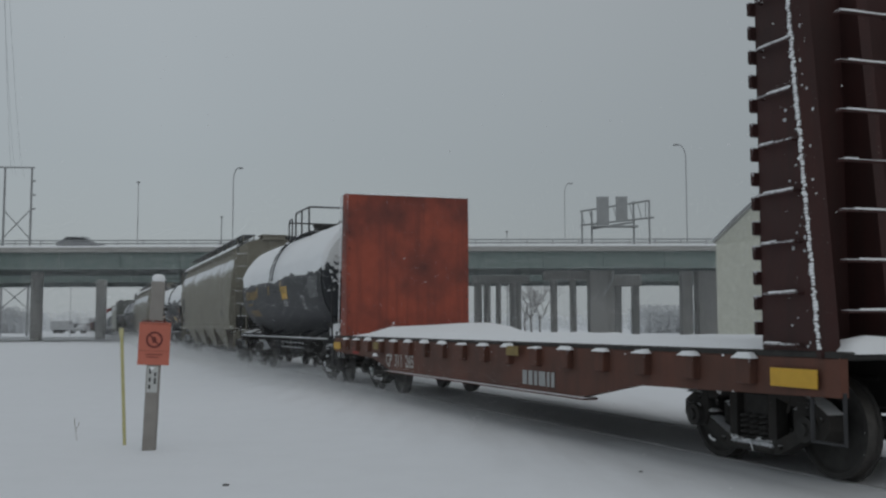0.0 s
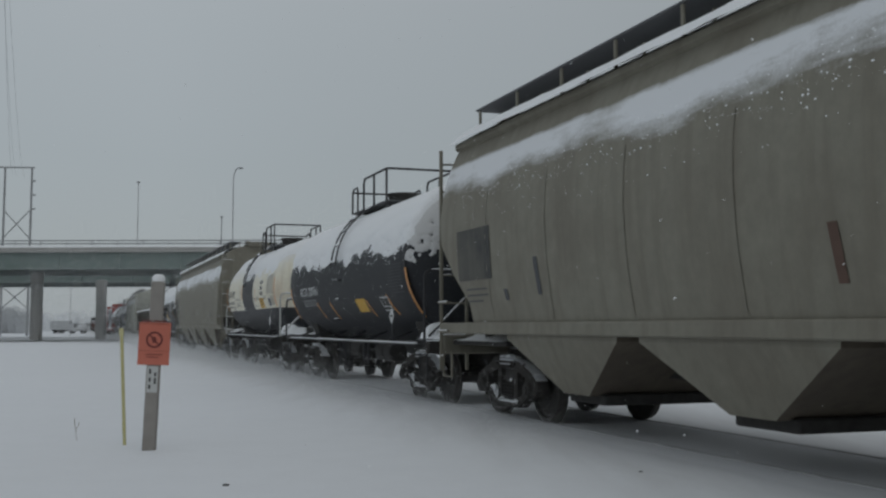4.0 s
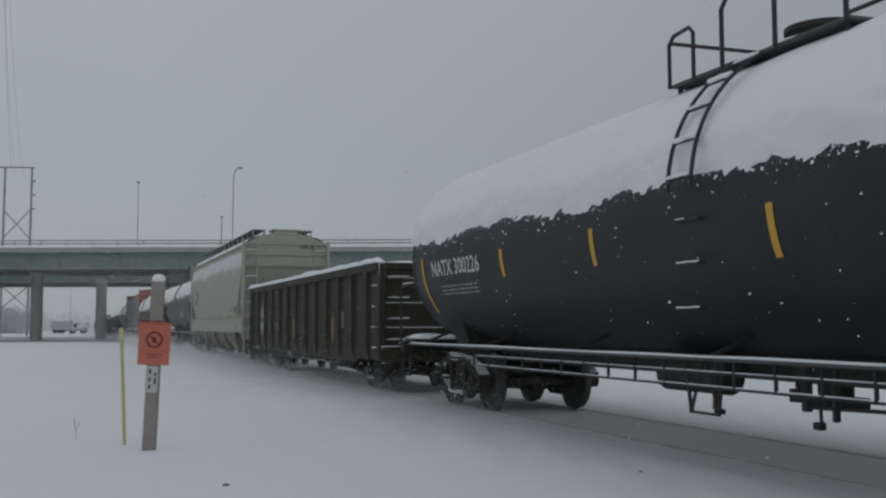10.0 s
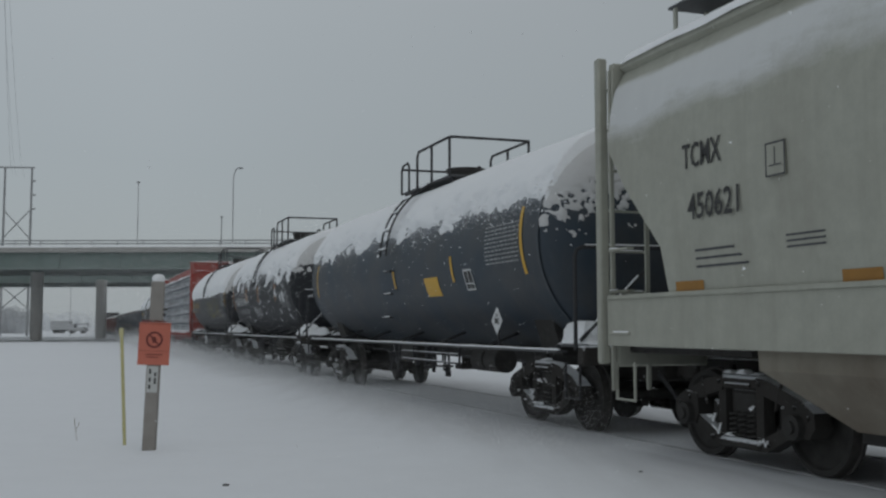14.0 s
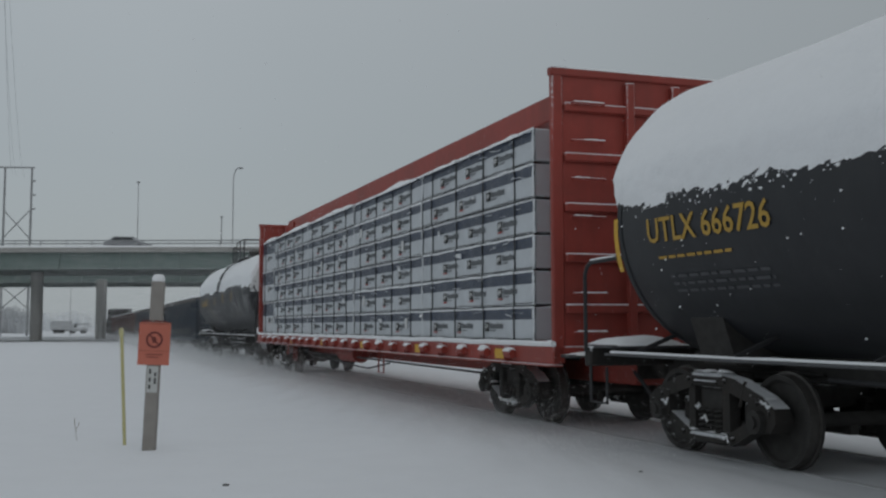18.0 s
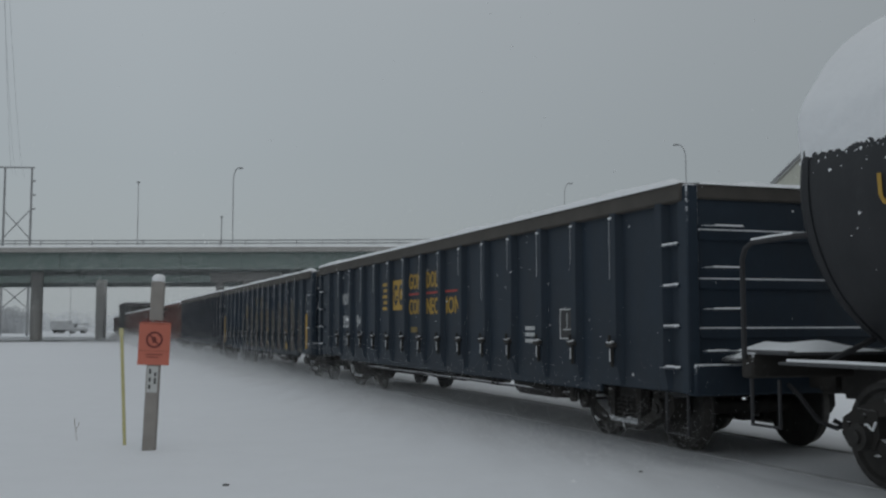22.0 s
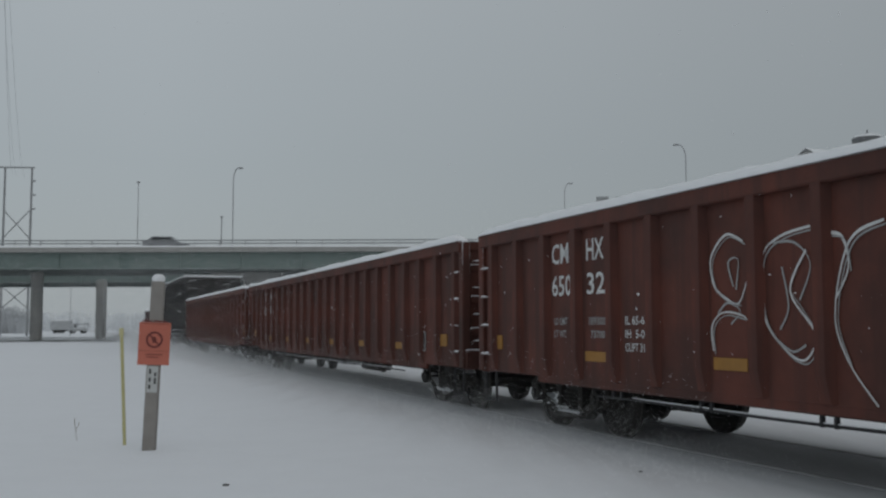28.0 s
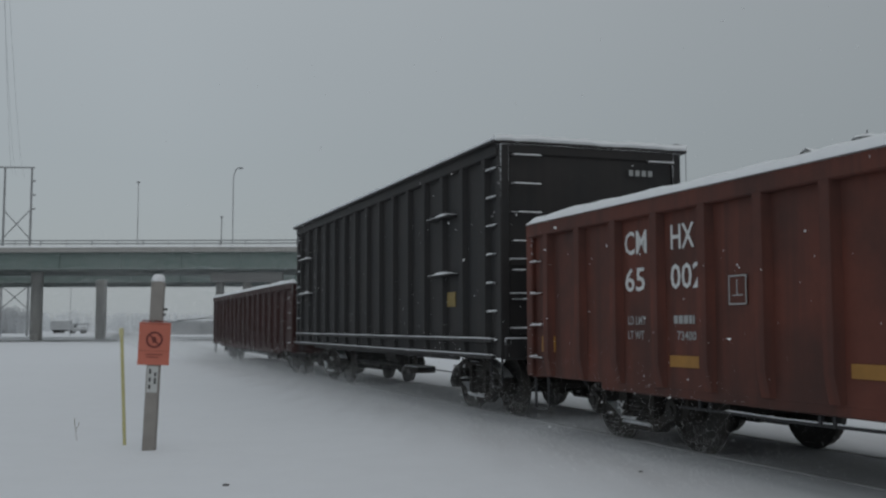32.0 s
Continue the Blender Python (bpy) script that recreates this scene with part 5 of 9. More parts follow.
        part("end_platform", Mesh().box(*sorted((s * e, s * (e + 0.26))), -1.4, 1.4, 0.98, 1.02), GRATE, ob)
        part("platform_snow", heap(Mesh(), *sorted((s * e, s * (e + 0.28))), -1.4, 1.4, 1.02, 0.07, s, 5, 20), SNOW, ob)
        truck(ob, s * (half - (2.5 if s > 0 else 2.1)))
    part("brake_tank", Mesh().rod((-2.8, -0.7, 0.72), (-1.2, -0.7, 0.72), 0.22, 16), BRIGHT_RED, ob)
    part("brake_rod", Mesh().rod((-half + 4, -0.8, 0.66), (half - 4, -0.8, 0.6), 0.02), PIPE, ob)
    for x in (3.0, -5.6):
        part("hanger", Mesh().pipe([(x - 0.18, -1.42, 0.9), (x - 0.18, -1.42, 0.45), (x + 0.18, -1.42, 0.45), (x + 0.18, -1.42, 0.9)], 0.018), BRIGHT_RED, ob)
    part("train_line", Mesh().pipe([(-4.2, -1.42, 0.78), (-3.4, -1.42, 0.62), (2.0, -1.42, 0.5), (3.6, -1.42, 0.66)], 0.018), PIPE, ob)
    draft(ob, half)
    flat_text(ob, "WRW", -L + 2.44, 0.915, 0.2, -1.507, WHITE, "reporting_mark")
    flat_text(ob, "1062", -L + 3.38, 0.915, 0.2, -1.507, WHITE, "car_number")
    card = plate(ob, "placard", -L + 4.7, 0.60, 0.24, 0.27, -1.47, BRIGHT_RED, "small red placard hung under the sill")
    plate(card, "dark_window", -L + 4.76, 0.67, 0.12, 0.13, -1.478, DARK_BROWN, t=0.003)
    return ob, half


def lumber_pack(parent_car, x0, x1, z0, z1, seed, blue=0.40, top=False):
    """A wrapped bundle of boards: pale sides, a navy strip along its top, straps, torn corners and printed marks."""
    rnd = random.Random(seed)
    q = -1
    th = thing("lumber_bundle", "white and navy wrapped bundle of siding boards strapped on the car", "lumber bundle", "wrapped bundles on the centerbeam car")
    th.parent = None
    th.matrix_basis = parent_car.matrix_basis @ pose((x0 + x1) / 2, 0, z0)
    w, h = (x1 - x0) / 2, z1 - z0
    yb, yf = -0.36, -1.34 - rnd.uniform(0, 0.03)
    def face(a, b):
        x, z = -w + 2 * w * a, h * b
        return (x, yf - 0.022 * abs(rough_noise(x + seed, z, seed, 1.5)) - 0.010 * rough_noise(x, z * 3, seed, 5), z)
    m = Mesh().box(-w + 0.008, w - 0.008, yf + 0.004, yb, 0.03, h - 0.008, 0.02)
    part("wrapped_core", m, WRAP_WHITE, th)
    zb = h * (1 - blue)
    part("wrap_side", Mesh().grid(lambda a, b: face(a, 0.03 + (zb / h - 0.03) * b), 48, 8), WRAP_WHITE, th)
    part("wrap_strip", Mesh().grid(lambda a, b: (lambda p: (p[0], p[1] - 0.002, p[2]))(face(a, zb / h + 0.012 * rough_noise(a * 9, seed, 0, 1) + (0.985 - zb / h) * b)), 48, 6), WRAP_BLUE, th)
    slide = rnd.uniform(-0.05, 0.62)
    for k in range(int(2 * w / 1.2)):
        x = -w + 0.52 + 1.21 * k + rnd.uniform(-0.04, 0.04)
        part("strap", Mesh().box(x - 0.009, x + 0.009, yf - 0.028, yf - 0.010, 0.0, h, 0.003), INK, th)
        x += slide + rnd.uniform(0.0, 0.12)
        zs = zb * 0.45 if h < 0.7 else zb * 0.62
        if x + (0.72 if w > 1 else 0.2) > w:
            continue
        tile = part("printed_mark", Mesh().box(x, x + 0.145, yf - 0.026, yf - 0.012, zs, zs + 0.14, 0.002), INK, th)
        part("mark_stroke", Mesh().box(x + 0.035, x + 0.065, yf - 0.029, yf - 0.025, zs + 0.04, zs + 0.115, 0.001), WHITE, tile)
        part("mark_stroke", Mesh().box(x + 0.09, x + 0.125, yf - 0.029, yf - 0.025, zs + 0.055, zs + 0.115, 0.001), WHITE, tile)
        if rnd.random() < 0.6:
            part("red_mark", Mesh().box(x, x + 0.16, yf - 0.027, yf - 0.012, zs - 0.03, zs - 0.008, 0.002), REDMARK, th)
        bar = Mesh()
        for c in range(9):
            hc = 0.085 if c in (0, 5) else 0.068
            bar.box(x + 0.2 + 0.055 * c, x + 0.238 + 0.055 * c, yf - 0.025, yf - 0.012, zs + 0.045, zs + 0.045 + hc, 0.002)
        bar.box(x + 0.2, x + 0.40, yf - 0.025, yf - 0.012, zs + 0.005, zs + 0.02, 0.002)
        tagged(part("printed_line", bar, PRINT, th), kind="stuff")
    for k in range(max(2, int(1.6 * w))):          # creases, drawn pale as gloss on the film, and torn flaps along the dark strip
        x, z, l = rnd.uniform(-w + 0.1, w - 0.5), rnd.uniform(zb + 0.02, h - 0.06), rnd.uniform(0.12, 0.45)
        lean = rnd.uniform(-0.05, 0.03)
        part("film_crease_gloss", Mesh().pipe([(x + l * i / 7, yf - 0.024 - 0.004 * (i % 2), z + lean * i / 7 + 0.022 * rough_noise(i, k, seed, 0.9)) for i in range(8)], rnd.uniform(0.003, 0.007), 4), WRAP_GLINT if k % 2 else WRAP_WHITE, th)
    if w > 1:                       # loose film hanging at the end of the stack
        part("film_edge", Mesh().grid(lambda p, q: (w - 0.05 + 0.07 * p + 0.02 * rough_noise(p, q * 4, seed, 1.3), yf - 0.02 - 0.025 * abs(rough_noise(p * 2, q * 5, seed + 3, 1.1)), 0.02 + (h - 0.03) * q), 3, 10), WRAP_GLINT, th)
    if rnd.random() < 0.55:
        x, z = rnd.uniform(-w + 0.1, w - 0.4), rnd.uniform(zb - 0.06, h - 0.1)
        a, b = rnd.uniform(0.1, 0.3), rnd.uniform(0.06, 0.14)
        part("film_flap", Mesh().grid(lambda p, q: (x + a * p + 0.05 * q, yf - 0.022 - 0.03 * p * q - 0.01 * math.sin(5 * p), z + b * q * (0.5 + 0.5 * p) - 0.06 * p), 5, 3), WRAP_GLINT, th)
    lip = lambda dz, r, sd: Mesh().pipe([(-w + 0.01 + (2 * w - 0.02) * i / 24, yf - 0.016 - 0.012 * rough_noise(i, sd, 2, 0.6), dz + 0.018 * rough_noise(i, sd, seed, 0.45)) for i in range(25)], r, 5)
    part("wrap_lip", lip(0.012, 0.011, 1), WRAP_DARK, th, "dark torn edge of the wrap")
    part("wrap_lip", lip(0.042, 0.006, 7), WRAP_DARK, th)
    if rnd.random() < 0.5:
        x = rnd.uniform(-w * 0.8, w * 0.6)
        part("paper_tag", Mesh().box(x, x + 0.15, yf - 0.03, yf - 0.016, zb * 0.55, zb * 0.55 + 0.2, 0.004), WHITE, th)
    part("edge_snow", Mesh().pipe([(-w + 0.03 + (2 * w - 0.06) * i / 20, yf - 0.006, h - 0.008 + 0.012 * rough_noise(i, seed, 1, 0.9)) for i in range(21)], 0.017 + 0.006 * rnd.random(), 5), SNOW, th)
    if top:
        part("top_snow", heap(Mesh(), -w + 0.02, w - 0.02, yf - 0.07, yb, h - 0.05, 0.20, seed, 40, 12), SNOW, th)
    TRAIN_LOADS.append((th, parent_car, pose((x0 + x1) / 2, 0, z0)))
    return th


TRAIN_LOADS = []

# ---- the train ----
bulkhead_flat("empty brown bulkhead flatcar with a snow-covered deck", 6.95, 24.1)
T2, H2 = tank_car("black tank car with a thick cap of snow and yellow lettering", 24.57, 39.02, BLACK, 82, 0.11, 0.07, seed=2.0, dome=0.05, guard=(0.5, 3.9, 0.62))
H3, _ = hopper_car("dusty beige covered hopper car with snow on its shoulders", 40.1, 60.0, BEIGE, BEIGE_SNOWED, 4, seed=3.0)
T4, H4 = tank_car("black tank car, frosted, with a snow cap and white lettering", 60.9, 73.6, BLACK_FROST, 77, 0.09, 0.2, seed=4.0, dome=0.25, inset=(1.5, 2.0))
T5, H5 = tank_car("cream tank car with black lower half and middle band", 74.5, 86.0, BLACK, 68, 0.06, 0.28, cream=True, seed=5.0, span=1.15, inset=(1.35, 1.9), rail=PIPE_PALE, guard=(1.4, 3.2, 0.3))
H6, _ = hopper_car("beige covered hopper car with a crust of snow", 87.0, 106.7, BEIGE, BEIGE_CRUSTED, 4, snow_lo=3.2, seed=6.0)
T7, H7 = tank_car("long black tank car under a deep snow cap", 107.6, 127.7, BLACK, 79, 0.13, 0.10, seed=7.0, hook=True, guard=(-6.3, 6.9, 0.62))
G8, HG8 = gondola_car("dark olive gondola with chalked spray paint", 129.0, 145.2, OLIVE, 2.69, 0.69, 1.22, seed=8.0, anchor=-5.06)
H9, _ = hopper_car("pale grey covered hopper car with corner posts", 146.4, 163.2, GREY_BEIGE, GREY_SNOWED, 4, posts=True, snow_lo=3.25, seed=9.0, inset=(1.15, 1.85))
T10, H10 = tank_car("blue-black tank car with patchy snow", 164.1, 179.9, BLUE_BLACK, 70, 0.10, 0.34, seed=10.0, inset=(1.85, 2.0), guard=(0.4, 3.6, 0.8))
T11, H11 = tank_car("black tank car streaked with patches of snow", 180.8, 193.8, BLACK_FROST, 74, 0.10, 0.46, seed=11.0, clots=90)
T12, H12 = tank_car("black tank car with a smooth snow cap and yellow spray paint", 194.7, 207.9, BLACK, 83, 0.12, 0.06, seed=12.0, dome=0.1, span=1.4, inset=(1.0, 2.0), guard=(0.9, 3.2, 0.5))
C13, HC13 = centerbeam("red centerbeam flatcar loaded with wrapped lumber", 208.7, 231.1)
T14, H14 = tank_car("black tank car with white spray paint and a snow cap", 232.0, 248.9, BLACK, 79, 0.12, 0.08, seed=14.0, guard=(2.6, 6.0, 0.9))
G15, HG15 = gondola_car("blue high-sided gondola with yellow lettering", 249.75, 266.35, BLUE, 2.84, 0.70, 1.0, rim=DUSTY_RIM, seed=15.0, snow=0.10, anchor=-5.18)
G16, HG16 = gondola_car("blue gondola covered with grey spray paint", 267.25, 283.55, BLUE, 2.82, 0.66, 1.0, rim=DUSTY_RIM, seed=16.0, snow=0.10, anchor=-5.93, front=1.5)
G17, HG17 = gondola_car("dark blue gondola with snow on its rim", 284.45, 300.85, DARK_BLUE, 2.83, 0.68, 1.0, rim=DUSTY_RIM, seed=17.0, snow=0.10, anchor=-0.86)
G18, HG18 = gondola_car("oxide-red gondola with white lettering and spray paint", 301.85, 322.1, RED_BROWN, 2.75, 0.72, 0.9, seed=18.0, anchor=-6.93)
G19, HG19 = gondola_car("oxide-red gondola streaked with dark grime", 322.85, 343.95, GRIMY_RED, 2.75, 0.72, 0.9, seed=19.0, anchor=-6.91)
G20, HG20 = gondola_car("oxide-red gondola with white lettering and a snowy rim", 344.8, 365.0, RED_BROWN, 2.76, 0.72, 0.9, seed=20.0, anchor=-6.78)
G21, HG21 = gondola_car("tall black roofed gondola with snow on its roof and rungs", 365.95, 380.45, CHAR, 4.06, 0.92, 0.95, "box_gondola_car", seed=21.0, rungs=8, snow=0.05)
G22, HG22 = gondola_car("weathered dark red gondola at the end of the train", 381.1, 398.25, DARK_BROWN, 2.62, 0.66, 1.05, seed=22.0)

part("roof", Mesh().box(-HG21 - 0.05, HG21 + 0.05, -1.62, 1.62, 4.04, 4.10, 0.02), CHAR, G21, "flat sheet roof")
part("roof_snow", heap(Mesh(), -HG21 - 0.04, HG21 + 0.04, -1.62, 1.62, 4.09, 0.17, 4, 80, 30), SNOW, G21)
for s, n in ((1, 26), (-1, 26)):
    part("eave_snow", Mesh().pipe([(s * (HG21 + 0.03), -1.6 + 3.2 * i / n, 4.125 + 0.025 * rough_noise(i, s, 2, 0.7)) for i in range(n + 1)], 0.05, 6), SNOW, G21)
part("eave_snow", Mesh().pipe([(-HG21 + 2 * HG21 * i / 60, -1.6, 4.115 + 0.02 * rough_noise(i, 5, 2, 0.7)) for i in range(61)], 0.028, 6), SNOW, G21)
for z in (0.90, 1.14):
    part("sill_rail", Mesh().box(-HG21 + 0.2, HG21 - 0.2, -1.58, -1.50, z, z + 0.07), CHAR, G21)
    part("sill_snow", Mesh().pipe([(-HG21 + 0.3 + (2 * HG21 - 0.6) * i / 30, -1.57, z + 0.068 + 0.008 * rough_noise(i, z, 3, 0.9)) for i in range(31)], 0.006, 5), SNOW, G21)
SEED = 0
for xa, xb, rows, blue in [(-11.26, -9.13, 3, 0.43)] + [(-9.1 + 4.88 * i, -4.25 + 4.88 * i, 6, 0.36) for i in range(4)]:
    step = 2.96 / rows
    for k in range(rows):
        SEED += 1
        lumber_pack(C13, xa, xb, 1.16 + step * k, 1.16 + step * (k + 1), SEED, blue, top=k == rows - 1)


# ---- lettering, sheets and spray paint ----
def fit_text(parent, body, x0, x1, z, h, mat, tank=False, y=-1.457, label=""):
    """A line of letters from x0 to x1, its foot at z."""
    ps, fs = text_points(body, h)
    w = max(p[0] for p in ps) - min(p[0] for p in ps)
    k = (x1 - x0) / w
    if tank:
        return tank_text(parent, body, x0, z, h, mat, k, label)
    return flat_text(parent, body, x0, z, h, y, mat, "reporting_mark", label, k)


def stroke(parent, pts, r, mat, y=-1.462, tank=False, name="spray_paint"):
    """One line of spray paint through (x, z) points, with soft thick and thin places."""
    path = []
    n = len(pts)
    for i in range(n - 1):
        p0, p1, p2, p3 = [Vector(pts[max(0, min(n - 1, i + k))]) for k in (-1, 0, 1, 2)]
        for j in range(6):
            t = j / 6
            path.append(0.5 * (2 * p1 + (p2 - p0) * t + (2 * p0 - 5 * p1 + 4 * p2 - p3) * t * t + (3 * p1 - p0 - 3 * p2 + p3) * t ** 3))
    path.append(Vector(pts[-1]))
    rs = []
    for i, p in enumerate(path):
        d = path[min(i + 1, len(path) - 1)] - path[max(i - 1, 0)]
        nrm = Vector((-d.y, d.x)).normalized() * r * (0.75 + 0.45 * rough_noise(i * 0.13, r * 90, len(path), 1.0))
        row = []
        for q in (p - nrm, p + nrm):
            row.append(wrap(q.x, 0.0, math.asin((q.y - TANK_Z) / TANK_R), lift=0.007 + 0.00002 * i) if tank else (q.x, y - 0.00002 * i, q.y))
        rs.append(row)
    return part(name, Mesh().rings(rs, caps=False, closed=False), mat, parent, smooth=0)


def bold_text(parent, body, x0, x1, z, h, mat, label=""):
    for k in range(2):
        fit_text(parent, body, x0 + 0.022 * k, x1 - 0.022 * (1 - k), z, h, mat, y=-1.457 - 0.002 * k, label=label)


def layered_spray():
    """Old spray paint over spray paint, dull and rubbed, thinning out upwards into the blue."""
    m, nt, b = nodes_of("layered_spray_paint")
    n = nt.nodes.new("ShaderNodeValToRGB")
    e = n.color_ramp.elements
    e[0].position, e[0].color = 0.30, (0.085, 0.082, 0.072, 1)
    e[1].position, e[1].color = 0.76, (0.13, 0.13, 0.115, 1)
    for pos, c in ((0.39, (0.050, 0.054, 0.060)), (0.43, (0.110, 0.100, 0.078)), (0.48, (0.075, 0.070, 0.062)), (0.53, (0.135, 0.128, 0.106)), (0.58, (0.095, 0.066, 0.055)), (0.65, (0.045, 0.052, 0.062))):
        e.new(pos).color = (*c, 1)
    nt.links.new(tex_noise(nt, 1.7, 9, rough=0.62, stretch=(1.0, 1.0, 0.75)), n.inputs[0])
    wear = ramp(nt, tex_noise(nt, 12, 9, rough=0.75), 0.45, 0.72, (0, 0, 0), (0.30, 0.30, 0.30))
    c = mixed(nt, wear, n.outputs[0], (0.024, 0.032, 0.044))
    tc, sep, add = nt.nodes.new("ShaderNodeTexCoord"), nt.nodes.new("ShaderNodeSeparateXYZ"), nt.nodes.new("ShaderNodeMath")
    nt.links.new(tc.outputs["Object"], sep.inputs[0])
    add.operation = "MULTIPLY_ADD"
    add.inputs[1].default_value = 1.5
    nt.links.new(tex_noise(nt, 1.3, 7, rough=0.6), add.inputs[0])
    nt.links.new(sep.outputs[2], add.inputs[2])
    lift = nt.nodes.new("ShaderNodeMapRange")
    lift.interpolation_type = "SMOOTHSTEP"
    lift.inputs["From Min"].default_value, lift.inputs["From Max"].default_value = 2.62, 2.80
    nt.links.new(add.outputs[0], lift.inputs["Value"])
    c = mixed(nt, lift.outputs[0], c, (0.019, 0.030, 0.047))
    nt.links.new(c, b.inputs["Base Color"])
    b.inputs["Roughness"].default_value = 0.8
    b.inputs["Specular IOR Level"].default_value = 0.28
    return m


SPRAYED = layered_spray()
PALE_SPRAY = plain("thin_pale_spray_paint", (0.42, 0.43, 0.42), 0.8, 0.35, 9)
OLIVE_SPRAY = plain("olive_spray_paint", (0.26, 0.25, 0.17), 0.8, 0.4, 9)
OLIVE_GOLD = plain("thin_yellow_spray_paint", (0.33, 0.29, 0.09), 0.8, 0.35, 9)
WORN_GREY = paint("worn_grey_patch", (0.16, 0.16, 0.145), (0.06, 0.055, 0.045), 0.8, 0.7, 0.6)
FADED_BLUE = paint("faded_blue_patch", (0.028, 0.058, 0.085), (0.03, 0.04, 0.055), 0.8, 0.7, 0.7)
MOTTLED = paint("mottled_cover_paint", (0.055, 0.057, 0.06), (0.19, 0.18, 0.15), 0.75, 0.7, 0.5)


def frame_sheet(parent, x, z, w, h, tank=True, y=-1.46, mat=None, fill=None):
    """A square outline with a few lines in it."""
    mat = mat or WHITE
    if tank:
        for a, b, c, d in ((0, 0, w, 0.025), (0, h - 0.025, w, 0.025), (0, 0, 0.025, h), (w - 0.025, 0, 0.025, h), (w * 0.45, 0, 0.02, h), (0, h * 0.3, w, 0.02)):
            phi = math.asin((z - TANK_Z) / TANK_R) + b / TANK_R
            part("panel_line", Mesh().grid(lambda p, q: wrap(x + a + c * p, d * q, phi, lift=0.012), 1, 4), mat, parent, smooth=0)
        tank_patch(parent, "stencil_panel", x + 0.02, z + 0.01, w - 0.04, h - 0.03, INK)
    else:
        plate(parent, "stencil_panel", x, z, w, h, y, fill or INK, t=0.004)
        for a, b, c, d in ((0, 0, w, 0.015), (0, h - 0.015, w, 0.015), (0, 0, 0.015, h), (w - 0.015, 0, 0.015, h), (w * 0.45, h * 0.35, 0.013, h * 0.5), (w * 0.2, h * 0.3, w * 0.6, 0.012)):
            plate(parent, "panel_line", x + a, z + b, c, d, y - 0.006, mat, t=0.003)


def slant(parent, x, z, w, h, lean, mat, name="reflector"):
    """A narrow stripe that leans as it runs up a tank."""
    phi = math.asin((z - TANK_Z) / TANK_R)
    part(name, Mesh().grid(lambda a, b: wrap(x + w * a + lean * b, h * b, phi, lift=0.010), 1, 10), mat, parent, smooth=0)


def placard(parent, x, z, s, number=""):
    """A white diamond card on a stub post."""
    y = -(TANK_R + 0.03)
    p = part("hazard_placard", Mesh().rings([[(x, yy, z - s), (x + s, yy, z), (x, yy, z + s), (x - s, yy, z)] for yy in (y, y - 0.01)]), WHITE, parent, "white diamond hazard placard", smooth=0)
    if number:
        fit_text(p, number, x - 0.5 * s, x + 0.5 * s, z - 0.22 * s, 0.42 * s, INK, y=y - 0.014)
        for k in range(4):
            part("placard_stripe", Mesh().box(x + (0.16 * k - 0.3) * s, x + (0.16 * k - 0.2) * s, y - 0.014, y - 0.008, z + 0.3 * s, z + (0.62 - 0.2 * abs(k - 1.5)) * s, 0.001), INK, p)
    else:
        part("placard_print", Mesh().box(x - 0.55 * s, x + 0.55 * s, y - 0.014, y - 0.008, z - 0.14 * s, z + 0.16 * s, 0.001), INK, p)
    part("placard_holder", Mesh().box(x - 0.02, x + 0.02, y + 0.004, y + 0.04, 1.1, z), PIPE, parent)


def tank_notes(ob, x, z, w, h, mat=GREYMARK, seed=1):
    """A block of fine print on a tank."""
    rows = max(2, int(h / 0.06))
    tank_bars(ob, x, z + h, w, h / rows / 1.7, rows, mat, seed)


# first black tank
fit_text(T2, "UTLX 68191", -5.42, -3.36, 2.29, 0.26, GOLD, True, label="faded yellow reporting mark")
tank_bars(T2, -5.30, 2.14, 0.95, 0.05, 1, GOLD, 1)
tank_bars(T2, -5.12, 1.92, 1.55, 0.05, 3, GOLD, 2)
tank_patch(T2, "notice_sheet", 1.01, 2.18, 0.84, 0.36, YELLOW, "yellow notice sheet")
tank_bars(T2, 1.10, 2.49, 0.66, 0.035, 3, INK, 3)
tank_notes(T2, 1.12, 1.92, 0.55, 0.22, WHITE, 4)
for x, z, h in ((0.86, 2.42, 0.28), (-1.15, 2.37, 0.27), (-3.28, 2.34, 0.33)):
    tank_patch(T2, "reflector", x, z, 0.09, h, YELLOW)
frame_sheet(T2, 3.66, 1.86, 0.34, 0.36)
tank_notes(T2, 4.7, 2.10, 1.1, 0.55, GREYMARK, 5)
# second black tank
fit_text(T4, "ACFX 200761", -4.13, -2.05, 2.17, 0.22, WHITE, True, label="white reporting mark")
tank_notes(T4, -4.0, 1.86, 1.55, 0.2, GREYMARK, 6)
slant(T4, -2.30, 1.58, 0.08, 0.46, -0.22, ORANGE)
slant(T4, -0.95, 1.56, 0.10, 0.48, -0.2, ORANGE)
slant(T4, 2.35, 1.60, 0.08, 0.42, -0.2, ORANGE)
slant(T4, 4.02, 1.62, 0.08, 0.46, -0.26, ORANGE)
slant(T4, 5.45, 1.56, 0.10, 1.0, -0.1, ORANGE)
slant(T4, -5.45, 1.6, 0.10, 0.9, 0.1, ORANGE)
tank_patch(T4, "notice_sheet", 1.31, 1.70, 0.78, 0.32, YELLOW, "yellow notice sheet")
tank_notes(T4, 4.15, 1.98, 1.0, 0.6, OLDPAINT, 7)
frame_sheet(T4, 3.3, 1.70, 0.55, 0.32)
placard(T4, 4.63, 1.58, 0.15)
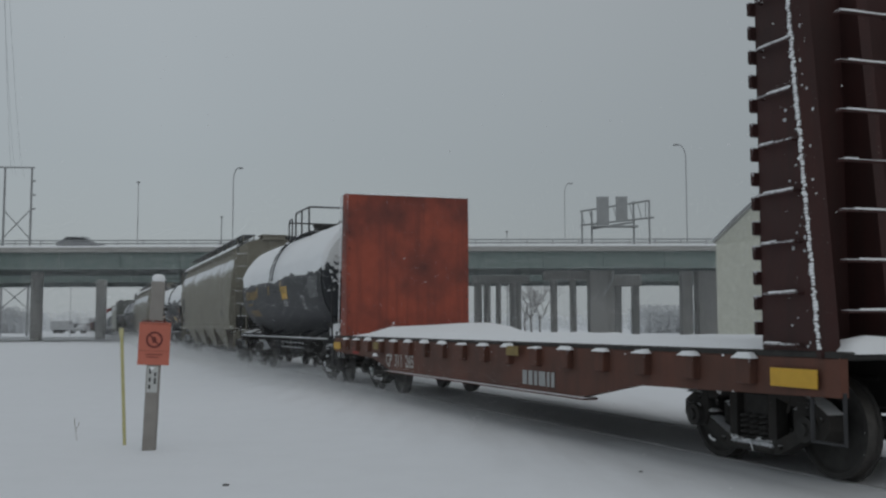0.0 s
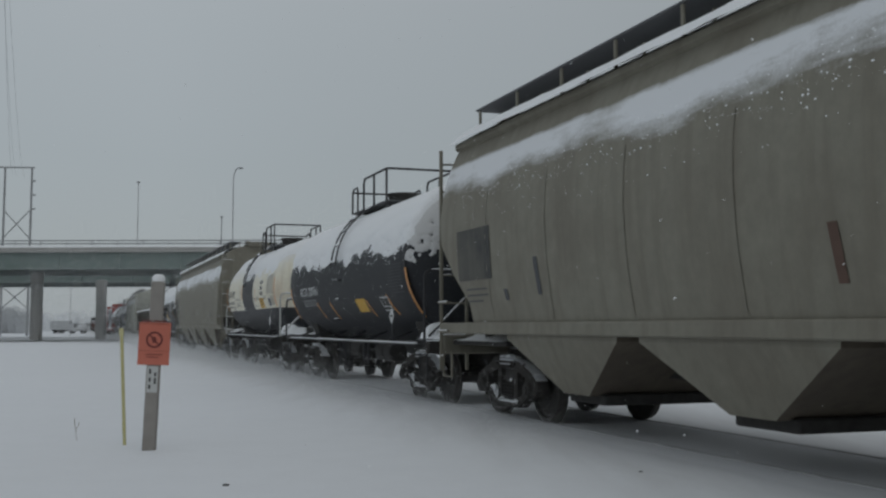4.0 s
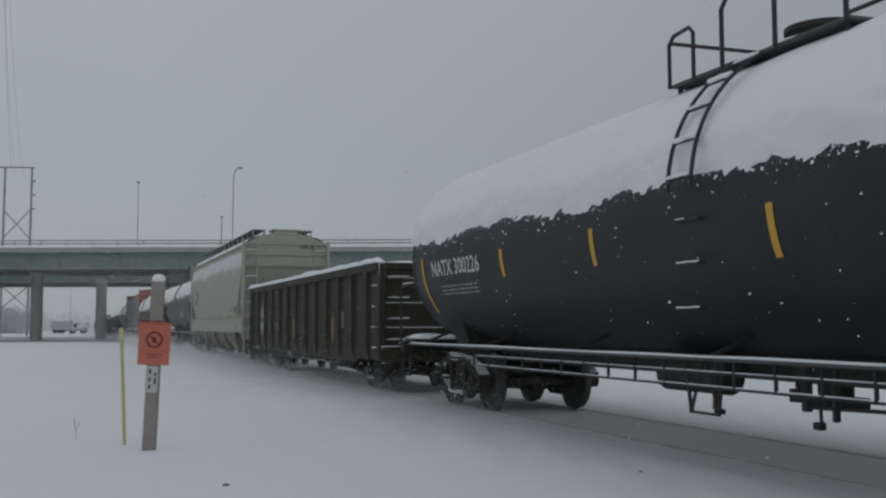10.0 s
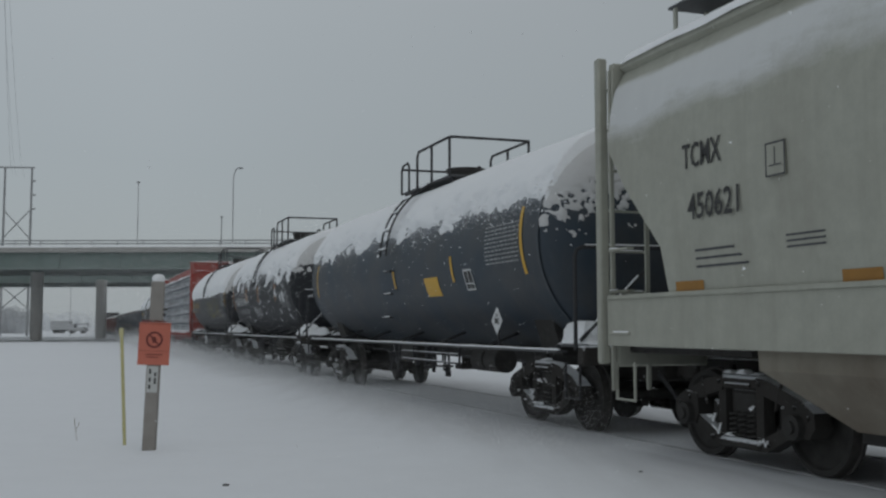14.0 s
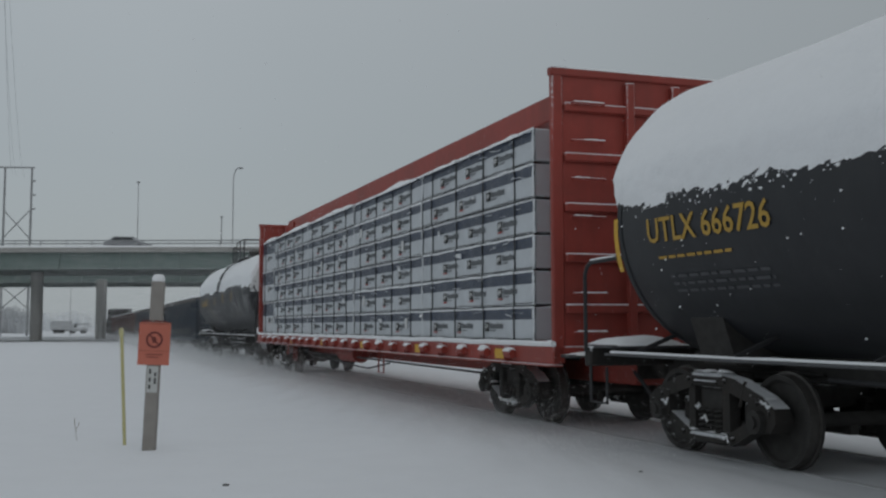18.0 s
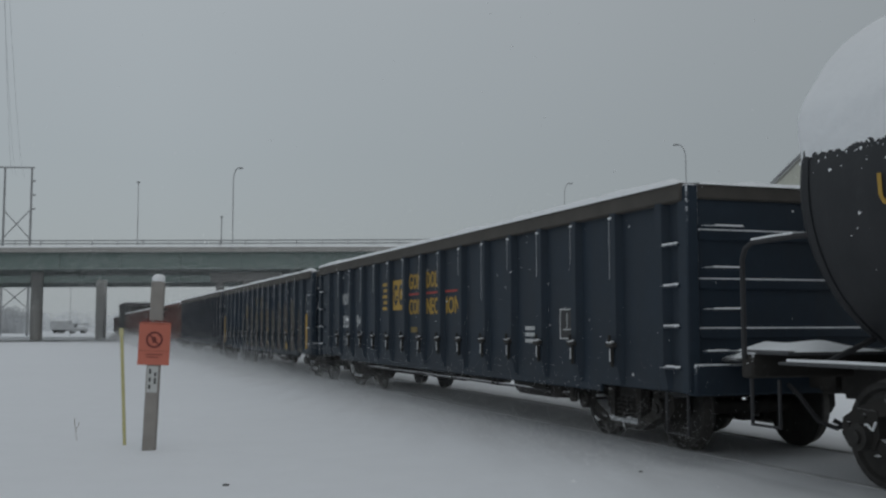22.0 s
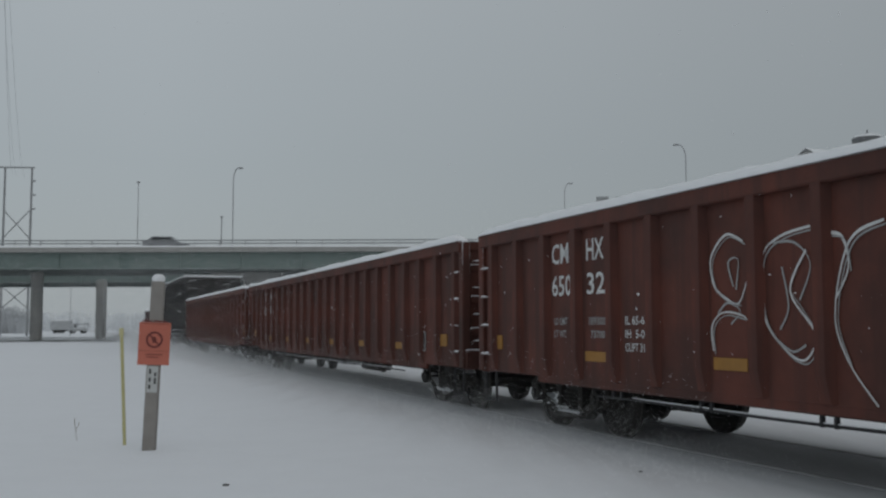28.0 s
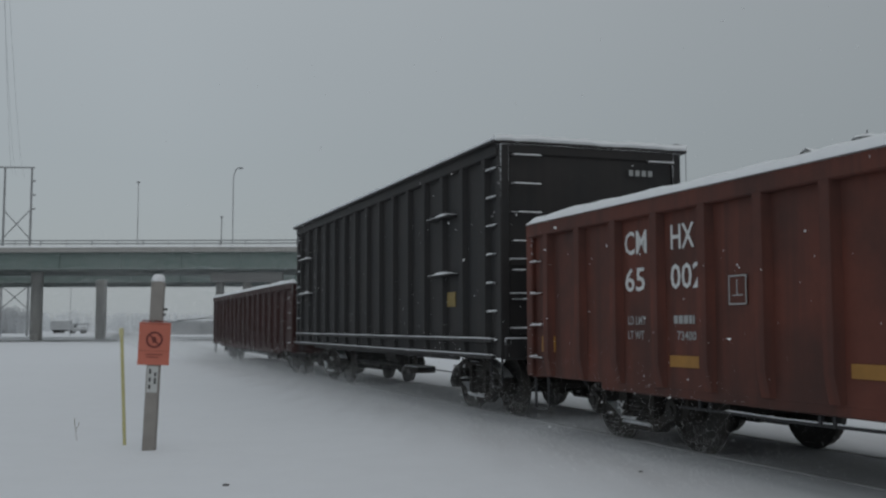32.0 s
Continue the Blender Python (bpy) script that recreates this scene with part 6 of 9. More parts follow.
# cream tank
fit_text(T5, "GATX 10971", -4.90, -3.10, 2.45, 0.25, INK, True, label="black reporting mark")
fit_text(T5, "LD LMT 204200 LB 92650 KG", -4.85, -3.15, 2.22, 0.095, INK, True)
fit_text(T5, "LT WT   58800 LB 26650 KG", -4.85, -3.15, 2.06, 0.095, INK, True)
fit_text(T5, "CONSULT OWNER", -2.75, -1.9, 2.32, 0.08, INK, True)
tank_bars(T5, -2.75, 2.26, 1.0, 0.03, 4, OLDPAINT, 9)
slant(T5, -5.10, 1.98, 0.09, 0.9, 0.0, ORANGE)
slant(T5, -1.42, 2.3, 0.10, 0.55, 0.0, ORANGE)
slant(T5, 5.0, 1.98, 0.12, 0.9, -0.02, ORANGE)
for k, z in enumerate((2.38, 2.56, 2.74)):
    tank_bars(T5, 2.5, z + 0.13, 0.46 - 0.04 * (k % 2), 0.18, 1, INK, 40 + k)
tank_patch(T5, "notice_sheet", 2.25, 1.98, 0.78, 0.34, YELLOW, "yellow notice sheet")
frame_sheet(T5, 3.86, 2.02, 0.46, 0.28)
tank_notes(T5, 4.35, 2.03, 0.5, 0.3, INK, 10)
tank_notes(T5, 3.1, 2.22, 0.62, 0.14, OLDPAINT, 11)
tank_bars(T5, 2.32, 2.28, 0.64, 0.05, 3, RUST, 44)
tank_notes(T5, 1.15, 2.22, 1.0, 0.12, OLDPAINT, 12)
tank_bars(T5, 1.25, 2.08, 0.6, 0.05, 1, OLDPAINT, 45)
tank_notes(T5, 3.75, 2.36, 1.1, 0.62, OLDPAINT, 13)
slant(T5, 1.5, 2.2, 0.05, 0.45, 0.0, ORANGE)
placard(T5, 4.6, 1.55, 0.16, "1824")
def head_point(y, z, half, lift=0.012):
    """A point on the leading head of a tank."""
    r2 = (y * y + (z - TANK_Z) ** 2) / TANK_R ** 2
    return (half - 0.42 - 0.62 + 0.62 * math.sqrt(max(0.0, 1 - r2)) + lift, y, z)


ps, fs = text_points("GATX 10971", 0.14)
k = 0.95 / max(p[0] for p in ps)
part("head_lettering", Mesh().add([head_point(-0.30 + px * k, 3.24 + pz, H5, 0.02) for px, pz in ps], fs), INK, T5, smooth=0)
for z, w in ((3.12, 0.9), (2.98, 1.1), (2.84, 0.6)):
    for i in range(5):
        part("small_lettering", Mesh().grid(lambda a, b: head_point(-0.2 + w * (i + 0.8 * a) / 5, z + 0.06 * b, H5), 2, 1), GREYMARK, T5, smooth=0)
fit_text(T5, "LDN 1-2000", -3.75, -3.2, 1.98, 0.075, INK, True)
# long black tank
fit_text(T7, "NATX 300226", -8.05, -5.85, 2.23, 0.25, WHITE, True, label="white reporting mark")
tank_notes(T7, -7.75, 1.86, 1.7, 0.2, GREYMARK, 14)
slant(T7, -8.55, 1.62, 0.09, 1.0, 0.0, YELLOW)
slant(T7, 8.55, 1.62, 0.10, 1.0, -0.12, YELLOW)
tank_patch(T7, "pale_panel", 6.95, 2.25, 0.95, 0.6, GREYMARK, "pale panel of fine print")
tank_patch(T7, "notice_sheet", 3.9, 1.80, 0.62, 0.34, YELLOW)
for x, z, h in ((4.85, 2.07, 0.45), (1.2, 1.99, 0.5), (-2.2, 2.1, 0.45), (-5.0, 2.1, 0.4)):
    tank_patch(T7, "reflector", x, z, 0.10, h, YELLOW)
tank_bars(T7, 5.4, 1.95, 0.5, 0.05, 3, GREYMARK, 15)
placard(T7, 7.9, 1.7, 0.18)
# blue-black tank
tank_patch(T10, "notice_sheet", 2.0, 1.90, 0.72, 0.34, YELLOW, "yellow notice sheet")
frame_sheet(T10, 4.0, 1.95, 0.36, 0.34)
tank_notes(T10, 5.0, 2.25, 1.25, 0.6, GREYMARK, 16)
for x, lean, h in ((3.45, 0.0, 0.42), (6.35, -0.1, 0.95), (0.2, 0.0, 0.34), (-6.4, 0.1, 0.8)):
    slant(T10, x, 2.1, 0.09, h, lean, YELLOW)
placard(T10, 5.55, 1.46, 0.2, "3082")
# patchy black tank
fit_text(T11, "DBCX 20034", -4.43, -2.45, 2.15, 0.25, WHITE, True, label="white reporting mark")
tank_notes(T11, -4.17, 1.78, 1.6, 0.2, GREYMARK, 17)
slant(T11, -2.45, 2.26, 0.10, 0.45, 0.0, ORANGE)
slant(T11, -0.02, 2.18, 0.10, 0.5, -0.04, ORANGE)
slant(T11, 3.0, 2.18, 0.10, 0.5, 0.0, ORANGE)
slant(T11, -5.40, 1.9, 0.07, 0.95, -0.06, ORANGE)
tank_notes(T11, -1.22, 1.68, 1.1, 0.3, WHITE, 18)
frame_sheet(T11, -2.28, 2.19, 0.30, 0.26)
tank_notes(T11, 3.8, 1.9, 1.2, 0.5, GREYMARK, 19)
# smooth snow-capped tank
fit_text(T12, "UTLX 666726", -5.0, -2.9, 2.27, 0.25, GOLD, True, label="faded yellow reporting mark")
tank_bars(T12, -4.85, 2.12, 1.3, 0.05, 1, GOLD, 20)
tank_bars(T12, -4.75, 1.92, 1.7, 0.05, 3, OLDPAINT, 21)
for line in ([(0.11, 2.19), (0.2, 1.98), (0.36, 1.78)],
             [(0.9, 2.44), (0.47, 2.37), (0.43, 2.11), (0.81, 1.89), (1.32, 1.82), (1.73, 1.86)],
             [(0.74, 2.03), (0.81, 2.46), (1.13, 2.39), (1.04, 2.2), (1.2, 2.07), (1.44, 1.93)],
             [(1.46, 2.36), (1.2, 2.27), (1.56, 2.17), (1.32, 2.0), (1.73, 1.83), (1.44, 1.78)],
             [(2.01, 2.35), (1.73, 2.28), (1.73, 1.99), (2.15, 1.93), (2.24, 2.3), (2.2, 2.59)],
             [(2.84, 2.63), (2.68, 2.43), (2.88, 2.47), (3.0, 2.13), (2.87, 1.97)],
             [(2.74, 2.19), (3.18, 2.3)],
             [(3.09, 2.21), (3.0, 1.97), (3.2, 2.04), (3.31, 2.21), (3.37, 1.95), (3.48, 2.25), (3.56, 1.97), (3.68, 1.93), (3.62, 2.29), (3.46, 2.47)],
             [(3.79, 2.58), (3.79, 2.38), (3.76, 2.15)],
             [(3.09, 2.13), (3.2, 1.96), (3.34, 1.76)],
             [(3.73, 1.83), (3.79, 1.87), (3.83, 1.8), (3.89, 1.85), (3.95, 1.77)]):
    stroke(T12, line, 0.018, OLIVE_GOLD, tank=True)
stroke(T12, [(3.09, 2.13), (3.2, 1.96), (3.34, 1.76)], 0.035, GOLD, tank=True)
frame_sheet(T12, 4.05, 1.78, 0.48, 0.30)
tank_notes(T12, 4.68, 2.18, 1.1, 0.5, GREYMARK, 22)
slant(T12, 6.0, 2.2, 0.10, 0.6, 0.0, YELLOW)
slant(T12, -5.75, 2.0, 0.09, 0.6, 0.06, YELLOW)
# sprayed black tank
fit_text(T14, "UTLX 668604", -6.6, -4.5, 2.30, 0.25, GOLD, True, label="faded yellow reporting mark")
tank_bars(T14, -6.5, 2.1, 1.2, 0.05, 3, OLDPAINT, 23)
stroke(T14, [(-4.36, 2.19), (-4.07, 2.07), (-3.93, 2.22), (-3.77, 2.03), (-3.58, 2.02), (-3.25, 1.62), (-3.5, 1.99), (-3.58, 2.24), (-3.25, 2.03), (-2.98, 1.66), (-3.42, 2.01), (-3.12, 1.82), (-3.07, 2.15), (-3.1, 1.79)], 0.022, OLIVE_SPRAY, tank=True)
stroke(T14, [(-3.1, 1.79), (-2.79, 2.11), (-2.84, 1.86), (-2.63, 1.57), (-2.24, 1.45), (-1.84, 1.47), (-1.77, 1.56), (-1.92, 1.87), (-2.29, 2.15), (-2.45, 2.01), (-2.37, 1.81), (-2.12, 1.66), (-2.0, 1.71), (-2.06, 1.9), (-2.24, 2.06), (-2.33, 1.96), (-2.2, 1.78), (-2.14, 1.82), (-2.22, 1.95)], 0.024, PALE_SPRAY, tank=True)
stroke(T14, [(-4.3, 2.06), (-4.27, 1.94), (-3.99, 1.71), (-3.66, 1.62), (-3.99, 2.04), (-4.21, 2.05)], 0.022, PALE_SPRAY, tank=True)
for x, z in ((-1.2, 2.16), (-0.95, 1.55)):
    tank_patch(T14, "grab_iron", x, z, 0.42, 0.025, WHITE, lift=0.02)
rnd = random.Random(141)
for k in range(15):                 # spiky crossing strokes that spell nothing
    x, z = 2.4 + 0.185 * k, 2.0 + 0.08 * math.sin(k * 1.9)
    line = [(x + rnd.uniform(-0.16, 0.16), z + rnd.uniform(-0.22, 0.45)) for i in range(3)]
    line.sort(key=lambda p: p[1] * (1 if k % 2 else -1))
    stroke(T14, line + [(x + rnd.uniform(0.0, 0.22), z + rnd.uniform(-0.2, 0.2))], rnd.uniform(0.009, 0.02), GREYMARK if k % 3 else OLIVE_SPRAY, tank=True)
for x, z, h in ((0.58, 2.35, 0.38), (3.0, 2.36, 0.38), (-1.9, 2.3, 0.3), (-4.3, 2.3, 0.3)):
    tank_patch(T14, "reflector", x, z, 0.09, h, YELLOW)
tank_notes(T14, 5.9, 2.0, 1.2, 0.5, GREYMARK, 24)

# hoppers
YH = -1.60


def hopper_sheet(ob, name, x, z, w, h, mat, lean=0.0):
    """A sheet on the swelling side of a hopper, a little proud of it."""
    def side(zz):
        pts = ((1.46, 1.42), (1.52, 1.75), (1.58, 2.2), (1.61, 2.7), (1.60, 3.1), (1.55, 3.5)) if ob is not H9 else ((1.53, 1.70), (1.57, 2.2), (1.60, 2.9), (1.60, 3.4), (1.56, 3.8))
        zz = max(pts[0][1], min(pts[-1][1], zz))
        for (ya, za), (yb, zb) in zip(pts, pts[1:]):
            if za <= zz <= zb:
                return ya + (yb - ya) * (zz - za) / (zb - za)
    part(name, Mesh().grid(lambda a, b: (x + w * a + lean * b, -side(z + h * b) - 0.008, z + h * b), 1, 8), mat, ob, smooth=0)


for ob, seed in ((H3, 1), (H6, 2)):
    rnd = random.Random(seed)
    hopper_sheet(ob, "painted_over_panel", -8.78, 2.08, 1.35, 0.78, MOTTLED)
    hopper_sheet(ob, "stencil_panel", 6.45, 1.79, 0.34, 0.24, OLDPAINT)
    hopper_sheet(ob, "pale_tag", 5.7, 1.78, 0.14, 0.08, WHITE)
    for x, z, h, mm in ((-0.15, 1.72, 0.5, RUST), (-5.9, 1.8, 0.5, OLDPAINT), (-7.0, 1.75, 0.16, OLDPAINT)):
        hopper_sheet(ob, "streak", x, z, 0.12, h, mm, -0.05)
    for i in range(8):
        hopper_sheet(ob, "weld_seam", -7.6 + 2.05 * i, 1.5, 0.025, 1.9, BEIGE)
    m = Mesh()
    for k in range(3):
        hopper_sheet(ob, "small_lettering", -8.5, 1.75 + 0.09 * k, rnd.uniform(0.6, 0.9), 0.022, OLDPAINT)
fit_text(H9, "TCMX", -6.64, -5.98, 2.94, 0.24, INK, y=-1.612, label="black reporting mark")
fit_text(H9, "450621", -6.57, -5.72, 2.43, 0.25, INK, y=-1.606)
frame_sheet(H9, -5.30, 2.68, 0.27, 0.30, False, -1.612, OLDPAINT, GREY_BEIGE)
for k in range(3):
    hopper_sheet(H9, "small_lettering", -6.5, 1.95 + 0.08 * k, 0.85 - 0.1 * k, 0.022, OLDPAINT)
    hopper_sheet(H9, "small_lettering", 5.5, 1.94 + 0.06 * k, 0.6, 0.02, OLDPAINT)
    hopper_sheet(H9, "small_lettering", -5.1, 2.05 + 0.05 * k, 0.5, 0.018, OLDPAINT)
    plate(H9, "small_lettering", 6.5, 1.24 + 0.07 * k, 0.42, 0.02, -1.56, OLDPAINT)
hopper_sheet(H9, "consolidated_stencil", 6.38, 1.86, 0.5, 0.28, INK)
for x, z, w, h in ((6.42, 1.89, 0.2, 0.022), (6.42, 2.06, 0.2, 0.022), (6.66, 1.89, 0.19, 0.022), (6.66, 1.98, 0.19, 0.022), (6.66, 2.07, 0.12, 0.022), (6.42, 1.97, 0.14, 0.022)):
    part("stencil_line", Mesh().box(x, x + w, -1.572 - 0.5 * (z - 1.86) * 0.1, -1.55, z, z + h, 0.001), WHITE, H9)
for x, w in ((-6.9, 0.5), (-4.45, 0.45), (4.62, 0.44), (1.98, 0.5), (0.05, 0.22), (-2.0, 0.45), (7.2, 0.4)):
    hopper_sheet(H9, "reflector", x, 1.73, w, 0.10, DULL_ORANGE)

half9 = max(c.matrix_basis.translation.x for c in H9.children if c.name.startswith("truck")) + 1.85
ps, fs = text_points("TCMX 450621", 0.13)
k = 0.75 / (max(p[0] for p in ps) - min(p[0] for p in ps))
part("end_lettering", Mesh().add([(half9 - 0.135, 0.35 + px * k, 4.16 + pz) for px, pz in ps], fs), INK, H9, smooth=0)

# gondolas
plate(G8, "pale_patch", -6.12, 1.15, 1.15, 0.92, -1.455, WORN_GREY, "worn grey lettering patch")
for z in (1.155, 2.05):
    plate(G8, "patch_edge", -6.12, z, 1.15, 0.02, -1.459, GREYMARK)
fit_text(G8, "AEX", -5.95, -5.30, 1.69, 0.24, WHITE, y=-1.466)
fit_text(G8, "9878", -5.95, -5.24, 1.26, 0.24, WHITE, y=-1.466)
fit_text(G8, "LD LMT", -4.58, -4.18, 1.42, 0.085, WHITE)
fit_text(G8, "LT WT", -4.56, -4.22, 1.28, 0.085, WHITE)
fit_text(G8, "195900", -3.43, -3.02, 1.38, 0.085, WHITE)
fit_text(G8, "67100", -3.35, -3.04, 1.26, 0.085, WHITE)
for x in (-4.15, -0.7, 3.9, 6.9):
    plate(G8, "reflector", x, 1.08, 0.09, 0.5, -1.457, GOLD)
for line in ([(-0.35, 2.12), (-0.12, 2.1), (0.02, 1.85), (0.06, 1.5), (0.0, 1.2)], [(0.1, 1.0), (0.42, 1.15), (0.52, 1.5), (0.4, 1.85)], [(-0.5, 1.6), (-0.42, 1.3), (-0.3, 1.1)],
             [(5.5, 2.2), (5.62, 1.9), (5.9, 1.95), (5.8, 1.6), (6.0, 1.45)], [(3.1, 1.9), (3.2, 1.5), (3.5, 1.35)], [(3.3, 2.05), (3.55, 1.8), (3.45, 1.55)]):
    stroke(G8, line, 0.012, GREYMARK, -1.46)
frame_sheet(G8, 4.62, 1.36, 0.42, 0.34, False)
LATCH = Mesh().box(-0.02, 0.02, -0.04, 0.0, 0.0, 0.24).box(-0.09, 0.09, -0.06, 0.0, 0.22, 0.28).rod((0, -0.05, 0.28), (0, -0.05, 0.36), 0.02).data("door_latch", STEEL)
LATCH_SNOW = heap(Mesh(), -0.06, 0.06, -0.065, 0.0, 0.28, 0.035, 1, 5, 4).box(-0.006, 0.006, -0.05, -0.038, 0.06, 0.2).data("latch_snow", SNOW)
for ob, half, start in ((G15, HG15, -0.18), (G16, HG16, 0.07)):
    for i in range(-9, 12):
        x = start + i
        if abs(x) > half - 1.2:
            continue
        part("door_latch", LATCH, STEEL, ob, "", pose(x, -1.535, 0.92))
        # white line drawn for light along the post's edge, a dab of snow above
        part("post_edge_light_and_snow", Mesh().rod((x - 0.066, -1.535, 2.05 + 0.4 * rough_noise(x, 1, 1, 3)), (x - 0.066, -1.535, 2.6), 0.003, 4).box(x - 0.09, x - 0.01, -1.545, -1.50, 2.6, 2.625, 0.008), SNOW, ob)
        part("latch_snow", LATCH_SNOW, SNOW, ob, "", pose(x, -1.536, 0.92))
fit_text(G15, "NOKL", -6.10, -5.46, 1.88, 0.24, WHITE)
fit_text(G15, "3201", -6.05, -5.30, 1.36, 0.26, WHITE)
fit_text(G15, "94", -4.86, -4.48, 1.36, 0.26, WHITE)
fit_text(G15, "LD LMT 21900", -6.02, -5.32, 1.08, 0.085, GREYMARK)
fit_text(G15, "LT WT  6680", -6.0, -5.34, 0.93, 0.085, GREYMARK)
for k in range(5):
    plate(G15, "emblem_bar", -2.80 + 0.07 * (k % 2), 1.70 + 0.118 * k, 0.50, 0.062, -1.457, GOLD)
plate(G15, "emblem_plate", -2.06, 1.69, 0.72, 0.57, -1.4585, GOLD, "worn yellow emblem plate")
for x in (-1.87, -1.54):
    part("emblem_loop", Mesh().rings([[(x + r * 0.14 * math.cos(a), -1.467, 1.98 + r * 0.20 * math.sin(a)) for a in [radians(35 + 290 * i / 20) for i in range(21)]] for r in (0.55, 1.0)], caps=False, closed=False), BLUE, G15, smooth=0)
plate(G15, "emblem_slot", -1.86, 1.90, 0.12, 0.06, -1.4635, BLUE)
for ob, shift, mm in ((G15, 0.0, GOLD), (G16, 0.25, RUBBED)):
    for word, xa, xb, z in (("GON", -1.07, -0.36, 2.06), ("DOLA", -0.07, 0.72, 2.06), ("CON", -1.07, -0.34, 1.60), ("NECT", -0.07, 0.74, 1.60), ("ION", 0.95, 1.62, 1.60)):
        bold_text(ob, word, xa + shift, xb + shift, z, 0.27, mm)
for x0, x1 in ((-1.62, -1.30), (-1.06, -0.30), (-0.06, 0.70), (0.94, 1.5)):
    plate(G15, "red_stripe", x0, 1.945, x1 - x0, 0.035, -1.4565, REDMARK)
bars(G15, -0.95, 1.37, 0.36, 0.10, 1, -1.457, FADED_YELLOW, seed=6)
frame_sheet(G15, 5.30, 1.22, 0.44, 0.38, False)
bars(G15, 4.2, 1.38, 0.3, 0.05, 3, -1.457, WHITE, seed=7)
fit_text(G16, "ICE", -5.69, -5.13, 1.85, 0.25, WHITE)
plate(G16, "blue_patch", -5.72, 1.30, 0.72, 0.46, -1.4525, FADED_BLUE, t=0.0015)
fit_text(G16, "LD LMT 21940", -5.72, -4.95, 1.10, 0.10, WHITE)
fit_text(G16, "LT WT   6660", -5.72, -4.95, 0.93, 0.10, WHITE)
for x, z, h in ((1.53, 0.84, 0.5), (4.57, 0.74, 0.55), (-7.75, 0.78, 1.0), (-4.3, 0.85, 0.5), (7.6, 0.8, 0.9)):
    plate(G16, "reflector", x, z, 0.12, h, -1.457 if abs(x) < 7 else -1.53, YELLOW)
def cover(a, b):
    x = -3.45 + 10.2 * a
    lo, hi = 0.69, 2.25 - 1.2 * max(0.0, abs(a - 0.5) - 0.44) / 0.06
    return (x, -1.4545, lo + (hi - lo) * b)
part("sprayed_cover", Mesh().grid(cover, 140, 4), SPRAYED, G16, "dull layers of old spray paint", smooth=0)
rnd = random.Random(16)
for i in range(20):
    x, z = -3.2 + 0.5 * i, rnd.uniform(0.95, 1.5)
    w, h = rnd.uniform(0.16, 0.36), rnd.uniform(0.2, 0.5)
    lean, kind = rnd.uniform(-0.12, 0.12), rnd.randrange(3)
    if kind == 0:
        pts = [(x - w, z + h), (x - w + lean, z), (x, z - 0.5 * h), (x + w, z), (x + w + lean, z + h * 0.8)]
    elif kind == 1:
        pts = [(x + w, z + h), (x - 0.4 * w, z + h * 1.05), (x - w, z + 0.3 * h), (x + 0.2 * w, z), (x + w, z - 0.4 * h), (x - w, z - 0.6 * h)]
    else:
        pts = [(x - w, z), (x, z + 0.7 * h), (x + w, z + 0.2 * h), (x + lean, z - 0.6 * h), (x - 0.8 * w, z - 0.2 * h)]
    stroke(G16, pts, rnd.uniform(0.008, 0.018), rnd.choice((HAZEGREY, RUST, DUSTY_RIM, OLDPAINT, RUST)), -1.460 - 0.0002 * i)
for k in range(-20, 20):
    x = -5.93 + k
    if -3.4 < x < 6.7:
        plate(G16, "sprayed_post_cover", x - 0.06, 0.95, 0.12, 0.86 + 0.1 * math.sin(k * 2.0), -1.5365, SPRAYED, t=0.002)
for line in ([(-3.62, 1.2), (-3.45, 1.5), (-3.40, 1.75)], [(-3.38, 1.0), (-3.36, 1.3), (-3.42, 1.7)], [(0.55, 1.88), (0.75, 1.96), (0.95, 1.9)], [(1.1, 1.95), (1.5, 1.98), (1.75, 1.97)], [(2.2, 1.0), (2.6, 1.35), (2.9, 1.3)]):
    stroke(G16, line, 0.016, HAZEGREY, -1.4705)
stroke(G16, [(6.62, 1.98), (6.95, 2.06), (7.30, 2.10), (7.24, 1.86), (7.0, 1.66)], 0.02, PALE_SPRAY)
stroke(G16, [(5.6, 1.62), (6.05, 1.63), (5.85, 1.42), (6.3, 1.28)], 0.02, PALE_SPRAY)
for k in range(4):
    plate(G16, "emblem_bar", -2.75 + 0.05 * k, 1.72 + 0.12 * k, 0.42, 0.06, -1.467, FADED_YELLOW)
fit_text(G17, "CE", -0.6, 0.1, 1.42, 0.5, GREYMARK)
bars(G17, -6.6, 2.1, 0.5, 0.14, 2, -1.457, GREYMARK, seed=9)
bars(G17, -6.6, 1.7, 0.5, 0.1, 2, -1.457, GREYMARK, seed=10)
frame_sheet(G17, 5.5, 1.2, 0.45, 0.34, False)
bars(G17, 6.5, 1.1, 0.6, 0.05, 2, -1.457, GREYMARK, seed=11)
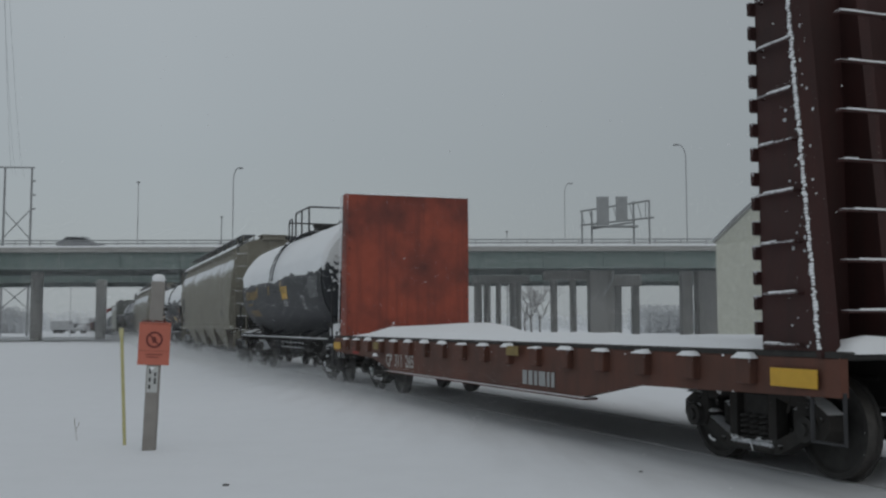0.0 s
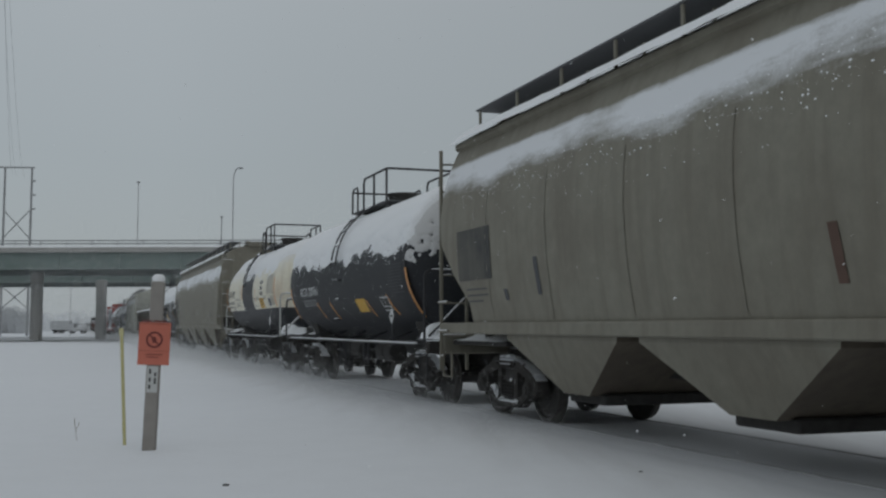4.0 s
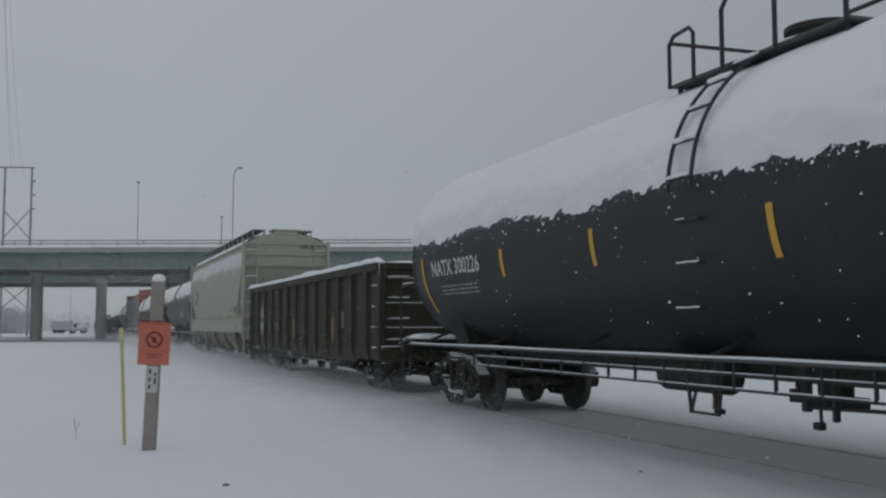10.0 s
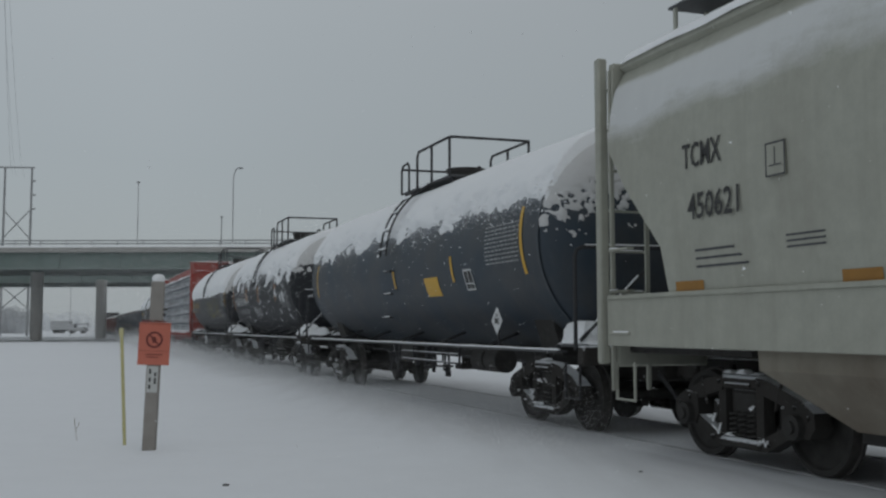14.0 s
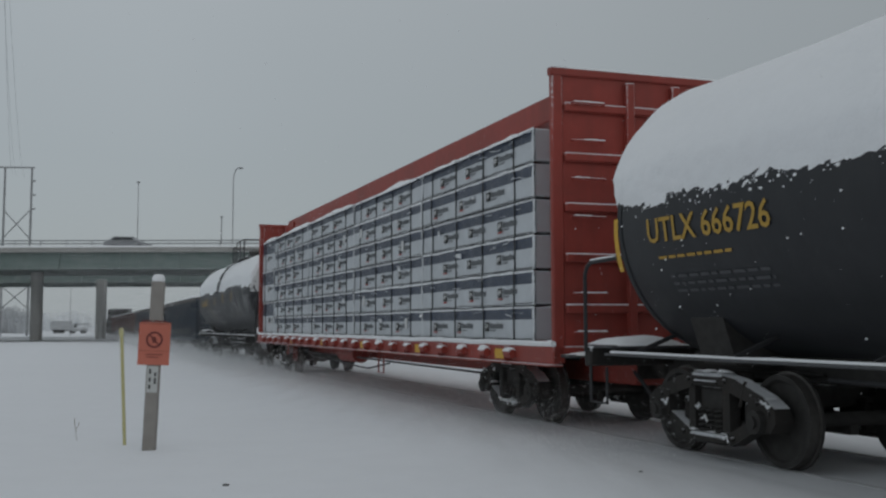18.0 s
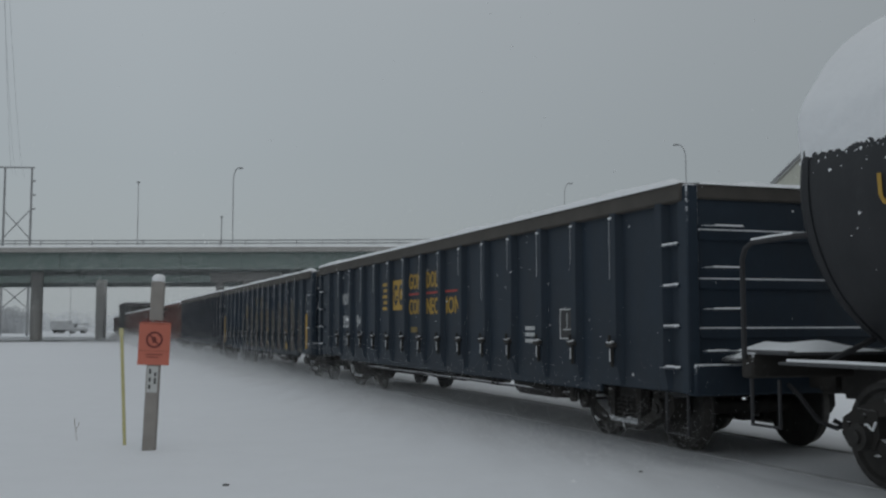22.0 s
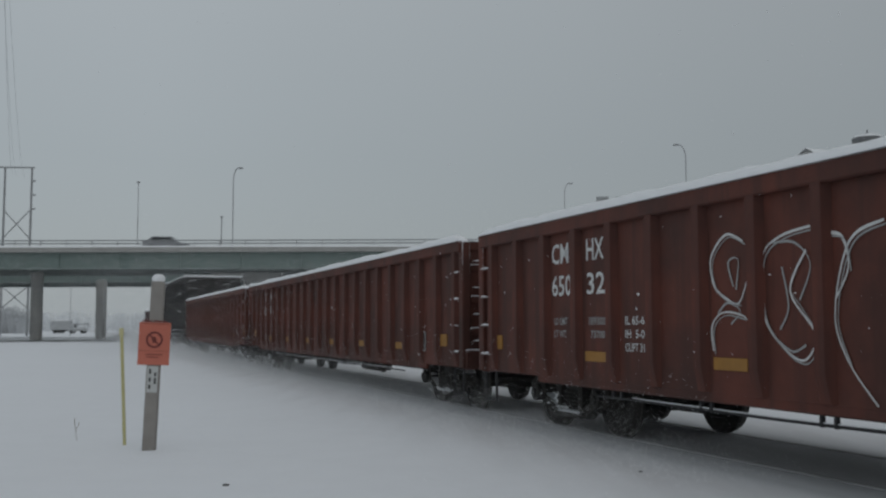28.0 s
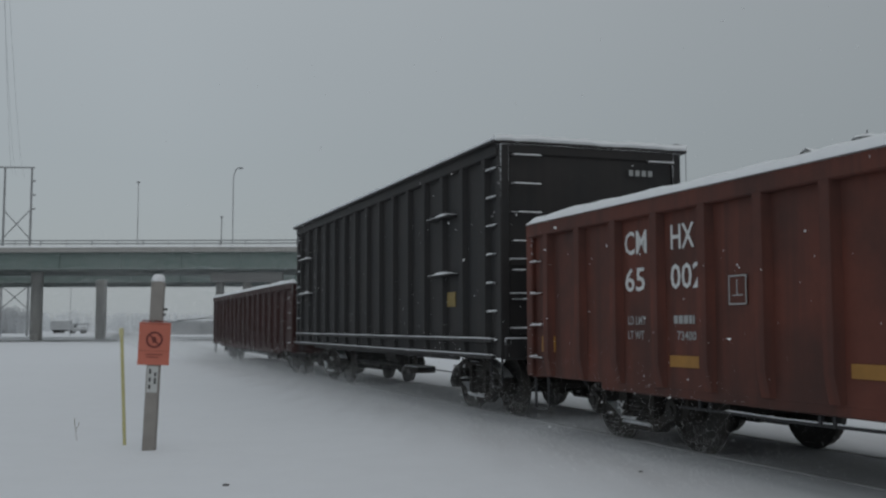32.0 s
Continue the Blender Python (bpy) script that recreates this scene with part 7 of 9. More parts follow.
for ob, a, b, c, d, shift in ((G18, "CM", "HX", "650", "32", 0.0), (G19, "CM", "HX", "650", "05", 0.02), (G20, "CM", "HX", "65", "002", 0.15)):
    fit_text(ob, a, -7.68 + shift, -7.20 + shift, 2.18, 0.25, WHITE)
    fit_text(ob, b, -6.72 + shift, -6.28 + shift, 2.18, 0.25, WHITE)
    fit_text(ob, c, -7.68 + shift, (-7.12 if len(c) == 3 else -7.25) + shift, 1.77, 0.25, WHITE)
    fit_text(ob, d, -6.72 + shift, (-6.26 if len(d) == 2 else -6.12) + shift, 1.77, 0.25, WHITE)
    for k, (w, num) in enumerate((("LD LMT", "189300" if ob is G18 else "187500" if ob is G19 else ""), ("LT WT", "73700" if ob is G18 else "75500" if ob is G19 else "73400"))):
        fit_text(ob, w, -7.62 + shift, -7.24 + shift - 0.04 * k, 1.40 - 0.16 * k, 0.088, GREYMARK)
        if num:
            fit_text(ob, num, -6.68 + shift + 0.07 * k, -6.26 + shift, 1.40 - 0.16 * k, 0.088, GREYMARK)
        else:
            bars(ob, -6.66 + shift, 1.49, 0.38, 0.085, 1, -1.457, GREYMARK, seed=12)
    for k in (0, 3, 6, 9, 12, 15):
        plate(ob, "reflector", -6.93 + 0.9 * k + 0.18 + shift, 0.96, 0.54, 0.12, -1.457, DULL_ORANGE)
    for x in (-9.75, 9.3):
        plate(ob, "reflector", x, 1.05, 0.4, 0.2, -1.457, DULL_ORANGE)
    frame_sheet(ob, 8.2, 0.95, 0.4, 0.34, False)
    for k, w in enumerate(("IL 65-6", "IH  5-0", "CUFT 3150")):
        if ob is G19:
            xs, z = (-7.60, 1.09 - 0.14 * k) if k < 2 else (-6.68, 1.02)
        else:
            xs, z = -5.78 if ob is G18 else 7.72, 1.40 - 0.15 * k
        fit_text(ob, w, xs, xs + (0.42 if k < 2 else 0.56), z, 0.09, WHITE if ob is not G19 else GREYMARK)
for line in ([(-3.54, 2.17), (-3.81, 2.25), (-4.06, 2.04), (-4.01, 1.77), (-3.81, 1.64), (-3.61, 1.6), (-3.45, 1.88)],
             [(-4.04, 1.14), (-4.06, 1.38), (-3.87, 1.51), (-3.54, 1.47), (-3.45, 1.35)],
             [(-2.54, 2.23), (-2.99, 2.17), (-3.25, 2.0), (-3.25, 1.5), (-2.99, 1.2), (-2.7, 1.09), (-2.56, 1.32), (-2.87, 1.68), (-2.65, 2.03)],
             [(-1.73, 2.2), (-2.12, 2.06), (-2.31, 1.49), (-2.17, 1.1), (-1.85, 0.76)], [(-2.35, 2.15), (-2.2, 2.1), (-2.14, 1.85), (-2.3, 1.6)],
             [(-1.54, 2.17), (-1.11, 1.97), (-0.9, 1.73), (-0.8, 1.38), (-0.82, 1.09)], [(-0.74, 0.92), (-0.8, 0.76)],
             [(-1.45, 1.7), (-1.19, 1.72), (-1.07, 1.61), (-1.37, 1.62), (-1.19, 1.59), (-0.93, 1.56)]):
    stroke(G18, line, 0.014, WHITE)
    stroke(G18, [(x + 0.035, z - 0.03) for x, z in line[:-1]], 0.009, GREYMARK, -1.4635)
for line in ([(-3.7, 1.75), (-3.78, 1.98), (-3.62, 2.0), (-3.66, 1.72)], [(-3.96, 1.5), (-3.8, 1.6), (-3.6, 1.52), (-3.75, 1.4)], [(-3.1, 2.12), (-2.8, 2.1), (-2.6, 1.9), (-2.75, 1.6)], [(-3.05, 1.25), (-2.85, 1.16), (-2.68, 1.22)], [(-2.46, 2.2), (-2.42, 1.7), (-2.38, 1.2)], [(-2.98, 1.9), (-2.9, 1.55), (-3.02, 1.35)]):
    stroke(G18, line, 0.012, GREYMARK, -1.461)
for line in ([(-1.24, 1.41), (-1.32, 1.33), (-1.24, 1.25), (-1.15, 1.33), (-1.24, 1.41)], [(-0.99, 1.41), (-1.07, 1.46), (-1.07, 1.33), (-0.94, 1.38), (-0.97, 1.26)]):
    stroke(G18, line, 0.013, WHITE)
part("chalk_ring", Mesh().rings([[(0.9 + r * 0.14 * math.cos(a), -1.457, 2.1 + r * 0.14 * math.sin(a)) for a in [2 * math.pi * i / 20 for i in range(21)]] for r in (0.8, 1.0)], caps=False, closed=False), GREYMARK, G20, smooth=0)
plate(G20, "chalk_mark", 0.98, 2.2, 0.3, 0.1, -1.457, GREYMARK)
frame_sheet(G20, -5.53, 1.58, 0.28, 0.28, False, mat=GREYMARK, fill=RED_BROWN)
plate(G21, "reflector", 4.75, 1.70, 0.48, 0.24, -1.457, FADED_YELLOW)
for x, z in ((4.2, 3.16), (4.25, 2.2), (-6.6, 2.2), (-6.6, 3.1)):
    part("side_step", Mesh().box(x, x + 1.1, -1.62, -1.44, z, z + 0.04), CHAR, G21)
    part("step_snow", heap(Mesh(), x, x + 1.1, -1.62, -1.46, z + 0.04, 0.05, x, 10, 4), SNOW, G21)
m = Mesh()
for i in range(4):
    part("end_lettering", Mesh().box(HG21 + 0.03, HG21 + 0.04, 0.6 + 0.11 * i, 0.67 + 0.11 * i, 3.65, 3.74, 0.001), GREYMARK, G21)


# ---- the ground ----
def land(x, y):
    """Height of the snow."""
    h = -0.045 + 0.05 * noise.noise(Vector((x * 0.12, y * 0.12, 0.3))) * min(1, abs(y) / 12) + 0.012 * noise.noise(Vector((x * 0.8, y * 0.8, 1.7)))
    off = (x - GAP * CT) * CT + (y - GAP * ST) * ST          # square to the track, away from the eye
    k = min(1.0, max(0.0, (2.6 - abs(off)) / 1.0))
    return h * (1 - k) + (-0.05 + 0.01 * noise.noise(Vector((x, y, 3)))) * k


def ground_mesh():
    xs = sorted({round(v, 3) for v in [-4000, -1500, -700, -350] + [-200 + 8 * i for i in range(20)] + [-40 + 0.5 * i for i in range(161)] + [40 + 8 * i for i in range(21)] + [350, 700, 1500, 4000]})
    ys = sorted({round(v, 3) for v in [-4000, -1200, -400, -120, -50, -20, -8] + [-4 + 0.5 * i for i in range(140)] + [66 + 3 * i for i in range(40)] + [186 + 14 * i for i in range(12)] + [500, 900, 1800, 4000]})
    m = Mesh()
    n = len(ys)
    m.add([(x, y, land(x, y)) for x in xs for y in ys], [(i * n + j, i * n + j + 1, (i + 1) * n + j + 1, (i + 1) * n + j) for i in range(len(xs) - 1) for j in range(n - 1)])
    return m


GROUND = snow_mat("ground_snow", (0.87, 0.89, 0.92), 0.7, 0.25)


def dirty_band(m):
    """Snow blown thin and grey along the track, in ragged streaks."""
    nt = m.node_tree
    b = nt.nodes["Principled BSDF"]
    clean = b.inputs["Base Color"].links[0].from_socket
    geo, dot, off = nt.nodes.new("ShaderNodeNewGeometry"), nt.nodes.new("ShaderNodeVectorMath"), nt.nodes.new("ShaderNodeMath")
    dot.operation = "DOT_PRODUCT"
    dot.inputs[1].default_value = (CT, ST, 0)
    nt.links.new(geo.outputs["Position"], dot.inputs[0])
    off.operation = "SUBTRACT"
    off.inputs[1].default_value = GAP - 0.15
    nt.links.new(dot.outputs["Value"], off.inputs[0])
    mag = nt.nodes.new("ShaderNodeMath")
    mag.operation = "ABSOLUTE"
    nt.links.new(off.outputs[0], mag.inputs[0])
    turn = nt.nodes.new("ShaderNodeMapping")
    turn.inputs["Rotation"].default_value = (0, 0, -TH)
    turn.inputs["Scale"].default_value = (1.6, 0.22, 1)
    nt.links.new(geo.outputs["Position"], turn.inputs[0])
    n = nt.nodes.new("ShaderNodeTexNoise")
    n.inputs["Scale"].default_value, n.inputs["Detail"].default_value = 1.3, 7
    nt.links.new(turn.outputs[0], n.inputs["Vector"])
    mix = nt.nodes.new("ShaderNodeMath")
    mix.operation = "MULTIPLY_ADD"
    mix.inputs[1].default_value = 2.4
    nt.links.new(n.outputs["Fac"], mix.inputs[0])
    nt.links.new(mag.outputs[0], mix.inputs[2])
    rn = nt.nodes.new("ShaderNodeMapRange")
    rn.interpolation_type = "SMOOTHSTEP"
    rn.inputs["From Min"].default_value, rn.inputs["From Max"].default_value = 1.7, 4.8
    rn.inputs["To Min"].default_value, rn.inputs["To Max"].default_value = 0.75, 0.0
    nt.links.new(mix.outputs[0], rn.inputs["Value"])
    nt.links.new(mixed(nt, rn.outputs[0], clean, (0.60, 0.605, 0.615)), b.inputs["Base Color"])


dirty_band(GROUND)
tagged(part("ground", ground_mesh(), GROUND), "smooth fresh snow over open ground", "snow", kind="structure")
ROADM = plain("slushy_road", (0.30, 0.31, 0.32), 0.8, 0.2, 0.6)
tagged(part("road", Mesh().grid(lambda a, b: (-190 + 330 * a, 98 + 17 * b, -0.035 + 0.02 * rough_noise(a * 80, b * 5, 1, 1)), 120, 6), ROADM), "slushy road beneath the overpass", "road", kind="structure")
RAIL_STEEL = plain("snow_dusted_rail_steel", (0.44, 0.44, 0.445), 0.7, 0.6, 2.5)
track = thing("railway_track", "snowed-in straight railway track with bare rail heads", "railway track", kind="structure")
for q in (-1, 1):
    a, b = on_track(-60, q * 0.755), on_track(330, q * 0.755)
    d = (b - a).normalized()
    nrm = Vector((-d.y, d.x, 0))
    prof = [(-0.036, 0.0), (0.036, 0.0), (0.036, -0.04), (0.012, -0.055), (0.012, -0.14), (-0.012, -0.14), (-0.012, -0.055), (-0.036, -0.04)]
    prof = [(x, z - 0.006) for x, z in prof]
    part("rail", Mesh().rings([[p + nrm * x + Vector((0, 0, z)) for x, z in prof] for p in (a, b)]), RAIL_STEEL, track)
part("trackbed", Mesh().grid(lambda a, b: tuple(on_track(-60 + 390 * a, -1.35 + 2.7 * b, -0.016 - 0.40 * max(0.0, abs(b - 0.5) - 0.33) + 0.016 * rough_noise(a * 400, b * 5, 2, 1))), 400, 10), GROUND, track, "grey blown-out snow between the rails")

# ---- marker posts ----
WOOD = plain("grey_weathered_wood", (0.30, 0.28, 0.26), 0.85, 0.25, 6, bump=0.5)
SIGN = plain("faded_orange_sign", (0.56, 0.165, 0.112), 0.6, 0.12, 5)
SIGN_DARK = plain("dark_red_print", (0.17, 0.035, 0.03), 0.6, 0.15, 9)
FIBRE = plain("yellow_fibreglass", (0.54, 0.50, 0.24), 0.6, 0.15, 7)
PX, PY = -3.395, 12.25
post = thing("marker_post", "leaning grey wooden post with an orange sign and a snow cap", "sign post", at=pose(PX, PY, land(PX, PY) - 0.1, 0, 2.2, 8))
part("post", Mesh().box(-0.075, 0.075, -0.06, 0.06, 0.0, 2.04, 0.012), WOOD, post)
part("snow_cap", Mesh().rings([[(0.078 * k * math.cos(a), 0.068 * k * math.sin(a), z - 0.06) for a in [2 * math.pi * i / 16 for i in range(16)]] for k, z in ((0.9, 2.10), (1.0, 2.125), (0.92, 2.155), (0.65, 2.18), (0.15, 2.19))]), SNOW, post)
board = part("sign_board", Mesh().box(-0.178, 0.178, -0.075, -0.066, 1.075, 1.565, 0.003), SIGN, post, "faded orange warning board")
n = 28
ringp = lambda r: [(r * math.cos(2 * math.pi * i / n), -0.078, 1.365 + r * math.sin(2 * math.pi * i / n)) for i in range(n + 1)]
part("prohibition_ring", Mesh().rings([ringp(0.072), ringp(0.096)], caps=False, closed=False), SIGN_DARK, board, smooth=0)
part("prohibition_bar", Mesh().add([(-0.062, -0.0785, 1.418), (-0.05, -0.0785, 1.43), (0.062, -0.0785, 1.312), (0.05, -0.0785, 1.30)], [(0, 1, 2, 3)]), SIGN_DARK, board, smooth=0)
part("symbol", Mesh().box(-0.02, 0.015, -0.0785, -0.076, 1.33, 1.40, 0.001).box(-0.035, 0.03, -0.0785, -0.076, 1.36, 1.375, 0.001), SIGN_DARK, board)
for x0, x1, z0, z1 in ((-0.15, -0.04, 1.572, 1.588), (-0.02, 0.13, 1.572, 1.588), (-0.16, 0.16, 1.545, 1.549), (-0.165, 0.165, 1.235, 1.238), (-0.09, 0.10, 1.19, 1.20), (-0.08, 0.05, 1.16, 1.17)):
    part("print_bar", Mesh().box(x0, x1, -0.0785, -0.076, z0, z1, 0.001), SIGN_DARK, board)
lab = part("paper_label", Mesh().box(-0.06, 0.06, -0.066, -0.061, 0.76, 1.06, 0.002), plain("weathered_label", (0.55, 0.56, 0.55), 0.7, 0.15, 9), post, "weathered white label")
for i, (x, z, h) in enumerate(((-0.03, 0.97, 0.06), (-0.03, 0.88, 0.05), (-0.03, 0.80, 0.05), (0.03, 0.95, 0.04), (0.03, 0.86, 0.07))):
    part("label_print", Mesh().box(x - 0.011, x + 0.011, -0.068, -0.0655, z, z + h, 0.001), INK, lab)
part("bolt", Mesh().rod((0.07, 0, 1.72), (0.12, 0, 1.72), 0.012, 8).rod((0.07, 0, 1.66), (0.10, 0, 1.66), 0.014, 8), STEEL, post)
SX, SY = -3.82, 12.75
stick = thing("marker_stake", "thin yellow fibreglass stake leaning in the snow", "stake", at=pose(SX, SY, land(SX, SY) - 0.1, 0, -2.6, 0))
part("stake", Mesh().box(-0.019, 0.019, -0.012, 0.012, 0, 1.47, 0.006), FIBRE, stick)
part("sleeve", Mesh().box(-0.026, 0.026, -0.016, 0.016, 1.40, 1.50, 0.012), plain("pale_sleeve", (0.62, 0.58, 0.32), 0.6, 0.15, 7), stick)
weed = thing("dry_weed", "dry weed stalk poking through the snow", "weed", at=pose(-4.62, 13.4, land(-4.62, 13.4)))
part("stalk", Mesh().pipe([(0, 0, -0.05), (-0.02, 0, 0.14), (-0.04, 0.01, 0.22), (-0.045, 0.02, 0.27)], 0.003, 5).pipe([(-0.02, 0, 0.14), (0.015, 0, 0.19), (0.02, 0, 0.22)], 0.0025, 5), plain("dry_stem", (0.18, 0.14, 0.1), 0.9, 0.2, 9), weed)
ROCKS = plain("dark_pebble", (0.08, 0.08, 0.08), 0.9, 0.3, 20)
for x, y, s in ((-1.95, 9.55, 0.03), (1.92, 10.35, 0.022)):
    st = thing("pebble", "small dark stone half sunk in the snow", "stone", at=pose(x, y, land(x, y)))
    part("stone", Mesh().rings([[(s * k * math.cos(a) * (1 + 0.2 * math.sin(3 * a)), s * 0.7 * k * math.sin(a), z * s) for a in [2 * math.pi * i / 9 for i in range(9)]] for k, z in ((1, -0.3), (1.05, 0.1), (0.8, 0.4), (0.3, 0.6))]), ROCKS, st)

# ---- the overpass ----
CONC = plain("weathered_concrete", (0.37, 0.365, 0.35), 0.85, 0.18, 0.7)
GREEN = paint("green_girder_paint", (0.165, 0.22, 0.205), (0.18, 0.2, 0.19), 0.4, 0.7, 0.3)
# the same green darkened for the shade on girders beneath the deck
GREEN_SHADED = paint("shaded_green_girder_paint", (0.15, 0.19, 0.185), (0.17, 0.185, 0.18), 0.4, 0.7, 0.3)
RAILG = plain("galvanised_rail", (0.30, 0.31, 0.32), 0.6, 0.15, 2)
BX0, BX1 = -460.0, 460.0


def overpass(y0, y1, z_soffit, z_top, label):
    b = thing("overpass", label, "bridge", "twin highway overpasses", kind="structure")
    part("deck", Mesh().box(BX0, BX1, y0 - 0.5, y1 + 0.5, z_top - 0.45, z_top - 0.2, 0.03), CONC, b)
    for y in (y0, y0 + (y1 - y0) / 3, y0 + 2 * (y1 - y0) / 3, y1):
        g = part("girder", Mesh().box(BX0, BX1, y - 0.03, y + 0.03, z_soffit, z_top - 0.44).box(BX0, BX1, y - 0.28, y + 0.28, z_soffit - 0.04, z_soffit + 0.04).box(BX0, BX1, y - 0.2, y + 0.2, z_top - 0.52, z_top - 0.44), GREEN if y == y0 else GREEN_SHADED, b, "green painted plate girder")
        if y == y0:
            for i in range(64):
                x = -188 + i * 6.0
                part("web_stiffener", Mesh().box(x - 0.05, x + 0.05, y - 0.2, y - 0.02, z_soffit + 0.05, z_top - 0.5), GREEN, g)
    for y in (y0 - 0.4, y1 + 0.4):
        part("parapet", Mesh().box(BX0, BX1, y - 0.15, y + 0.15, z_top - 0.5, z_top + 0.02, 0.03), CONC, b)
        part("parapet_snow", Mesh().grid(lambda a, c: (BX0 + (BX1 - BX0) * a, y - 0.2 + 0.4 * c, z_top + 0.02 + 0.14 * math.sin(math.pi * c) ** 0.7 * (1 + 0.4 * rough_noise(a * 700, y, 1, 0.5)) - (0.05 if c in (0, 1) else 0)), 500, 6), SNOW, b)
        for z in (z_top + 0.38, z_top + 0.68):
            part("guard_rail", Mesh().box(BX0, BX1, y - 0.05, y + 0.05, z - 0.07, z + 0.05, 0.02), RAILG, b)
        for i in range(150):
            x = -189 + i * 2.53
            part("rail_post", POST_MESH, RAILG, b, "", pose(x, y, z_top))
    return b


POST_MESH = Mesh().box(-0.05, 0.05, -0.04, 0.04, 0, 0.7).data("rail_post", RAILG)
overpass(104.0, 116.0, 7.05, 9.2, "green steel girder overpass with snow on its parapets")
overpass(128.0, 142.0, 6.75, 9.0, "second green girder overpass behind the first")


def bent(xs, y, r, top, label, cap=None, square=False):
    b = thing("bridge_pier", label, "bridge pier", "piers of the overpasses", kind="structure")
    for x, w in xs:
        m = Mesh().box(x - w, x + w, y - w, y + w, -0.4, top, 0.08) if square else Mesh().rod((x, y, -0.4), (x, y, top), w, 20)
        part("column", m, CONC, b)
    if cap:
        part("cap_beam", Mesh().box(cap[0], cap[1], y - 0.8, y + 0.8, top - 0.1, top + cap[2], 0.06), CONC, b)
    return b


def px_x(px, y):
    """World x at depth y for a bearing across the view."""
    return (px - 784) / 1860.0 * y


bent([(px_x(66, 110), 0.62)], 110, 0.6, 7.2, "round concrete column beneath the overpass")
bent([(px_x(180, 122), 0.5)], 122, 0.5, 6.8, "slender concrete column beneath the overpass", square=True)
bent([(px_x(187, 124), 0.12)], 124, 0.2, 6.8, "steel post beside a bridge column", square=True)
for xa, xb in ((px_x(375, 112), px_x(500, 112)),):
    bent([(xa + 0.9, 0.45), (0.5 * (xa + xb), 0.45), (xb - 0.9, 0.45)], 112, 0.5, 6.2, "concrete pier with a cap beam", (xa, xb, 0.85))
Y2 = 118.0
bent([(px_x(p, Y2), w) for p, w in ((846, 0.45), (862, 0.4), (882, 0.3), (908, 0.42), (917, 0.35))], Y2, 0.5, 6.2, "concrete pier with a cap beam", (px_x(835, Y2), px_x(936, Y2), 0.8))
Y3 = 112.0
bent([(px_x(980, Y3), 0.36), (px_x(1014, Y3), 0.36)], Y3, 0.5, 6.3, "concrete pier with a deep cap beam", (px_x(962, Y3), px_x(1046, Y3), 1.0))
bent([(px_x(1058, 110), 1.0), (px_x(1074, 110), 0.7)], 110, 0.5, 7.1, "wide concrete pier beneath the overpass", square=True)
bent([(px_x(1093, 120), 0.4), (px_x(1124, 120), 0.42)], 120, 0.5, 5.9, "concrete pier with a cap beam", (px_x(1078, 120), px_x(1134, 120), 1.2), True)
bent([(px_x(1214, 112), 0.6), (px_x(1250, 112), 1.1), (px_x(1300, 112), 1.1), (px_x(1360, 112), 0.6)], 112, 0.5, 7.1, "broad concrete pier beneath the overpass", square=True)
bent([(px_x(p, 113), 0.5) for p in (1440, 1520, 560, 640, 720, -60, -160)], 113, 0.5, 7.1, "concrete columns beneath the overpass")
drain = thing("drain_pipe", "pale bent drain pipe on a bridge pier", "pipe", kind="structure")
part("pipe", Mesh().pipe([(px_x(1085, 109), 109, 8.3), (px_x(1085, 109), 108.9, 6.5), (px_x(1084, 109), 108.8, 6.1), (px_x(1068, 109), 108.8, 4.5)], 0.1, 8), plain("pale_pipe", (0.5, 0.52, 0.52), 0.6, 0.1, 4), drain)

# ---- lamps, gantry, mast ----
POLE = plain("grey_lamp_pole", (0.33, 0.34, 0.35), 0.6, 0.15, 2)


def street_lamp(px, y, px_top, arm, base=9.0, r=0.05, label="tall grey street lamp on the overpass"):
    x = px_x(px, y)
    zt = EYE_Z + (577 - px_top) / 1860.0 * y
    l = thing("street_lamp", label, "street lamp", "lamps along the overpass", at=pose(x, y, base))
    h = zt - base
    if arm:
        pts = [(0, 0, 0), (0, 0, h - 1.4)] + [(arm * (1 - math.cos(a)), 0, h - 1.4 + 1.4 * math.sin(a)) for a in [radians(15 * i) for i in range(1, 7)]]
        part("pole", Mesh().pipe(pts, r, 8), POLE, l)
        part("lamp_head", Mesh().box(*sorted((arm, arm * 1.9)), -0.14, 0.14, h - 0.06, h + 0.08, 0.03), POLE, l)
    else:
        part("pole", Mesh().rod((0, 0, 0), (0, 0, h), r, 8, r * 0.7), POLE, l)
        part("lamp_head", Mesh().box(-0.16, 0.16, -0.2, 0.2, h - 0.02, h + 0.16, 0.03), POLE, l)
    part("base_plate", Mesh().box(-0.25, 0.25, -0.25, 0.25, -0.05, 0.08), POLE, l)
    return l


street_lamp(242, 116.4, 322, 0)
street_lamp(411, 103.7, 296, 0.5)
street_lamp(391, 141, 384, 0, r=0.09)
street_lamp(1001, 141, 325, 0.6, r=0.04)
street_lamp(1218, 103.7, 256, -0.65)
street_lamp(126, 170, 470, 0, base=-0.1, label="thin grey pole behind the overpass")
street_lamp(898, 128, 412, 0, base=-0.1, r=0.07, label="thin grey pole before the overpass")

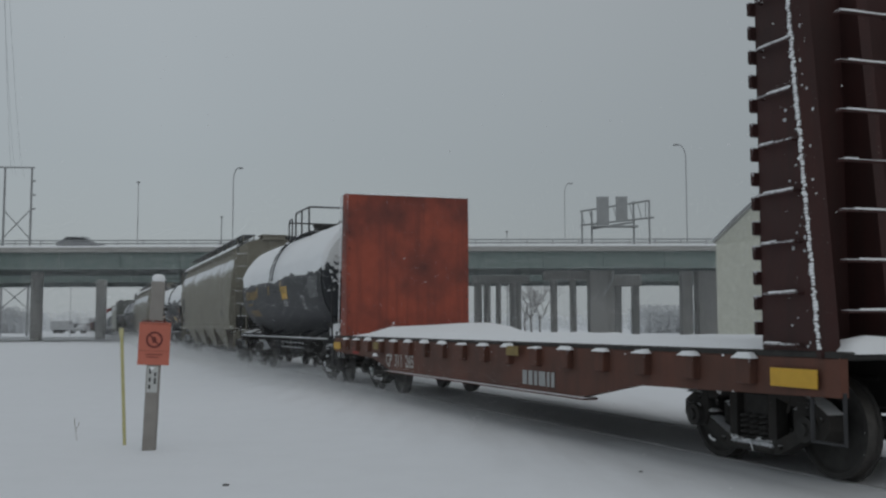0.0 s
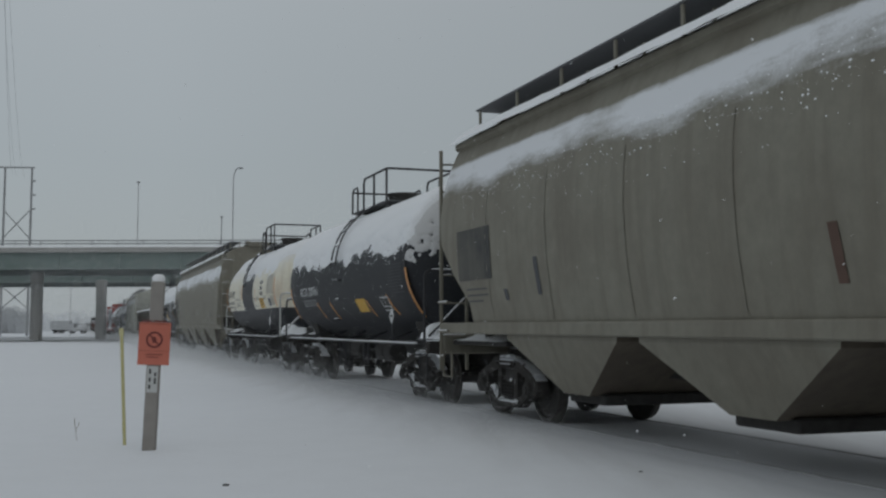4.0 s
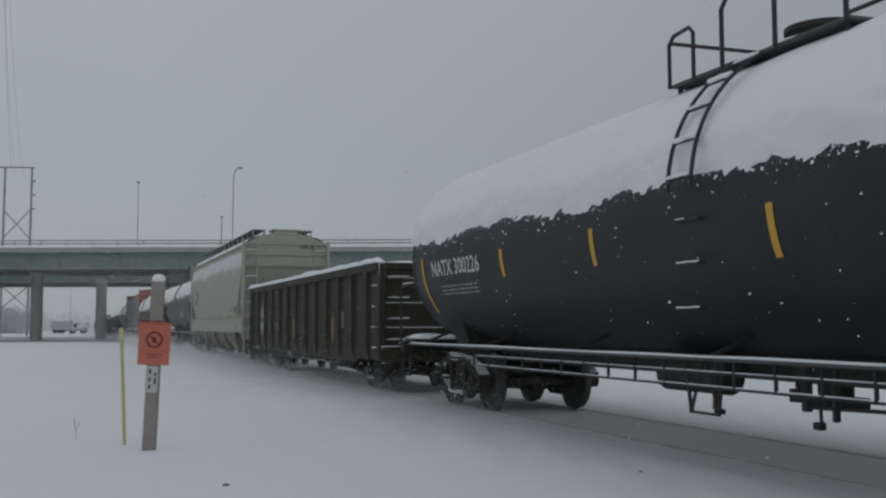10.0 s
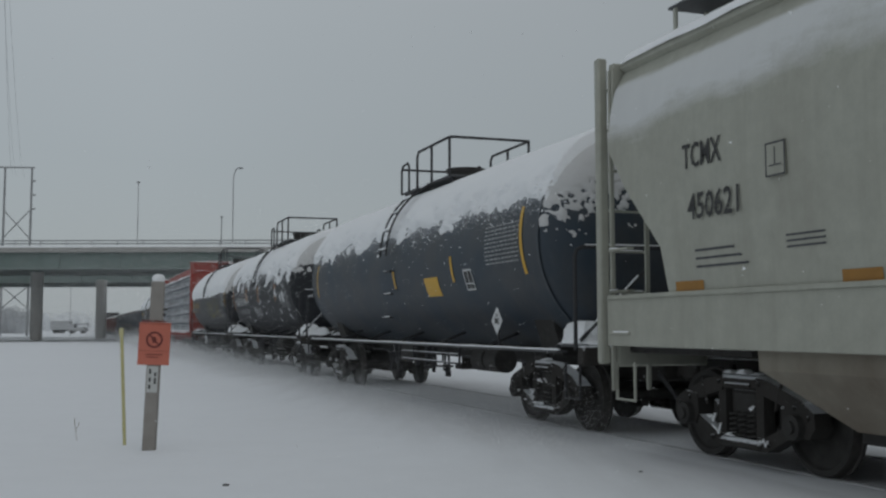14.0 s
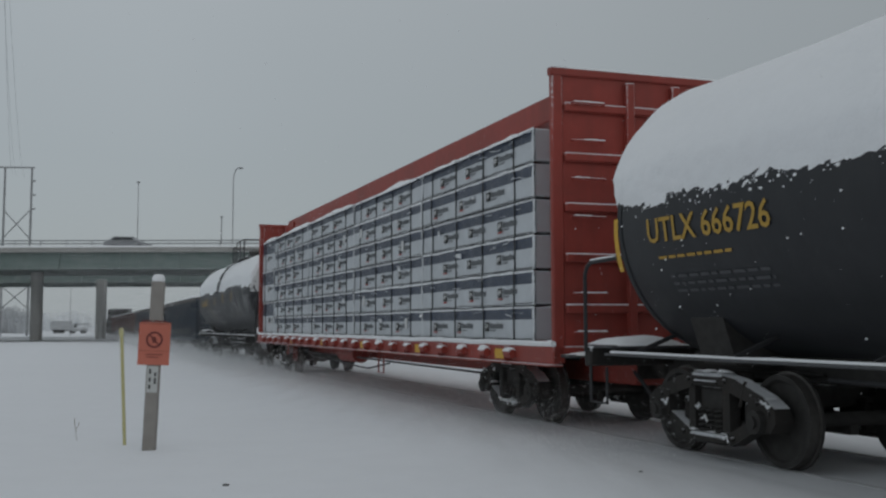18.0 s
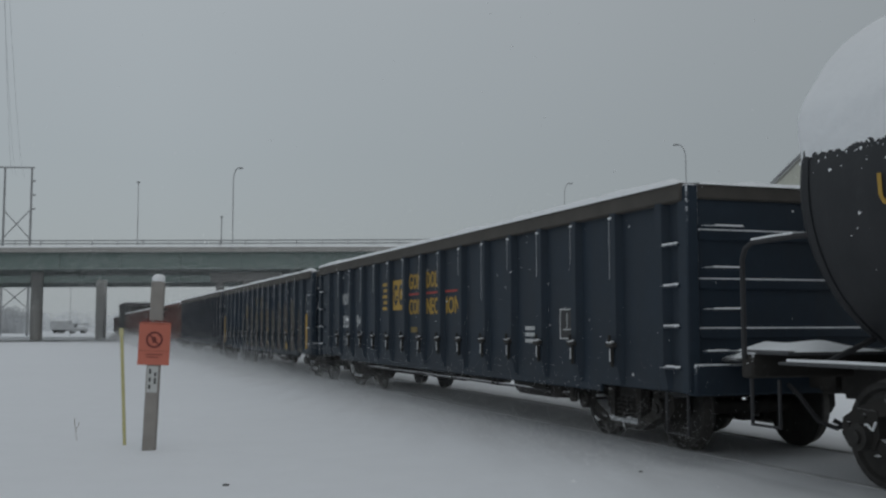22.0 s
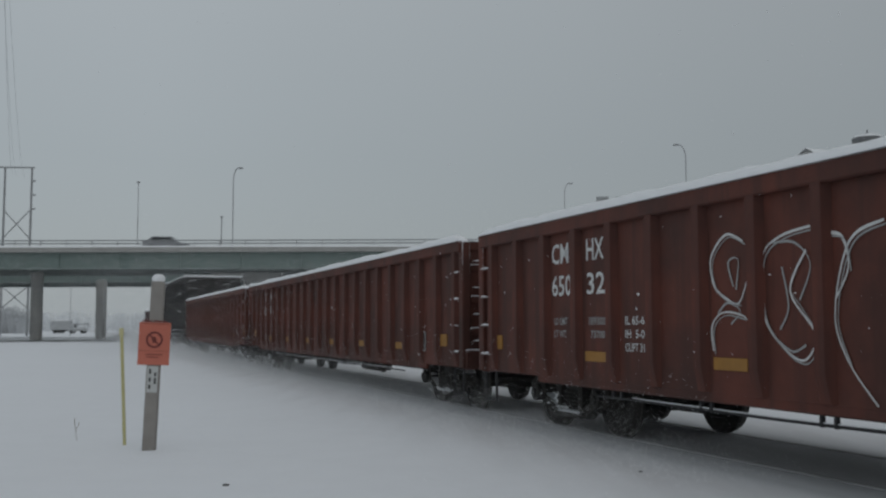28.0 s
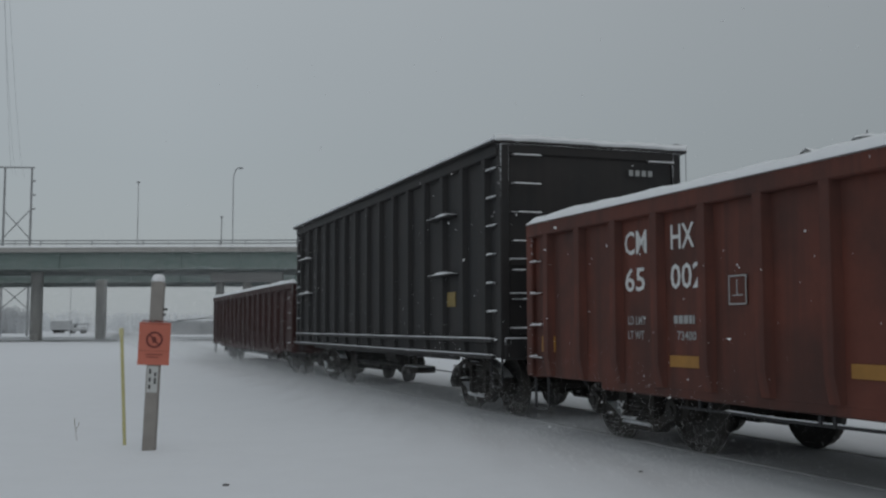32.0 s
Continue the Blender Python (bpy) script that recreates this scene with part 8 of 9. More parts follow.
gan = thing("sign_gantry", "grey steel sign gantry with the backs of two boards", "sign gantry")
GY = 128.0
gx = lambda p: px_x(p, GY)
gz = lambda p: EYE_Z + (577 - p) / 1860.0 * GY
for p in (1030, 1050, 1125, 1149):
    part("upright", Mesh().box(gx(p) - 0.1, gx(p) + 0.1, GY - (0.8 if p in (1030, 1149) else -0.6) - 0.1, GY - (0.8 if p in (1030, 1149) else -0.6) + 0.1, 8.9, gz(356 if p > 1100 else 374)), POLE, gan)
for (pa, ya), (pb, yb) in (((1028, 375), (1150, 356)), ((1028, 400), (1160, 386)), ((1050, 406), (1125, 394))):
    part("chord", Mesh().pipe([(gx(pa), GY, gz(ya)), (gx(pb), GY, gz(yb))], 0.11, 6), POLE, gan)
for i in range(9):
    t = i / 8
    part("lattice", Mesh().pipe([(gx(1030 + 115 * t), GY, gz(375 - 18 * t)), (gx(1030 + 115 * min(1, t + 0.06)), GY, gz(401 - 14 * t))], 0.05, 5), POLE, gan)
SIGNBACK = plain("grey_sign_back", (0.40, 0.415, 0.425), 0.7, 0.12, 2)
for pa, pb, ya, yb in ((1057, 1079, 349, 400), (1091, 1112, 349, 394)):
    part("sign_panel", Mesh().box(gx(pa), gx(pb), GY - 0.35, GY - 0.25, gz(yb), gz(ya), 0.03), SIGNBACK, gan, "back of a road sign")
part("gantry_walk", Mesh().box(gx(1050), gx(1130), GY - 0.6, GY + 0.3, gz(404), gz(401)), POLE, gan)

mast = thing("power_mast", "lattice power mast of two legs with a cross brace", "power mast", "power line")
MY = 160.0
mx = lambda p: px_x(p, MY)
mz = lambda p: EYE_Z + (577 - p) / 1860.0 * MY
for p in (2, 50):
    part("leg", Mesh().rod((mx(p), MY, -0.3), (mx(p + 2), MY, mz(293)), 0.22, 8, 0.16), POLE, mast)
part("cross_arm", Mesh().rod((mx(-8), MY, mz(293)), (mx(57), MY, mz(294)), 0.12, 6), POLE, mast)
for ya, yb in ((370, 420), (505, 545)):
    part("brace", Mesh().rod((mx(3), MY, mz(ya)), (mx(50), MY, mz(yb)), 0.09, 6), POLE, mast)
    part("brace", Mesh().rod((mx(50), MY, mz(ya)), (mx(3), MY, mz(yb)), 0.09, 6), POLE, mast)
for p in (318, 343, 368):
    part("insulator", Mesh().rod((mx(51), MY, mz(p)), (mx(59), MY, mz(p)), 0.12, 6), POLE, mast)
WIRE = plain("power_wire", (0.4, 0.41, 0.42), 0.6, 0.1, 2)
for i, (p0, p1) in enumerate(((2, 46), (-6, 30), (4, 20))):
    w = thing("power_cable", "thin sagging power cable", "cable", "power line")
    a, b = Vector((mx(p1), MY, mz(296))), Vector((px_x(p0 - 40, 30), 30, EYE_Z + 17.5 + i))
    part("wire", Mesh().pipe([a.lerp(b, t / 20) - Vector((0, 0, 6.0 * math.sin(math.pi * t / 20))) for t in range(21)], 0.009, 5), WIRE, w)

# ---- the gabled building ----
SIDING = paint("faded_pale_siding", (0.66, 0.66, 0.575), (0.5, 0.49, 0.42), 0.3, 0.85, 0.2, dust=0)
BRICK = plain("grey_painted_brick", (0.575, 0.575, 0.50), 0.9, 0.2, 5)
SHUT = plain("faded_brown_shutter", (0.30, 0.215, 0.19), 0.8, 0.2, 3)
DARKW = plain("dark_opening", (0.05, 0.045, 0.045), 0.8, 0.3, 3)
BD = 18.66                  # beyond the track's centre line
bld = thing("gabled_warehouse", "pale gabled warehouse with brown loft shutters and a snowy roof", "building",
            at=Matrix.Translation(on_track(32.35, -BD)) @ Matrix.Rotation(TH - math.pi / 2, 4, "Z"))
HW, ZE, ZR, LB = 6.1, 4.92, 7.82, 24.0
gable = [(-HW, -0.3), (HW, -0.3), (HW, ZE), (0, ZR), (-HW, ZE)]
dx0, dx1, dz = 0.4, 3.6, 2.98
wall = part("front_wall", Mesh().slab([(-HW, -0.3), (dx0, -0.3), (dx0, dz), (-HW, dz)], 0, 0.3).slab([(dx1, -0.3), (HW, -0.3), (HW, dz), (dx1, dz)], 0, 0.3).slab([(-HW, dz), (HW, dz), (HW, ZE), (0, ZR), (-HW, ZE)], 0, 0.3), BRICK, bld, "weathered pale gable wall")
for q in (-1, 1):
    part("side_wall", Mesh().box(*sorted((q * HW, q * (HW - 0.3))), 0.3, LB, -0.3, ZE), BRICK, bld)
part("back_wall", Mesh().slab(gable, LB, LB + 0.3), BRICK, bld)
for q in (-1, 1):
    part("roof_slope", Mesh().slab([(0, ZR + 0.02), (0, ZR + 0.11), (q * (HW + 0.10), ZE + 0.05), (q * (HW + 0.10), ZE - 0.04)], -0.06, LB + 0.3), plain("grey_roofing", (0.4, 0.4, 0.39), 0.8, 0.2, 2), bld)
    part("roof_snow", Mesh().grid(lambda a, b: (q * (HW + 0.32) * b, -0.12 + (LB + 0.3) * a, ZR + 0.19 + (ZE - ZR - 0.16) * b + 0.05 * rough_noise(a * 20, b * 5, q, 1)), 30, 10), SNOW, bld)
part("siding_panel", Mesh().box(-HW + 0.1, -0.05, -0.07, -0.01, 0.0, ZE - 0.1), SIDING, wall)
for i in range(11):
    z = 3.35 + 0.28 * i
    part("clapboard", Mesh().box(-2.6, 3.4, -0.06 - 0.015 * (i % 2), -0.005, z, z + 0.285, 0.01), SIDING, wall)
for z0, z1 in ((3.95, 5.12), (5.20, 6.33)):
    part("loft_shutter", Mesh().box(0.1, 1.02, -0.15, -0.085, z0, z1, 0.02), SHUT, bld, "brown wooden loft shutter")
    part("shutter_frame", Mesh().box(0.04, 0.1, -0.17, -0.05, z0, z1).box(1.02, 1.08, -0.17, -0.05, z0, z1), DARKW, bld)
    part("ledge_snow", heap(Mesh(), 0.0, 1.12, -0.22, -0.04, z0 - 0.06, 0.07, z0, 12, 4), SNOW, bld)
part("ledge_snow", heap(Mesh(), -0.1, 3.4, -0.2, 0.0, 6.42, 0.07, 3, 20, 4), SNOW, bld)
part("sliding_door", Mesh().box(dx0 + 0.5, dx1, 0.1, 0.16, -0.1, dz - 0.05), plain("grey_sliding_door", (0.50, 0.53, 0.53), 0.8, 0.15, 2), bld, "grey sliding door, partly open")
part("door_jamb", Mesh().box(dx0, dx0 + 0.12, -0.04, 0.3, -0.1, dz), DARKW, bld)
part("dark_recess", Mesh().box(dx0, dx0 + 0.9, 0.9, 1.0, -0.2, dz), DARKW, bld)
part("door_rail", Mesh().box(dx0 - 0.1, dx1 + 1.6, -0.12, -0.02, dz, dz + 0.1), DARKW, bld)
vent = thing("roof_ventilator", "round metal roof ventilator with a snow-topped cowl", "ventilator", at=bld.matrix_basis @ pose(0, 2.8, ZR - 0.06))
ZINC = plain("dull_zinc", (0.17, 0.175, 0.18), 0.6, 0.2, 5, 0.3)
part("neck", Mesh().rod((0, 0, -0.3), (0, 0, 0.46), 0.38, 20, 0.30), ZINC, vent)
part("cowl", Mesh().rod((0, 0, 0.42), (0, 0, 0.78), 0.55, 24, 0.57).rod((0, 0, 0.78), (0, 0, 0.86), 0.57, 24, 0.36), ZINC, vent)
part("cowl_snow", Mesh().rings([[(k * math.cos(a), k * math.sin(a), z) for a in [2 * math.pi * i / 24 for i in range(24)]] for k, z in ((0.56, 0.80), (0.51, 0.87), (0.29, 0.93), (0.05, 0.95))]), SNOW, vent)
part("spike", Mesh().rod((0, 0, 0.9), (0, 0, 1.12), 0.025, 6), ZINC, vent)


# ---- bare trees and brush ----
BARK = plain("dark_bark", (0.17, 0.16, 0.155), 0.9, 0.3, 6)
TWIG_SNOW = plain("snow_dusted_twigs", (0.80, 0.81, 0.82), 0.9, 0.3, 8)


def tree_mesh(h, spread, seed, depth=5, r0=0.1, up=0.75):
    rnd = random.Random(seed)
    a, b = Mesh(), Mesh()
    def grow(p, d, l, r, k):
        q = p + d * l
        bend = Vector((rnd.uniform(-1, 1), rnd.uniform(-1, 1), rnd.uniform(-0.3, 0.6))) * 0.12 * l
        n = 5 if k > 2 else 4 if k > 1 else 3
        a.pipe([p, p.lerp(q, 0.5) + bend, q], r, n) if k > 2 else a.rod(p, q, r, n, r * 0.7)
        if k <= 4:
            o = Vector((0, 0, r * 0.9))
            b.rod(p + o, q + o, r * 0.75, 3, r * 0.5)
        if k == 0:
            return
        for _ in range(3 if k > 1 else 4):
            w = Vector((rnd.uniform(-1, 1), rnd.uniform(-1, 1), rnd.uniform(-0.2, 1.0)))
            nd = (d * up + w * spread).normalized()
            grow(p.lerp(q, rnd.uniform(0.55, 1.0)), nd, l * rnd.uniform(0.6, 0.8), r * 0.58, k - 1)
    grow(Vector((0, 0, -0.2)), Vector((0, 0, 1)), h * 0.33, r0, depth)
    return a, b


def bare_tree(x, y, h, seed, depth=5, r0=0.1, spread=0.7, label="bare tree with snow on its twigs"):
    a, b = tree_mesh(h, spread, seed, depth, r0)
    t = thing("tree", label, "tree", "bare trees", at=pose(x, y, land(x, y)))
    part("trunk", a, BARK, t)
    part("twig_snow", b, TWIG_SNOW, t)
    return t


for u, off, h, sd in ((26.5, -16.2, 6.0, 1), (24.2, -15.4, 5.0, 2)):
    p = on_track(u, off)
    bare_tree(p.x, p.y, h, sd, 6, 0.09)
LEAFY = plain("dark_brush", (0.15, 0.155, 0.145), 0.9, 0.4, 4)


def brush(x, y, w, h, seed, n=500, label="low bush dusted with fresh snow"):
    rnd = random.Random(seed)
    t = thing("bush", label, "bush", "bushes", at=pose(x, y, land(x, y)))
    a, b = Mesh(), Mesh()
    for i in range(n):
        ang, rr = rnd.uniform(0, 6.28), math.sqrt(rnd.random())
        p = Vector((w * rr * math.cos(ang), 0.6 * w * rr * math.sin(ang), 0))
        q = p * rnd.uniform(1.0, 1.3) + Vector((rnd.uniform(-0.2, 0.2), rnd.uniform(-0.2, 0.2), h * (1 - 0.55 * rr * rr) * rnd.uniform(0.6, 1.05)))
        m = b if rnd.random() < 0.6 else a
        m.rod(p.lerp(q, 0.25), q, 0.035, 3, 0.012)
        for _ in range(3):
            s = p.lerp(q, rnd.uniform(0.5, 1))
            e = s + Vector((rnd.uniform(-1, 1), rnd.uniform(-1, 1), rnd.uniform(-0.2, 0.8))) * 0.35
            (b if rnd.random() < 0.68 else a).rod(s, e, 0.02, 3, 0.008)
    tagged(part("twigs", a, LEAFY, t), kind="stuff")
    part("twig_snow", b, TWIG_SNOW, t)


for u, off, w, h, sd in ((29.5, -16.6, 1.6, 1.9, 3), (27.0, -16.0, 1.8, 2.3, 4), (24.5, -15.6, 1.8, 2.6, 5), (22.0, -15.4, 1.8, 2.8, 6)):
    p = on_track(u, off)
    brush(p.x, p.y, w, h, sd)
for px, y, h, sd in ((940, 165, 11, 11), (955, 172, 10, 12), (930, 180, 12, 13)):
    bare_tree(px_x(px, y), y, h, sd, 5, 0.16)

# ---- far woods, haze put into their pale colour ----
HAZE_TREE = plain("haze_paled_woods", (0.62, 0.635, 0.65), 0.95, 0.12, 0.3)
HAZE_TREE2 = plain("haze_paled_far_woods", (0.84, 0.855, 0.87), 0.95, 0.05, 0.2)


def woods(x0, x1, y, h0, h1, n, seed, mat, label):
    rnd = random.Random(seed)
    m = Mesh()
    for i in range(n):
        x = rnd.uniform(x0, x1)
        yy = y + rnd.uniform(-6, 6)
        h = (h0 + (h1 - h0) * (0.5 + 0.5 * rough_noise(x, y, seed, 0.05))) * rnd.uniform(0.75, 1.1)
        z0 = land(x, yy)
        m.rod((x, yy, z0 - 0.2), (x + rnd.uniform(-0.3, 0.3), yy, z0 + h), 0.16, 3, 0.03)
        for _ in range(9):
            zz = h * rnd.uniform(0.08, 0.95)
            l = (1 - 0.55 * zz / h) * rnd.uniform(0.8, 2.0)
            a = rnd.uniform(0, 6.28)
            m.rod((x, yy, z0 + zz), (x + l * math.cos(a), yy + l * math.sin(a), z0 + zz + l * rnd.uniform(0.2, 0.9)), 0.09, 3, 0.03)
    ob = part("far_woods", m, mat)
    return tagged(ob, label, "woods", kind="stuff")


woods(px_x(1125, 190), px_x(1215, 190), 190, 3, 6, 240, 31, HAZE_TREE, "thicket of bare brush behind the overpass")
woods(px_x(-150, 230), px_x(60, 230), 230, 4, 7, 420, 32, HAZE_TREE, "bare woods coloured pale for haze")
woods(px_x(-400, 330), px_x(2000, 330), 330, 4, 7, 2100, 33, HAZE_TREE2, "distant tree line coloured pale for haze")


# ---- a low shed past the overpass ----
SHY = 185.0
shed = thing("low_shed", "low grey shed with a snow-covered roof beyond the overpass", "shed", at=pose(px_x(345, SHY), SHY, -0.1))
part("shed_wall", Mesh().box(-5.0, 5.5, 0, 6, -0.2, 2.4), plain("pale_shed_wall", (0.38, 0.39, 0.40), 0.85, 0.12, 1), shed)
part("shed_roof", Mesh().slab([(-5.4, 2.3), (5.9, 3.4), (5.9, 3.6), (-5.4, 2.5)], -0.4, 6.4), SNOW, shed)
part("shed_door", Mesh().box(1.0, 2.6, -0.06, 0.0, -0.1, 1.9), plain("shed_door_paint", (0.3, 0.31, 0.32), 0.8, 0.1, 1), shed)


# ---- vehicles on and beyond the overpass ----
CARP = plain("dull_car_paint", (0.30, 0.31, 0.33), 0.4, 0.1, 3)
GLASS = plain("dark_window_glass", (0.04, 0.045, 0.05), 0.15, 0.1, 3)
TYRE = plain("tyre_rubber", (0.03, 0.03, 0.03), 0.9, 0.2, 9)
VEHICLES = []


def vehicle(label, mat, at, s=1.0):
    v = thing("car", label, "car", "cars on the overpass", at=at)
    body = [(-2.2, 0.35), (2.2, 0.35), (2.25, 0.75), (1.3, 0.92), (0.6, 1.42), (-1.2, 1.48), (-1.95, 0.98), (-2.25, 0.9)]
    part("body", Mesh().slab(body, -0.85, 0.85), mat, v)
    part("side_window", Mesh().slab([(1.05, 0.95), (0.5, 1.36), (-1.1, 1.40), (-1.6, 0.98)], -0.87, -0.84), GLASS, v)
    part("side_window", Mesh().slab([(1.05, 0.95), (0.5, 1.36), (-1.1, 1.40), (-1.6, 0.98)], 0.84, 0.87), GLASS, v)
    part("roof_snow", heap(Mesh(), -1.2, 0.6, -0.8, 0.8, 1.46, 0.06, 1), SNOW, v)
    for x in (-1.35, 1.35):
        for y in (-0.8, 0.8):
            part("wheel", Mesh().rod((x, y - 0.1, 0.33), (x, y + 0.1, 0.33), 0.33, 16), TYRE, v)
    return v


CARZ = 9.02
# each car on the near overpass: the time at which it passes abreast of the eye's left edge, and its speed
for t0, spd, lane in ((-0.62, 13.2, 107), (0.9, 13.0, 107), (4.25, 12.5, 107), (17.0, 13.0, 107), (26.7, 13.0, 107)):
    VEHICLES.append((vehicle("grey car driving over the snowy overpass", CARP, pose(px_x(0, lane) - spd * t0, lane, CARZ)), t0, spd, lane))
PARK_Y = 212.0
# vehicle paint lightened to carry the haze of the distance
PALE = plain("haze_paled_paint", (0.42, 0.43, 0.44), 0.6, 0.12, 2)
trl = thing("box_trailer", "pale grey box trailer parked beyond the overpass", "trailer", at=pose(px_x(111, PARK_Y + 4), PARK_Y + 4, 0.0))
part("box_body", Mesh().box(-1.9, 1.9, -1.1, 1.1, 0.75, 2.6, 0.05), PALE, trl)
part("roof_snow", heap(Mesh(), -1.9, 1.9, -1.1, 1.1, 2.6, 0.2, 3), SNOW, trl)
part("chassis", Mesh().box(-1.8, 2.6, -0.5, 0.5, 0.5, 0.78), PIPE, trl)
for x in (-1.0, 0.0):
    for y in (-0.9, 0.9):
        part("wheel", Mesh().rod((x, y - 0.1, 0.4), (x, y + 0.1, 0.4), 0.4, 14), TYRE, trl)
lor = thing("parked_truck", "small pale truck with a flat dark canopy parked beyond the overpass", "truck", at=pose(px_x(140, PARK_Y), PARK_Y, 0.0))
part("cab", Mesh().slab([(-1.7, 0.4), (-0.6, 0.4), (-0.6, 1.9), (-1.4, 1.9), (-1.7, 1.2)], -0.85, 0.85), PALE, lor)
part("flat_bed", Mesh().box(-0.6, 1.7, -0.9, 0.9, 0.5, 1.05, 0.03), PALE, lor)
part("canopy", Mesh().box(-0.7, 2.0, -0.95, 0.95, 1.82, 2.0, 0.03), plain("dark_canopy", (0.16, 0.17, 0.18), 0.7, 0.2, 3), lor)
for x in (-0.5, 1.6):
    part("canopy_post", Mesh().box(x - 0.05, x + 0.05, -0.9, -0.8, 1.0, 1.84).box(x - 0.05, x + 0.05, 0.8, 0.9, 1.0, 1.84), PALE, lor)
part("windscreen", Mesh().slab([(-1.66, 1.28), (-1.43, 1.78), (-1.45, 1.80), (-1.70, 1.30)], -0.75, 0.75), GLASS, lor)
part("bed_snow", heap(Mesh(), -0.6, 1.7, -0.9, 0.9, 1.05, 0.25, 5), SNOW, lor)
for x in (-1.1, 1.1):
    for y in (-0.8, 0.8):
        part("wheel", Mesh().rod((x, y - 0.1, 0.34), (x, y + 0.1, 0.34), 0.34, 14), TYRE, lor)


# ---- falling snow ----
FLAKE, fnt, fb = nodes_of("snowflake")          # thin enough for the sky to shine through
f_d, f_t, f_m = fnt.nodes.new("ShaderNodeBsdfDiffuse"), fnt.nodes.new("ShaderNodeBsdfTranslucent"), fnt.nodes.new("ShaderNodeMixShader")
f_d.inputs[0].default_value = f_t.inputs[0].default_value = (0.93, 0.94, 0.95, 1)
for a, b in ((f_d.outputs[0], f_m.inputs[1]), (f_t.outputs[0], f_m.inputs[2]), (f_m.outputs[0], fnt.nodes["Material Output"].inputs[0])):
    fnt.links.new(a, b)
fnt.nodes.remove(fb)
FALLS = []


def snowfall(n, box, size, fall, drift, seed):
    """Loose flakes and clumps in the air; the sheet of them sinks as one."""
    rnd = np.random.default_rng(seed)
    x0, x1, y0, y1, z0, z1 = box
    y = np.sqrt(rnd.uniform(y0 * y0, y1 * y1, n))
    c = np.stack([rnd.uniform(x0, x1, n) * (y / y1) if x0 < 0 else rnd.uniform(x0, x1, n), y, rnd.uniform(z0, z1, n)], 1)
    a = rnd.normal(size=(n, 3))
    a /= np.linalg.norm(a, axis=1)[:, None]
    b = np.cross(a, rnd.normal(size=(n, 3)))
    b /= np.linalg.norm(b, axis=1)[:, None]
    s = (size * rnd.uniform(0.5, 1.3, n))[:, None]
    v = np.stack([c + a * s, c - 0.5 * a * s + 0.87 * b * s, c - 0.5 * a * s - 0.87 * b * s], 1).reshape(-1, 3)
    me = bpy.data.meshes.new("falling_snow")
    me.vertices.add(3 * n)
    me.vertices.foreach_set("co", v.ravel())
    me.loops.add(3 * n)
    me.loops.foreach_set("vertex_index", np.arange(3 * n))
    me.polygons.add(n)
    me.polygons.foreach_set("loop_start", np.arange(n) * 3)
    me.update(calc_edges=True)
    me.materials.append(FLAKE)
    ob = tagged(new("falling_snow", me), "loose white snowflakes drifting down", "falling snow", kind="stuff")
    FALLS.append((ob, fall, drift))
    return ob


snowfall(5200, (-9, 9, 2.5, 18, -0.1, 42), 0.008, 1.05, 0.35, 1)
snowfall(440000, (-24, 24, 23, 60, 0.0, 4.9), 0.0056, 0.02, 0.3, 4)
snowfall(340000, (-50, 50, 62, 97, 0.0, 7.5), 0.0135, 0.03, 0.5, 2)


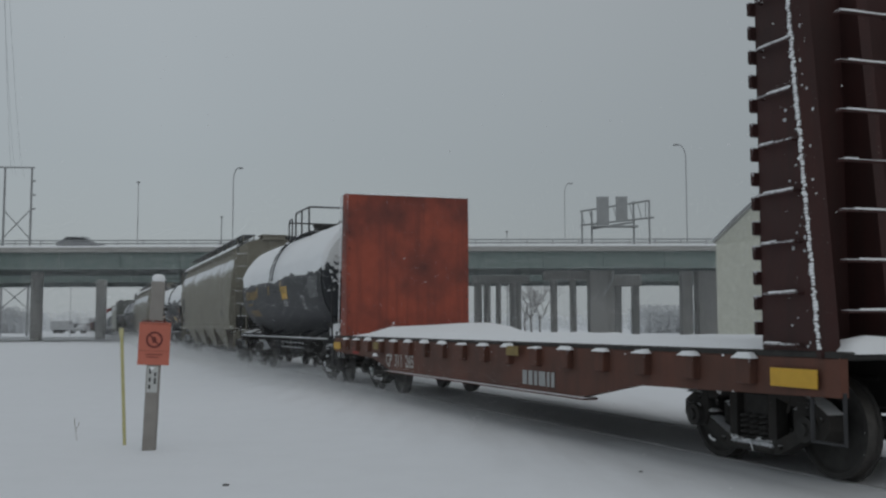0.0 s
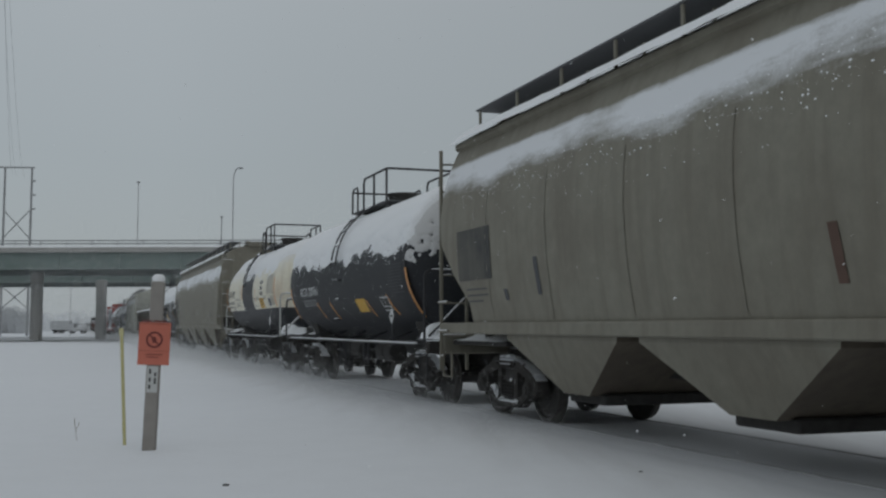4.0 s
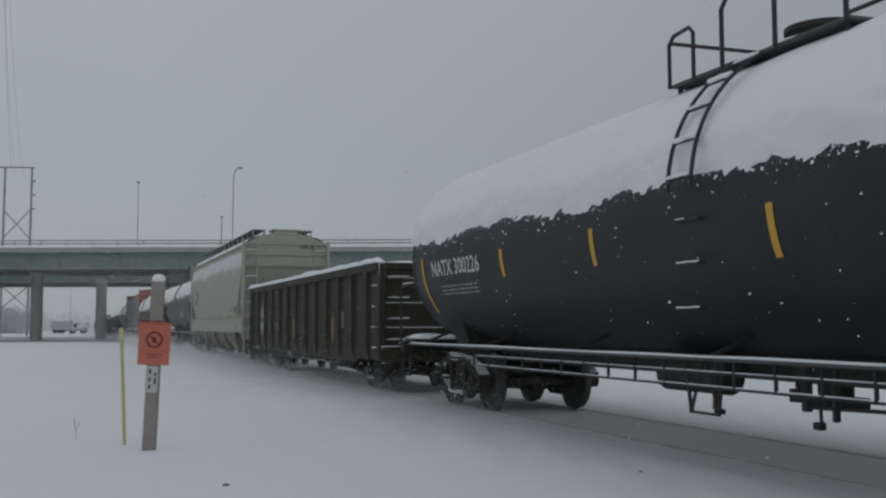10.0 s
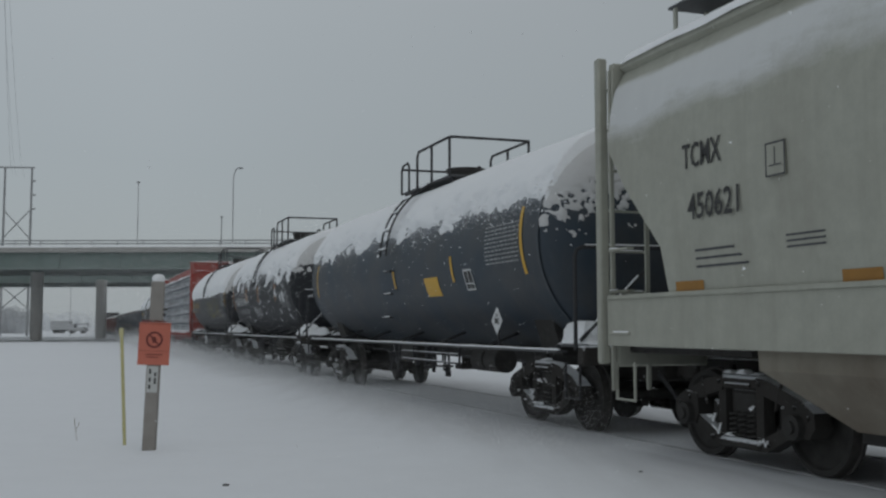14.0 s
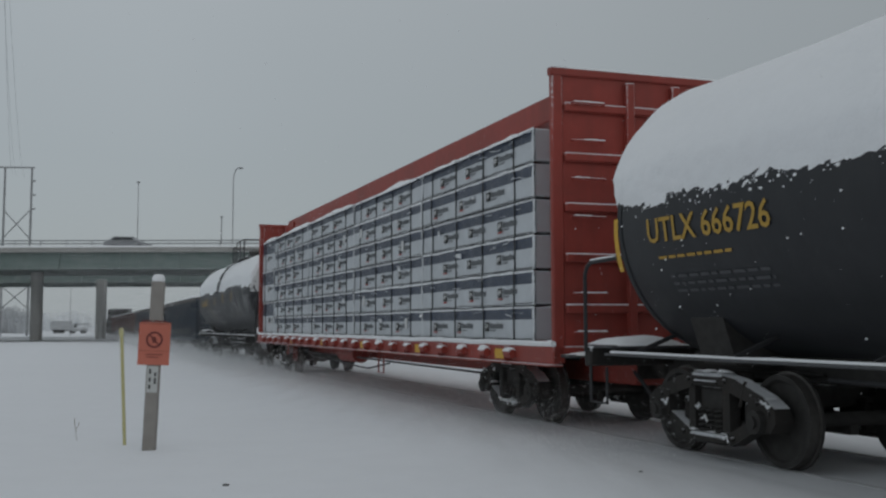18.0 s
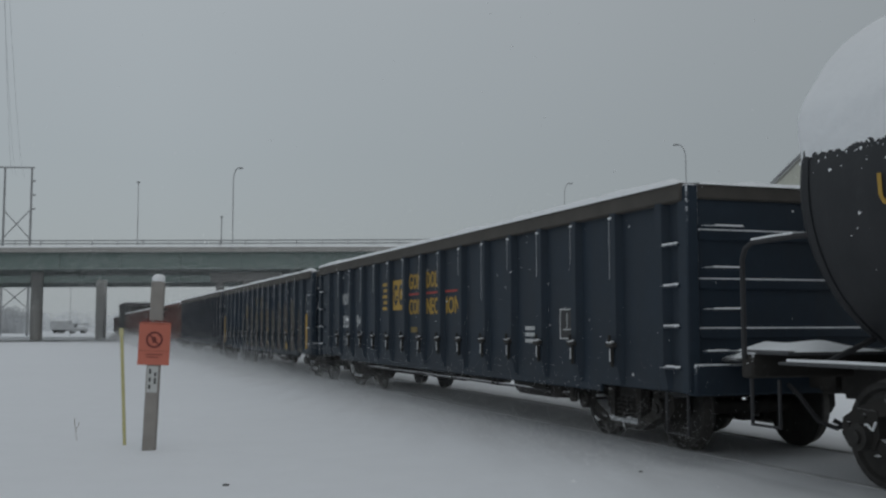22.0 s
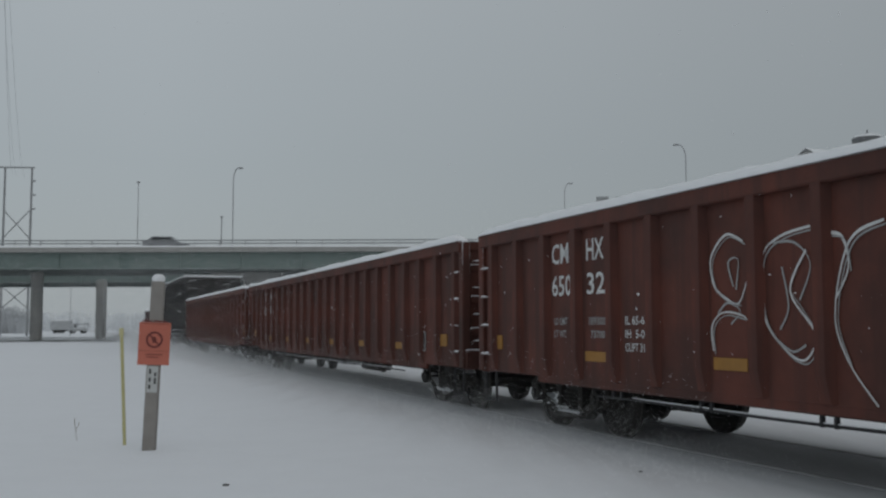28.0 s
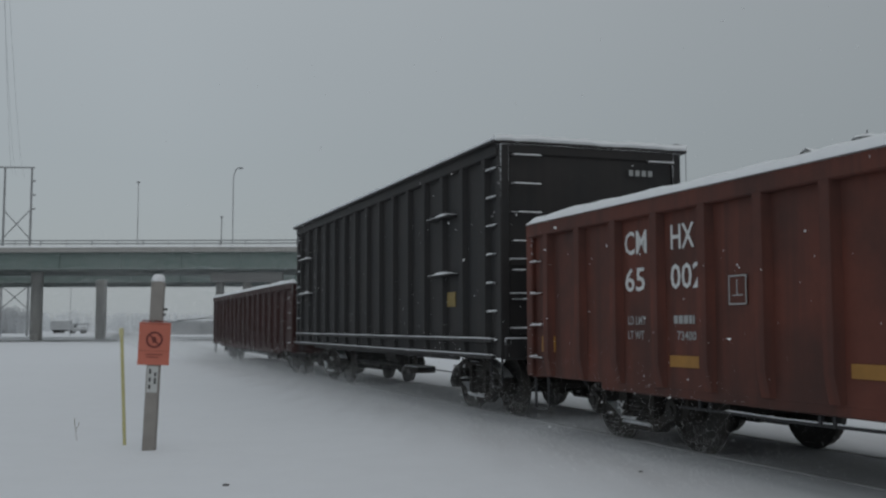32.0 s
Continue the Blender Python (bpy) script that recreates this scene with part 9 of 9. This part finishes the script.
def blown_snow(n, seed):
    """Powder that the train whirls up beside the rails, drifting after it."""
    rnd = np.random.default_rng(seed)
    u = 12 + 121 * rnd.random(n) ** 0.9
    off = 1.75 + 0.6 * rnd.normal(size=n)
    z = 0.02 + rnd.exponential(0.22, n)
    c = np.stack([GAP * CT - u * ST - off * CT, GAP * ST + u * CT - off * ST, z], 1)
    d = rnd.normal(size=(n, 2, 3)) * (0.0028 + 0.00013 * u)[:, None, None]
    v = np.stack([c, c + d[:, 0], c + d[:, 1]], 1).reshape(-1, 3)
    me = bpy.data.meshes.new("blown_snow")
    me.vertices.add(3 * n)
    me.vertices.foreach_set("co", v.ravel())
    me.loops.add(3 * n)
    me.loops.foreach_set("vertex_index", np.arange(3 * n))
    me.polygons.add(n)
    me.polygons.foreach_set("loop_start", np.arange(n) * 3)
    me.update(calc_edges=True)
    me.materials.append(FLAKE)
    ob = tagged(new("blown_snow", me), "fine powder snow whirled up beside the rails", "blown snow", kind="stuff")
    POWDER.append(ob)


POWDER = []
blown_snow(360000, 5)


# ---- what moves ----
def motions():
    times = [2 * i for i in range(17)]
    turn = Matrix.Rotation(TH - math.pi / 2, 4, "Z")
    for ob, mid in TRAIN:
        walk(ob, [(t, Matrix.Translation(on_track(mid - run(t))) @ turn) for t in times])
    for ob, base, rel in TRAIN_LOADS:
        mid = [m for o, m in TRAIN if o == base][0]
        walk(ob, [(t, Matrix.Translation(on_track(mid - run(t))) @ turn @ rel) for t in times])
    for ob, t0, spd, lane in VEHICLES:
        walk(ob, [(t, pose(px_x(0, lane) + spd * (t - t0), lane, CARZ)) for t in (0, 16, 32)])
    for ob, fall, drift in FALLS:
        walk(ob, [(t, pose(drift * t * 0.2, 0, -fall * t)) for t in (0, 16, 32)])
    for ob in POWDER:
        walk(ob, [(t, pose(0.15 * t * ST, -0.15 * t * CT, 0)) for t in (0, 16, 32)])
    # the wheels roll: every front and every rear axle turns alike
    for s in (1, -1):
        first = WHEELS[s][0]
        n = round(32 * FPS)
        walk(first, [(i / FPS, Matrix.Translation((s * AXLE_X, 0, WHEEL_R)) @ Matrix.Rotation(run(i / FPS) / WHEEL_R, 4, "Y")) for i in range(n + 1)])
        keys = first.animation_data
        for w in WHEELS[s][1:]:
            w.rotation_mode = "QUATERNION"
            own = w.animation_data_create()
            own.action = keys.action
            own.action_slot = keys.action_slot


motions()
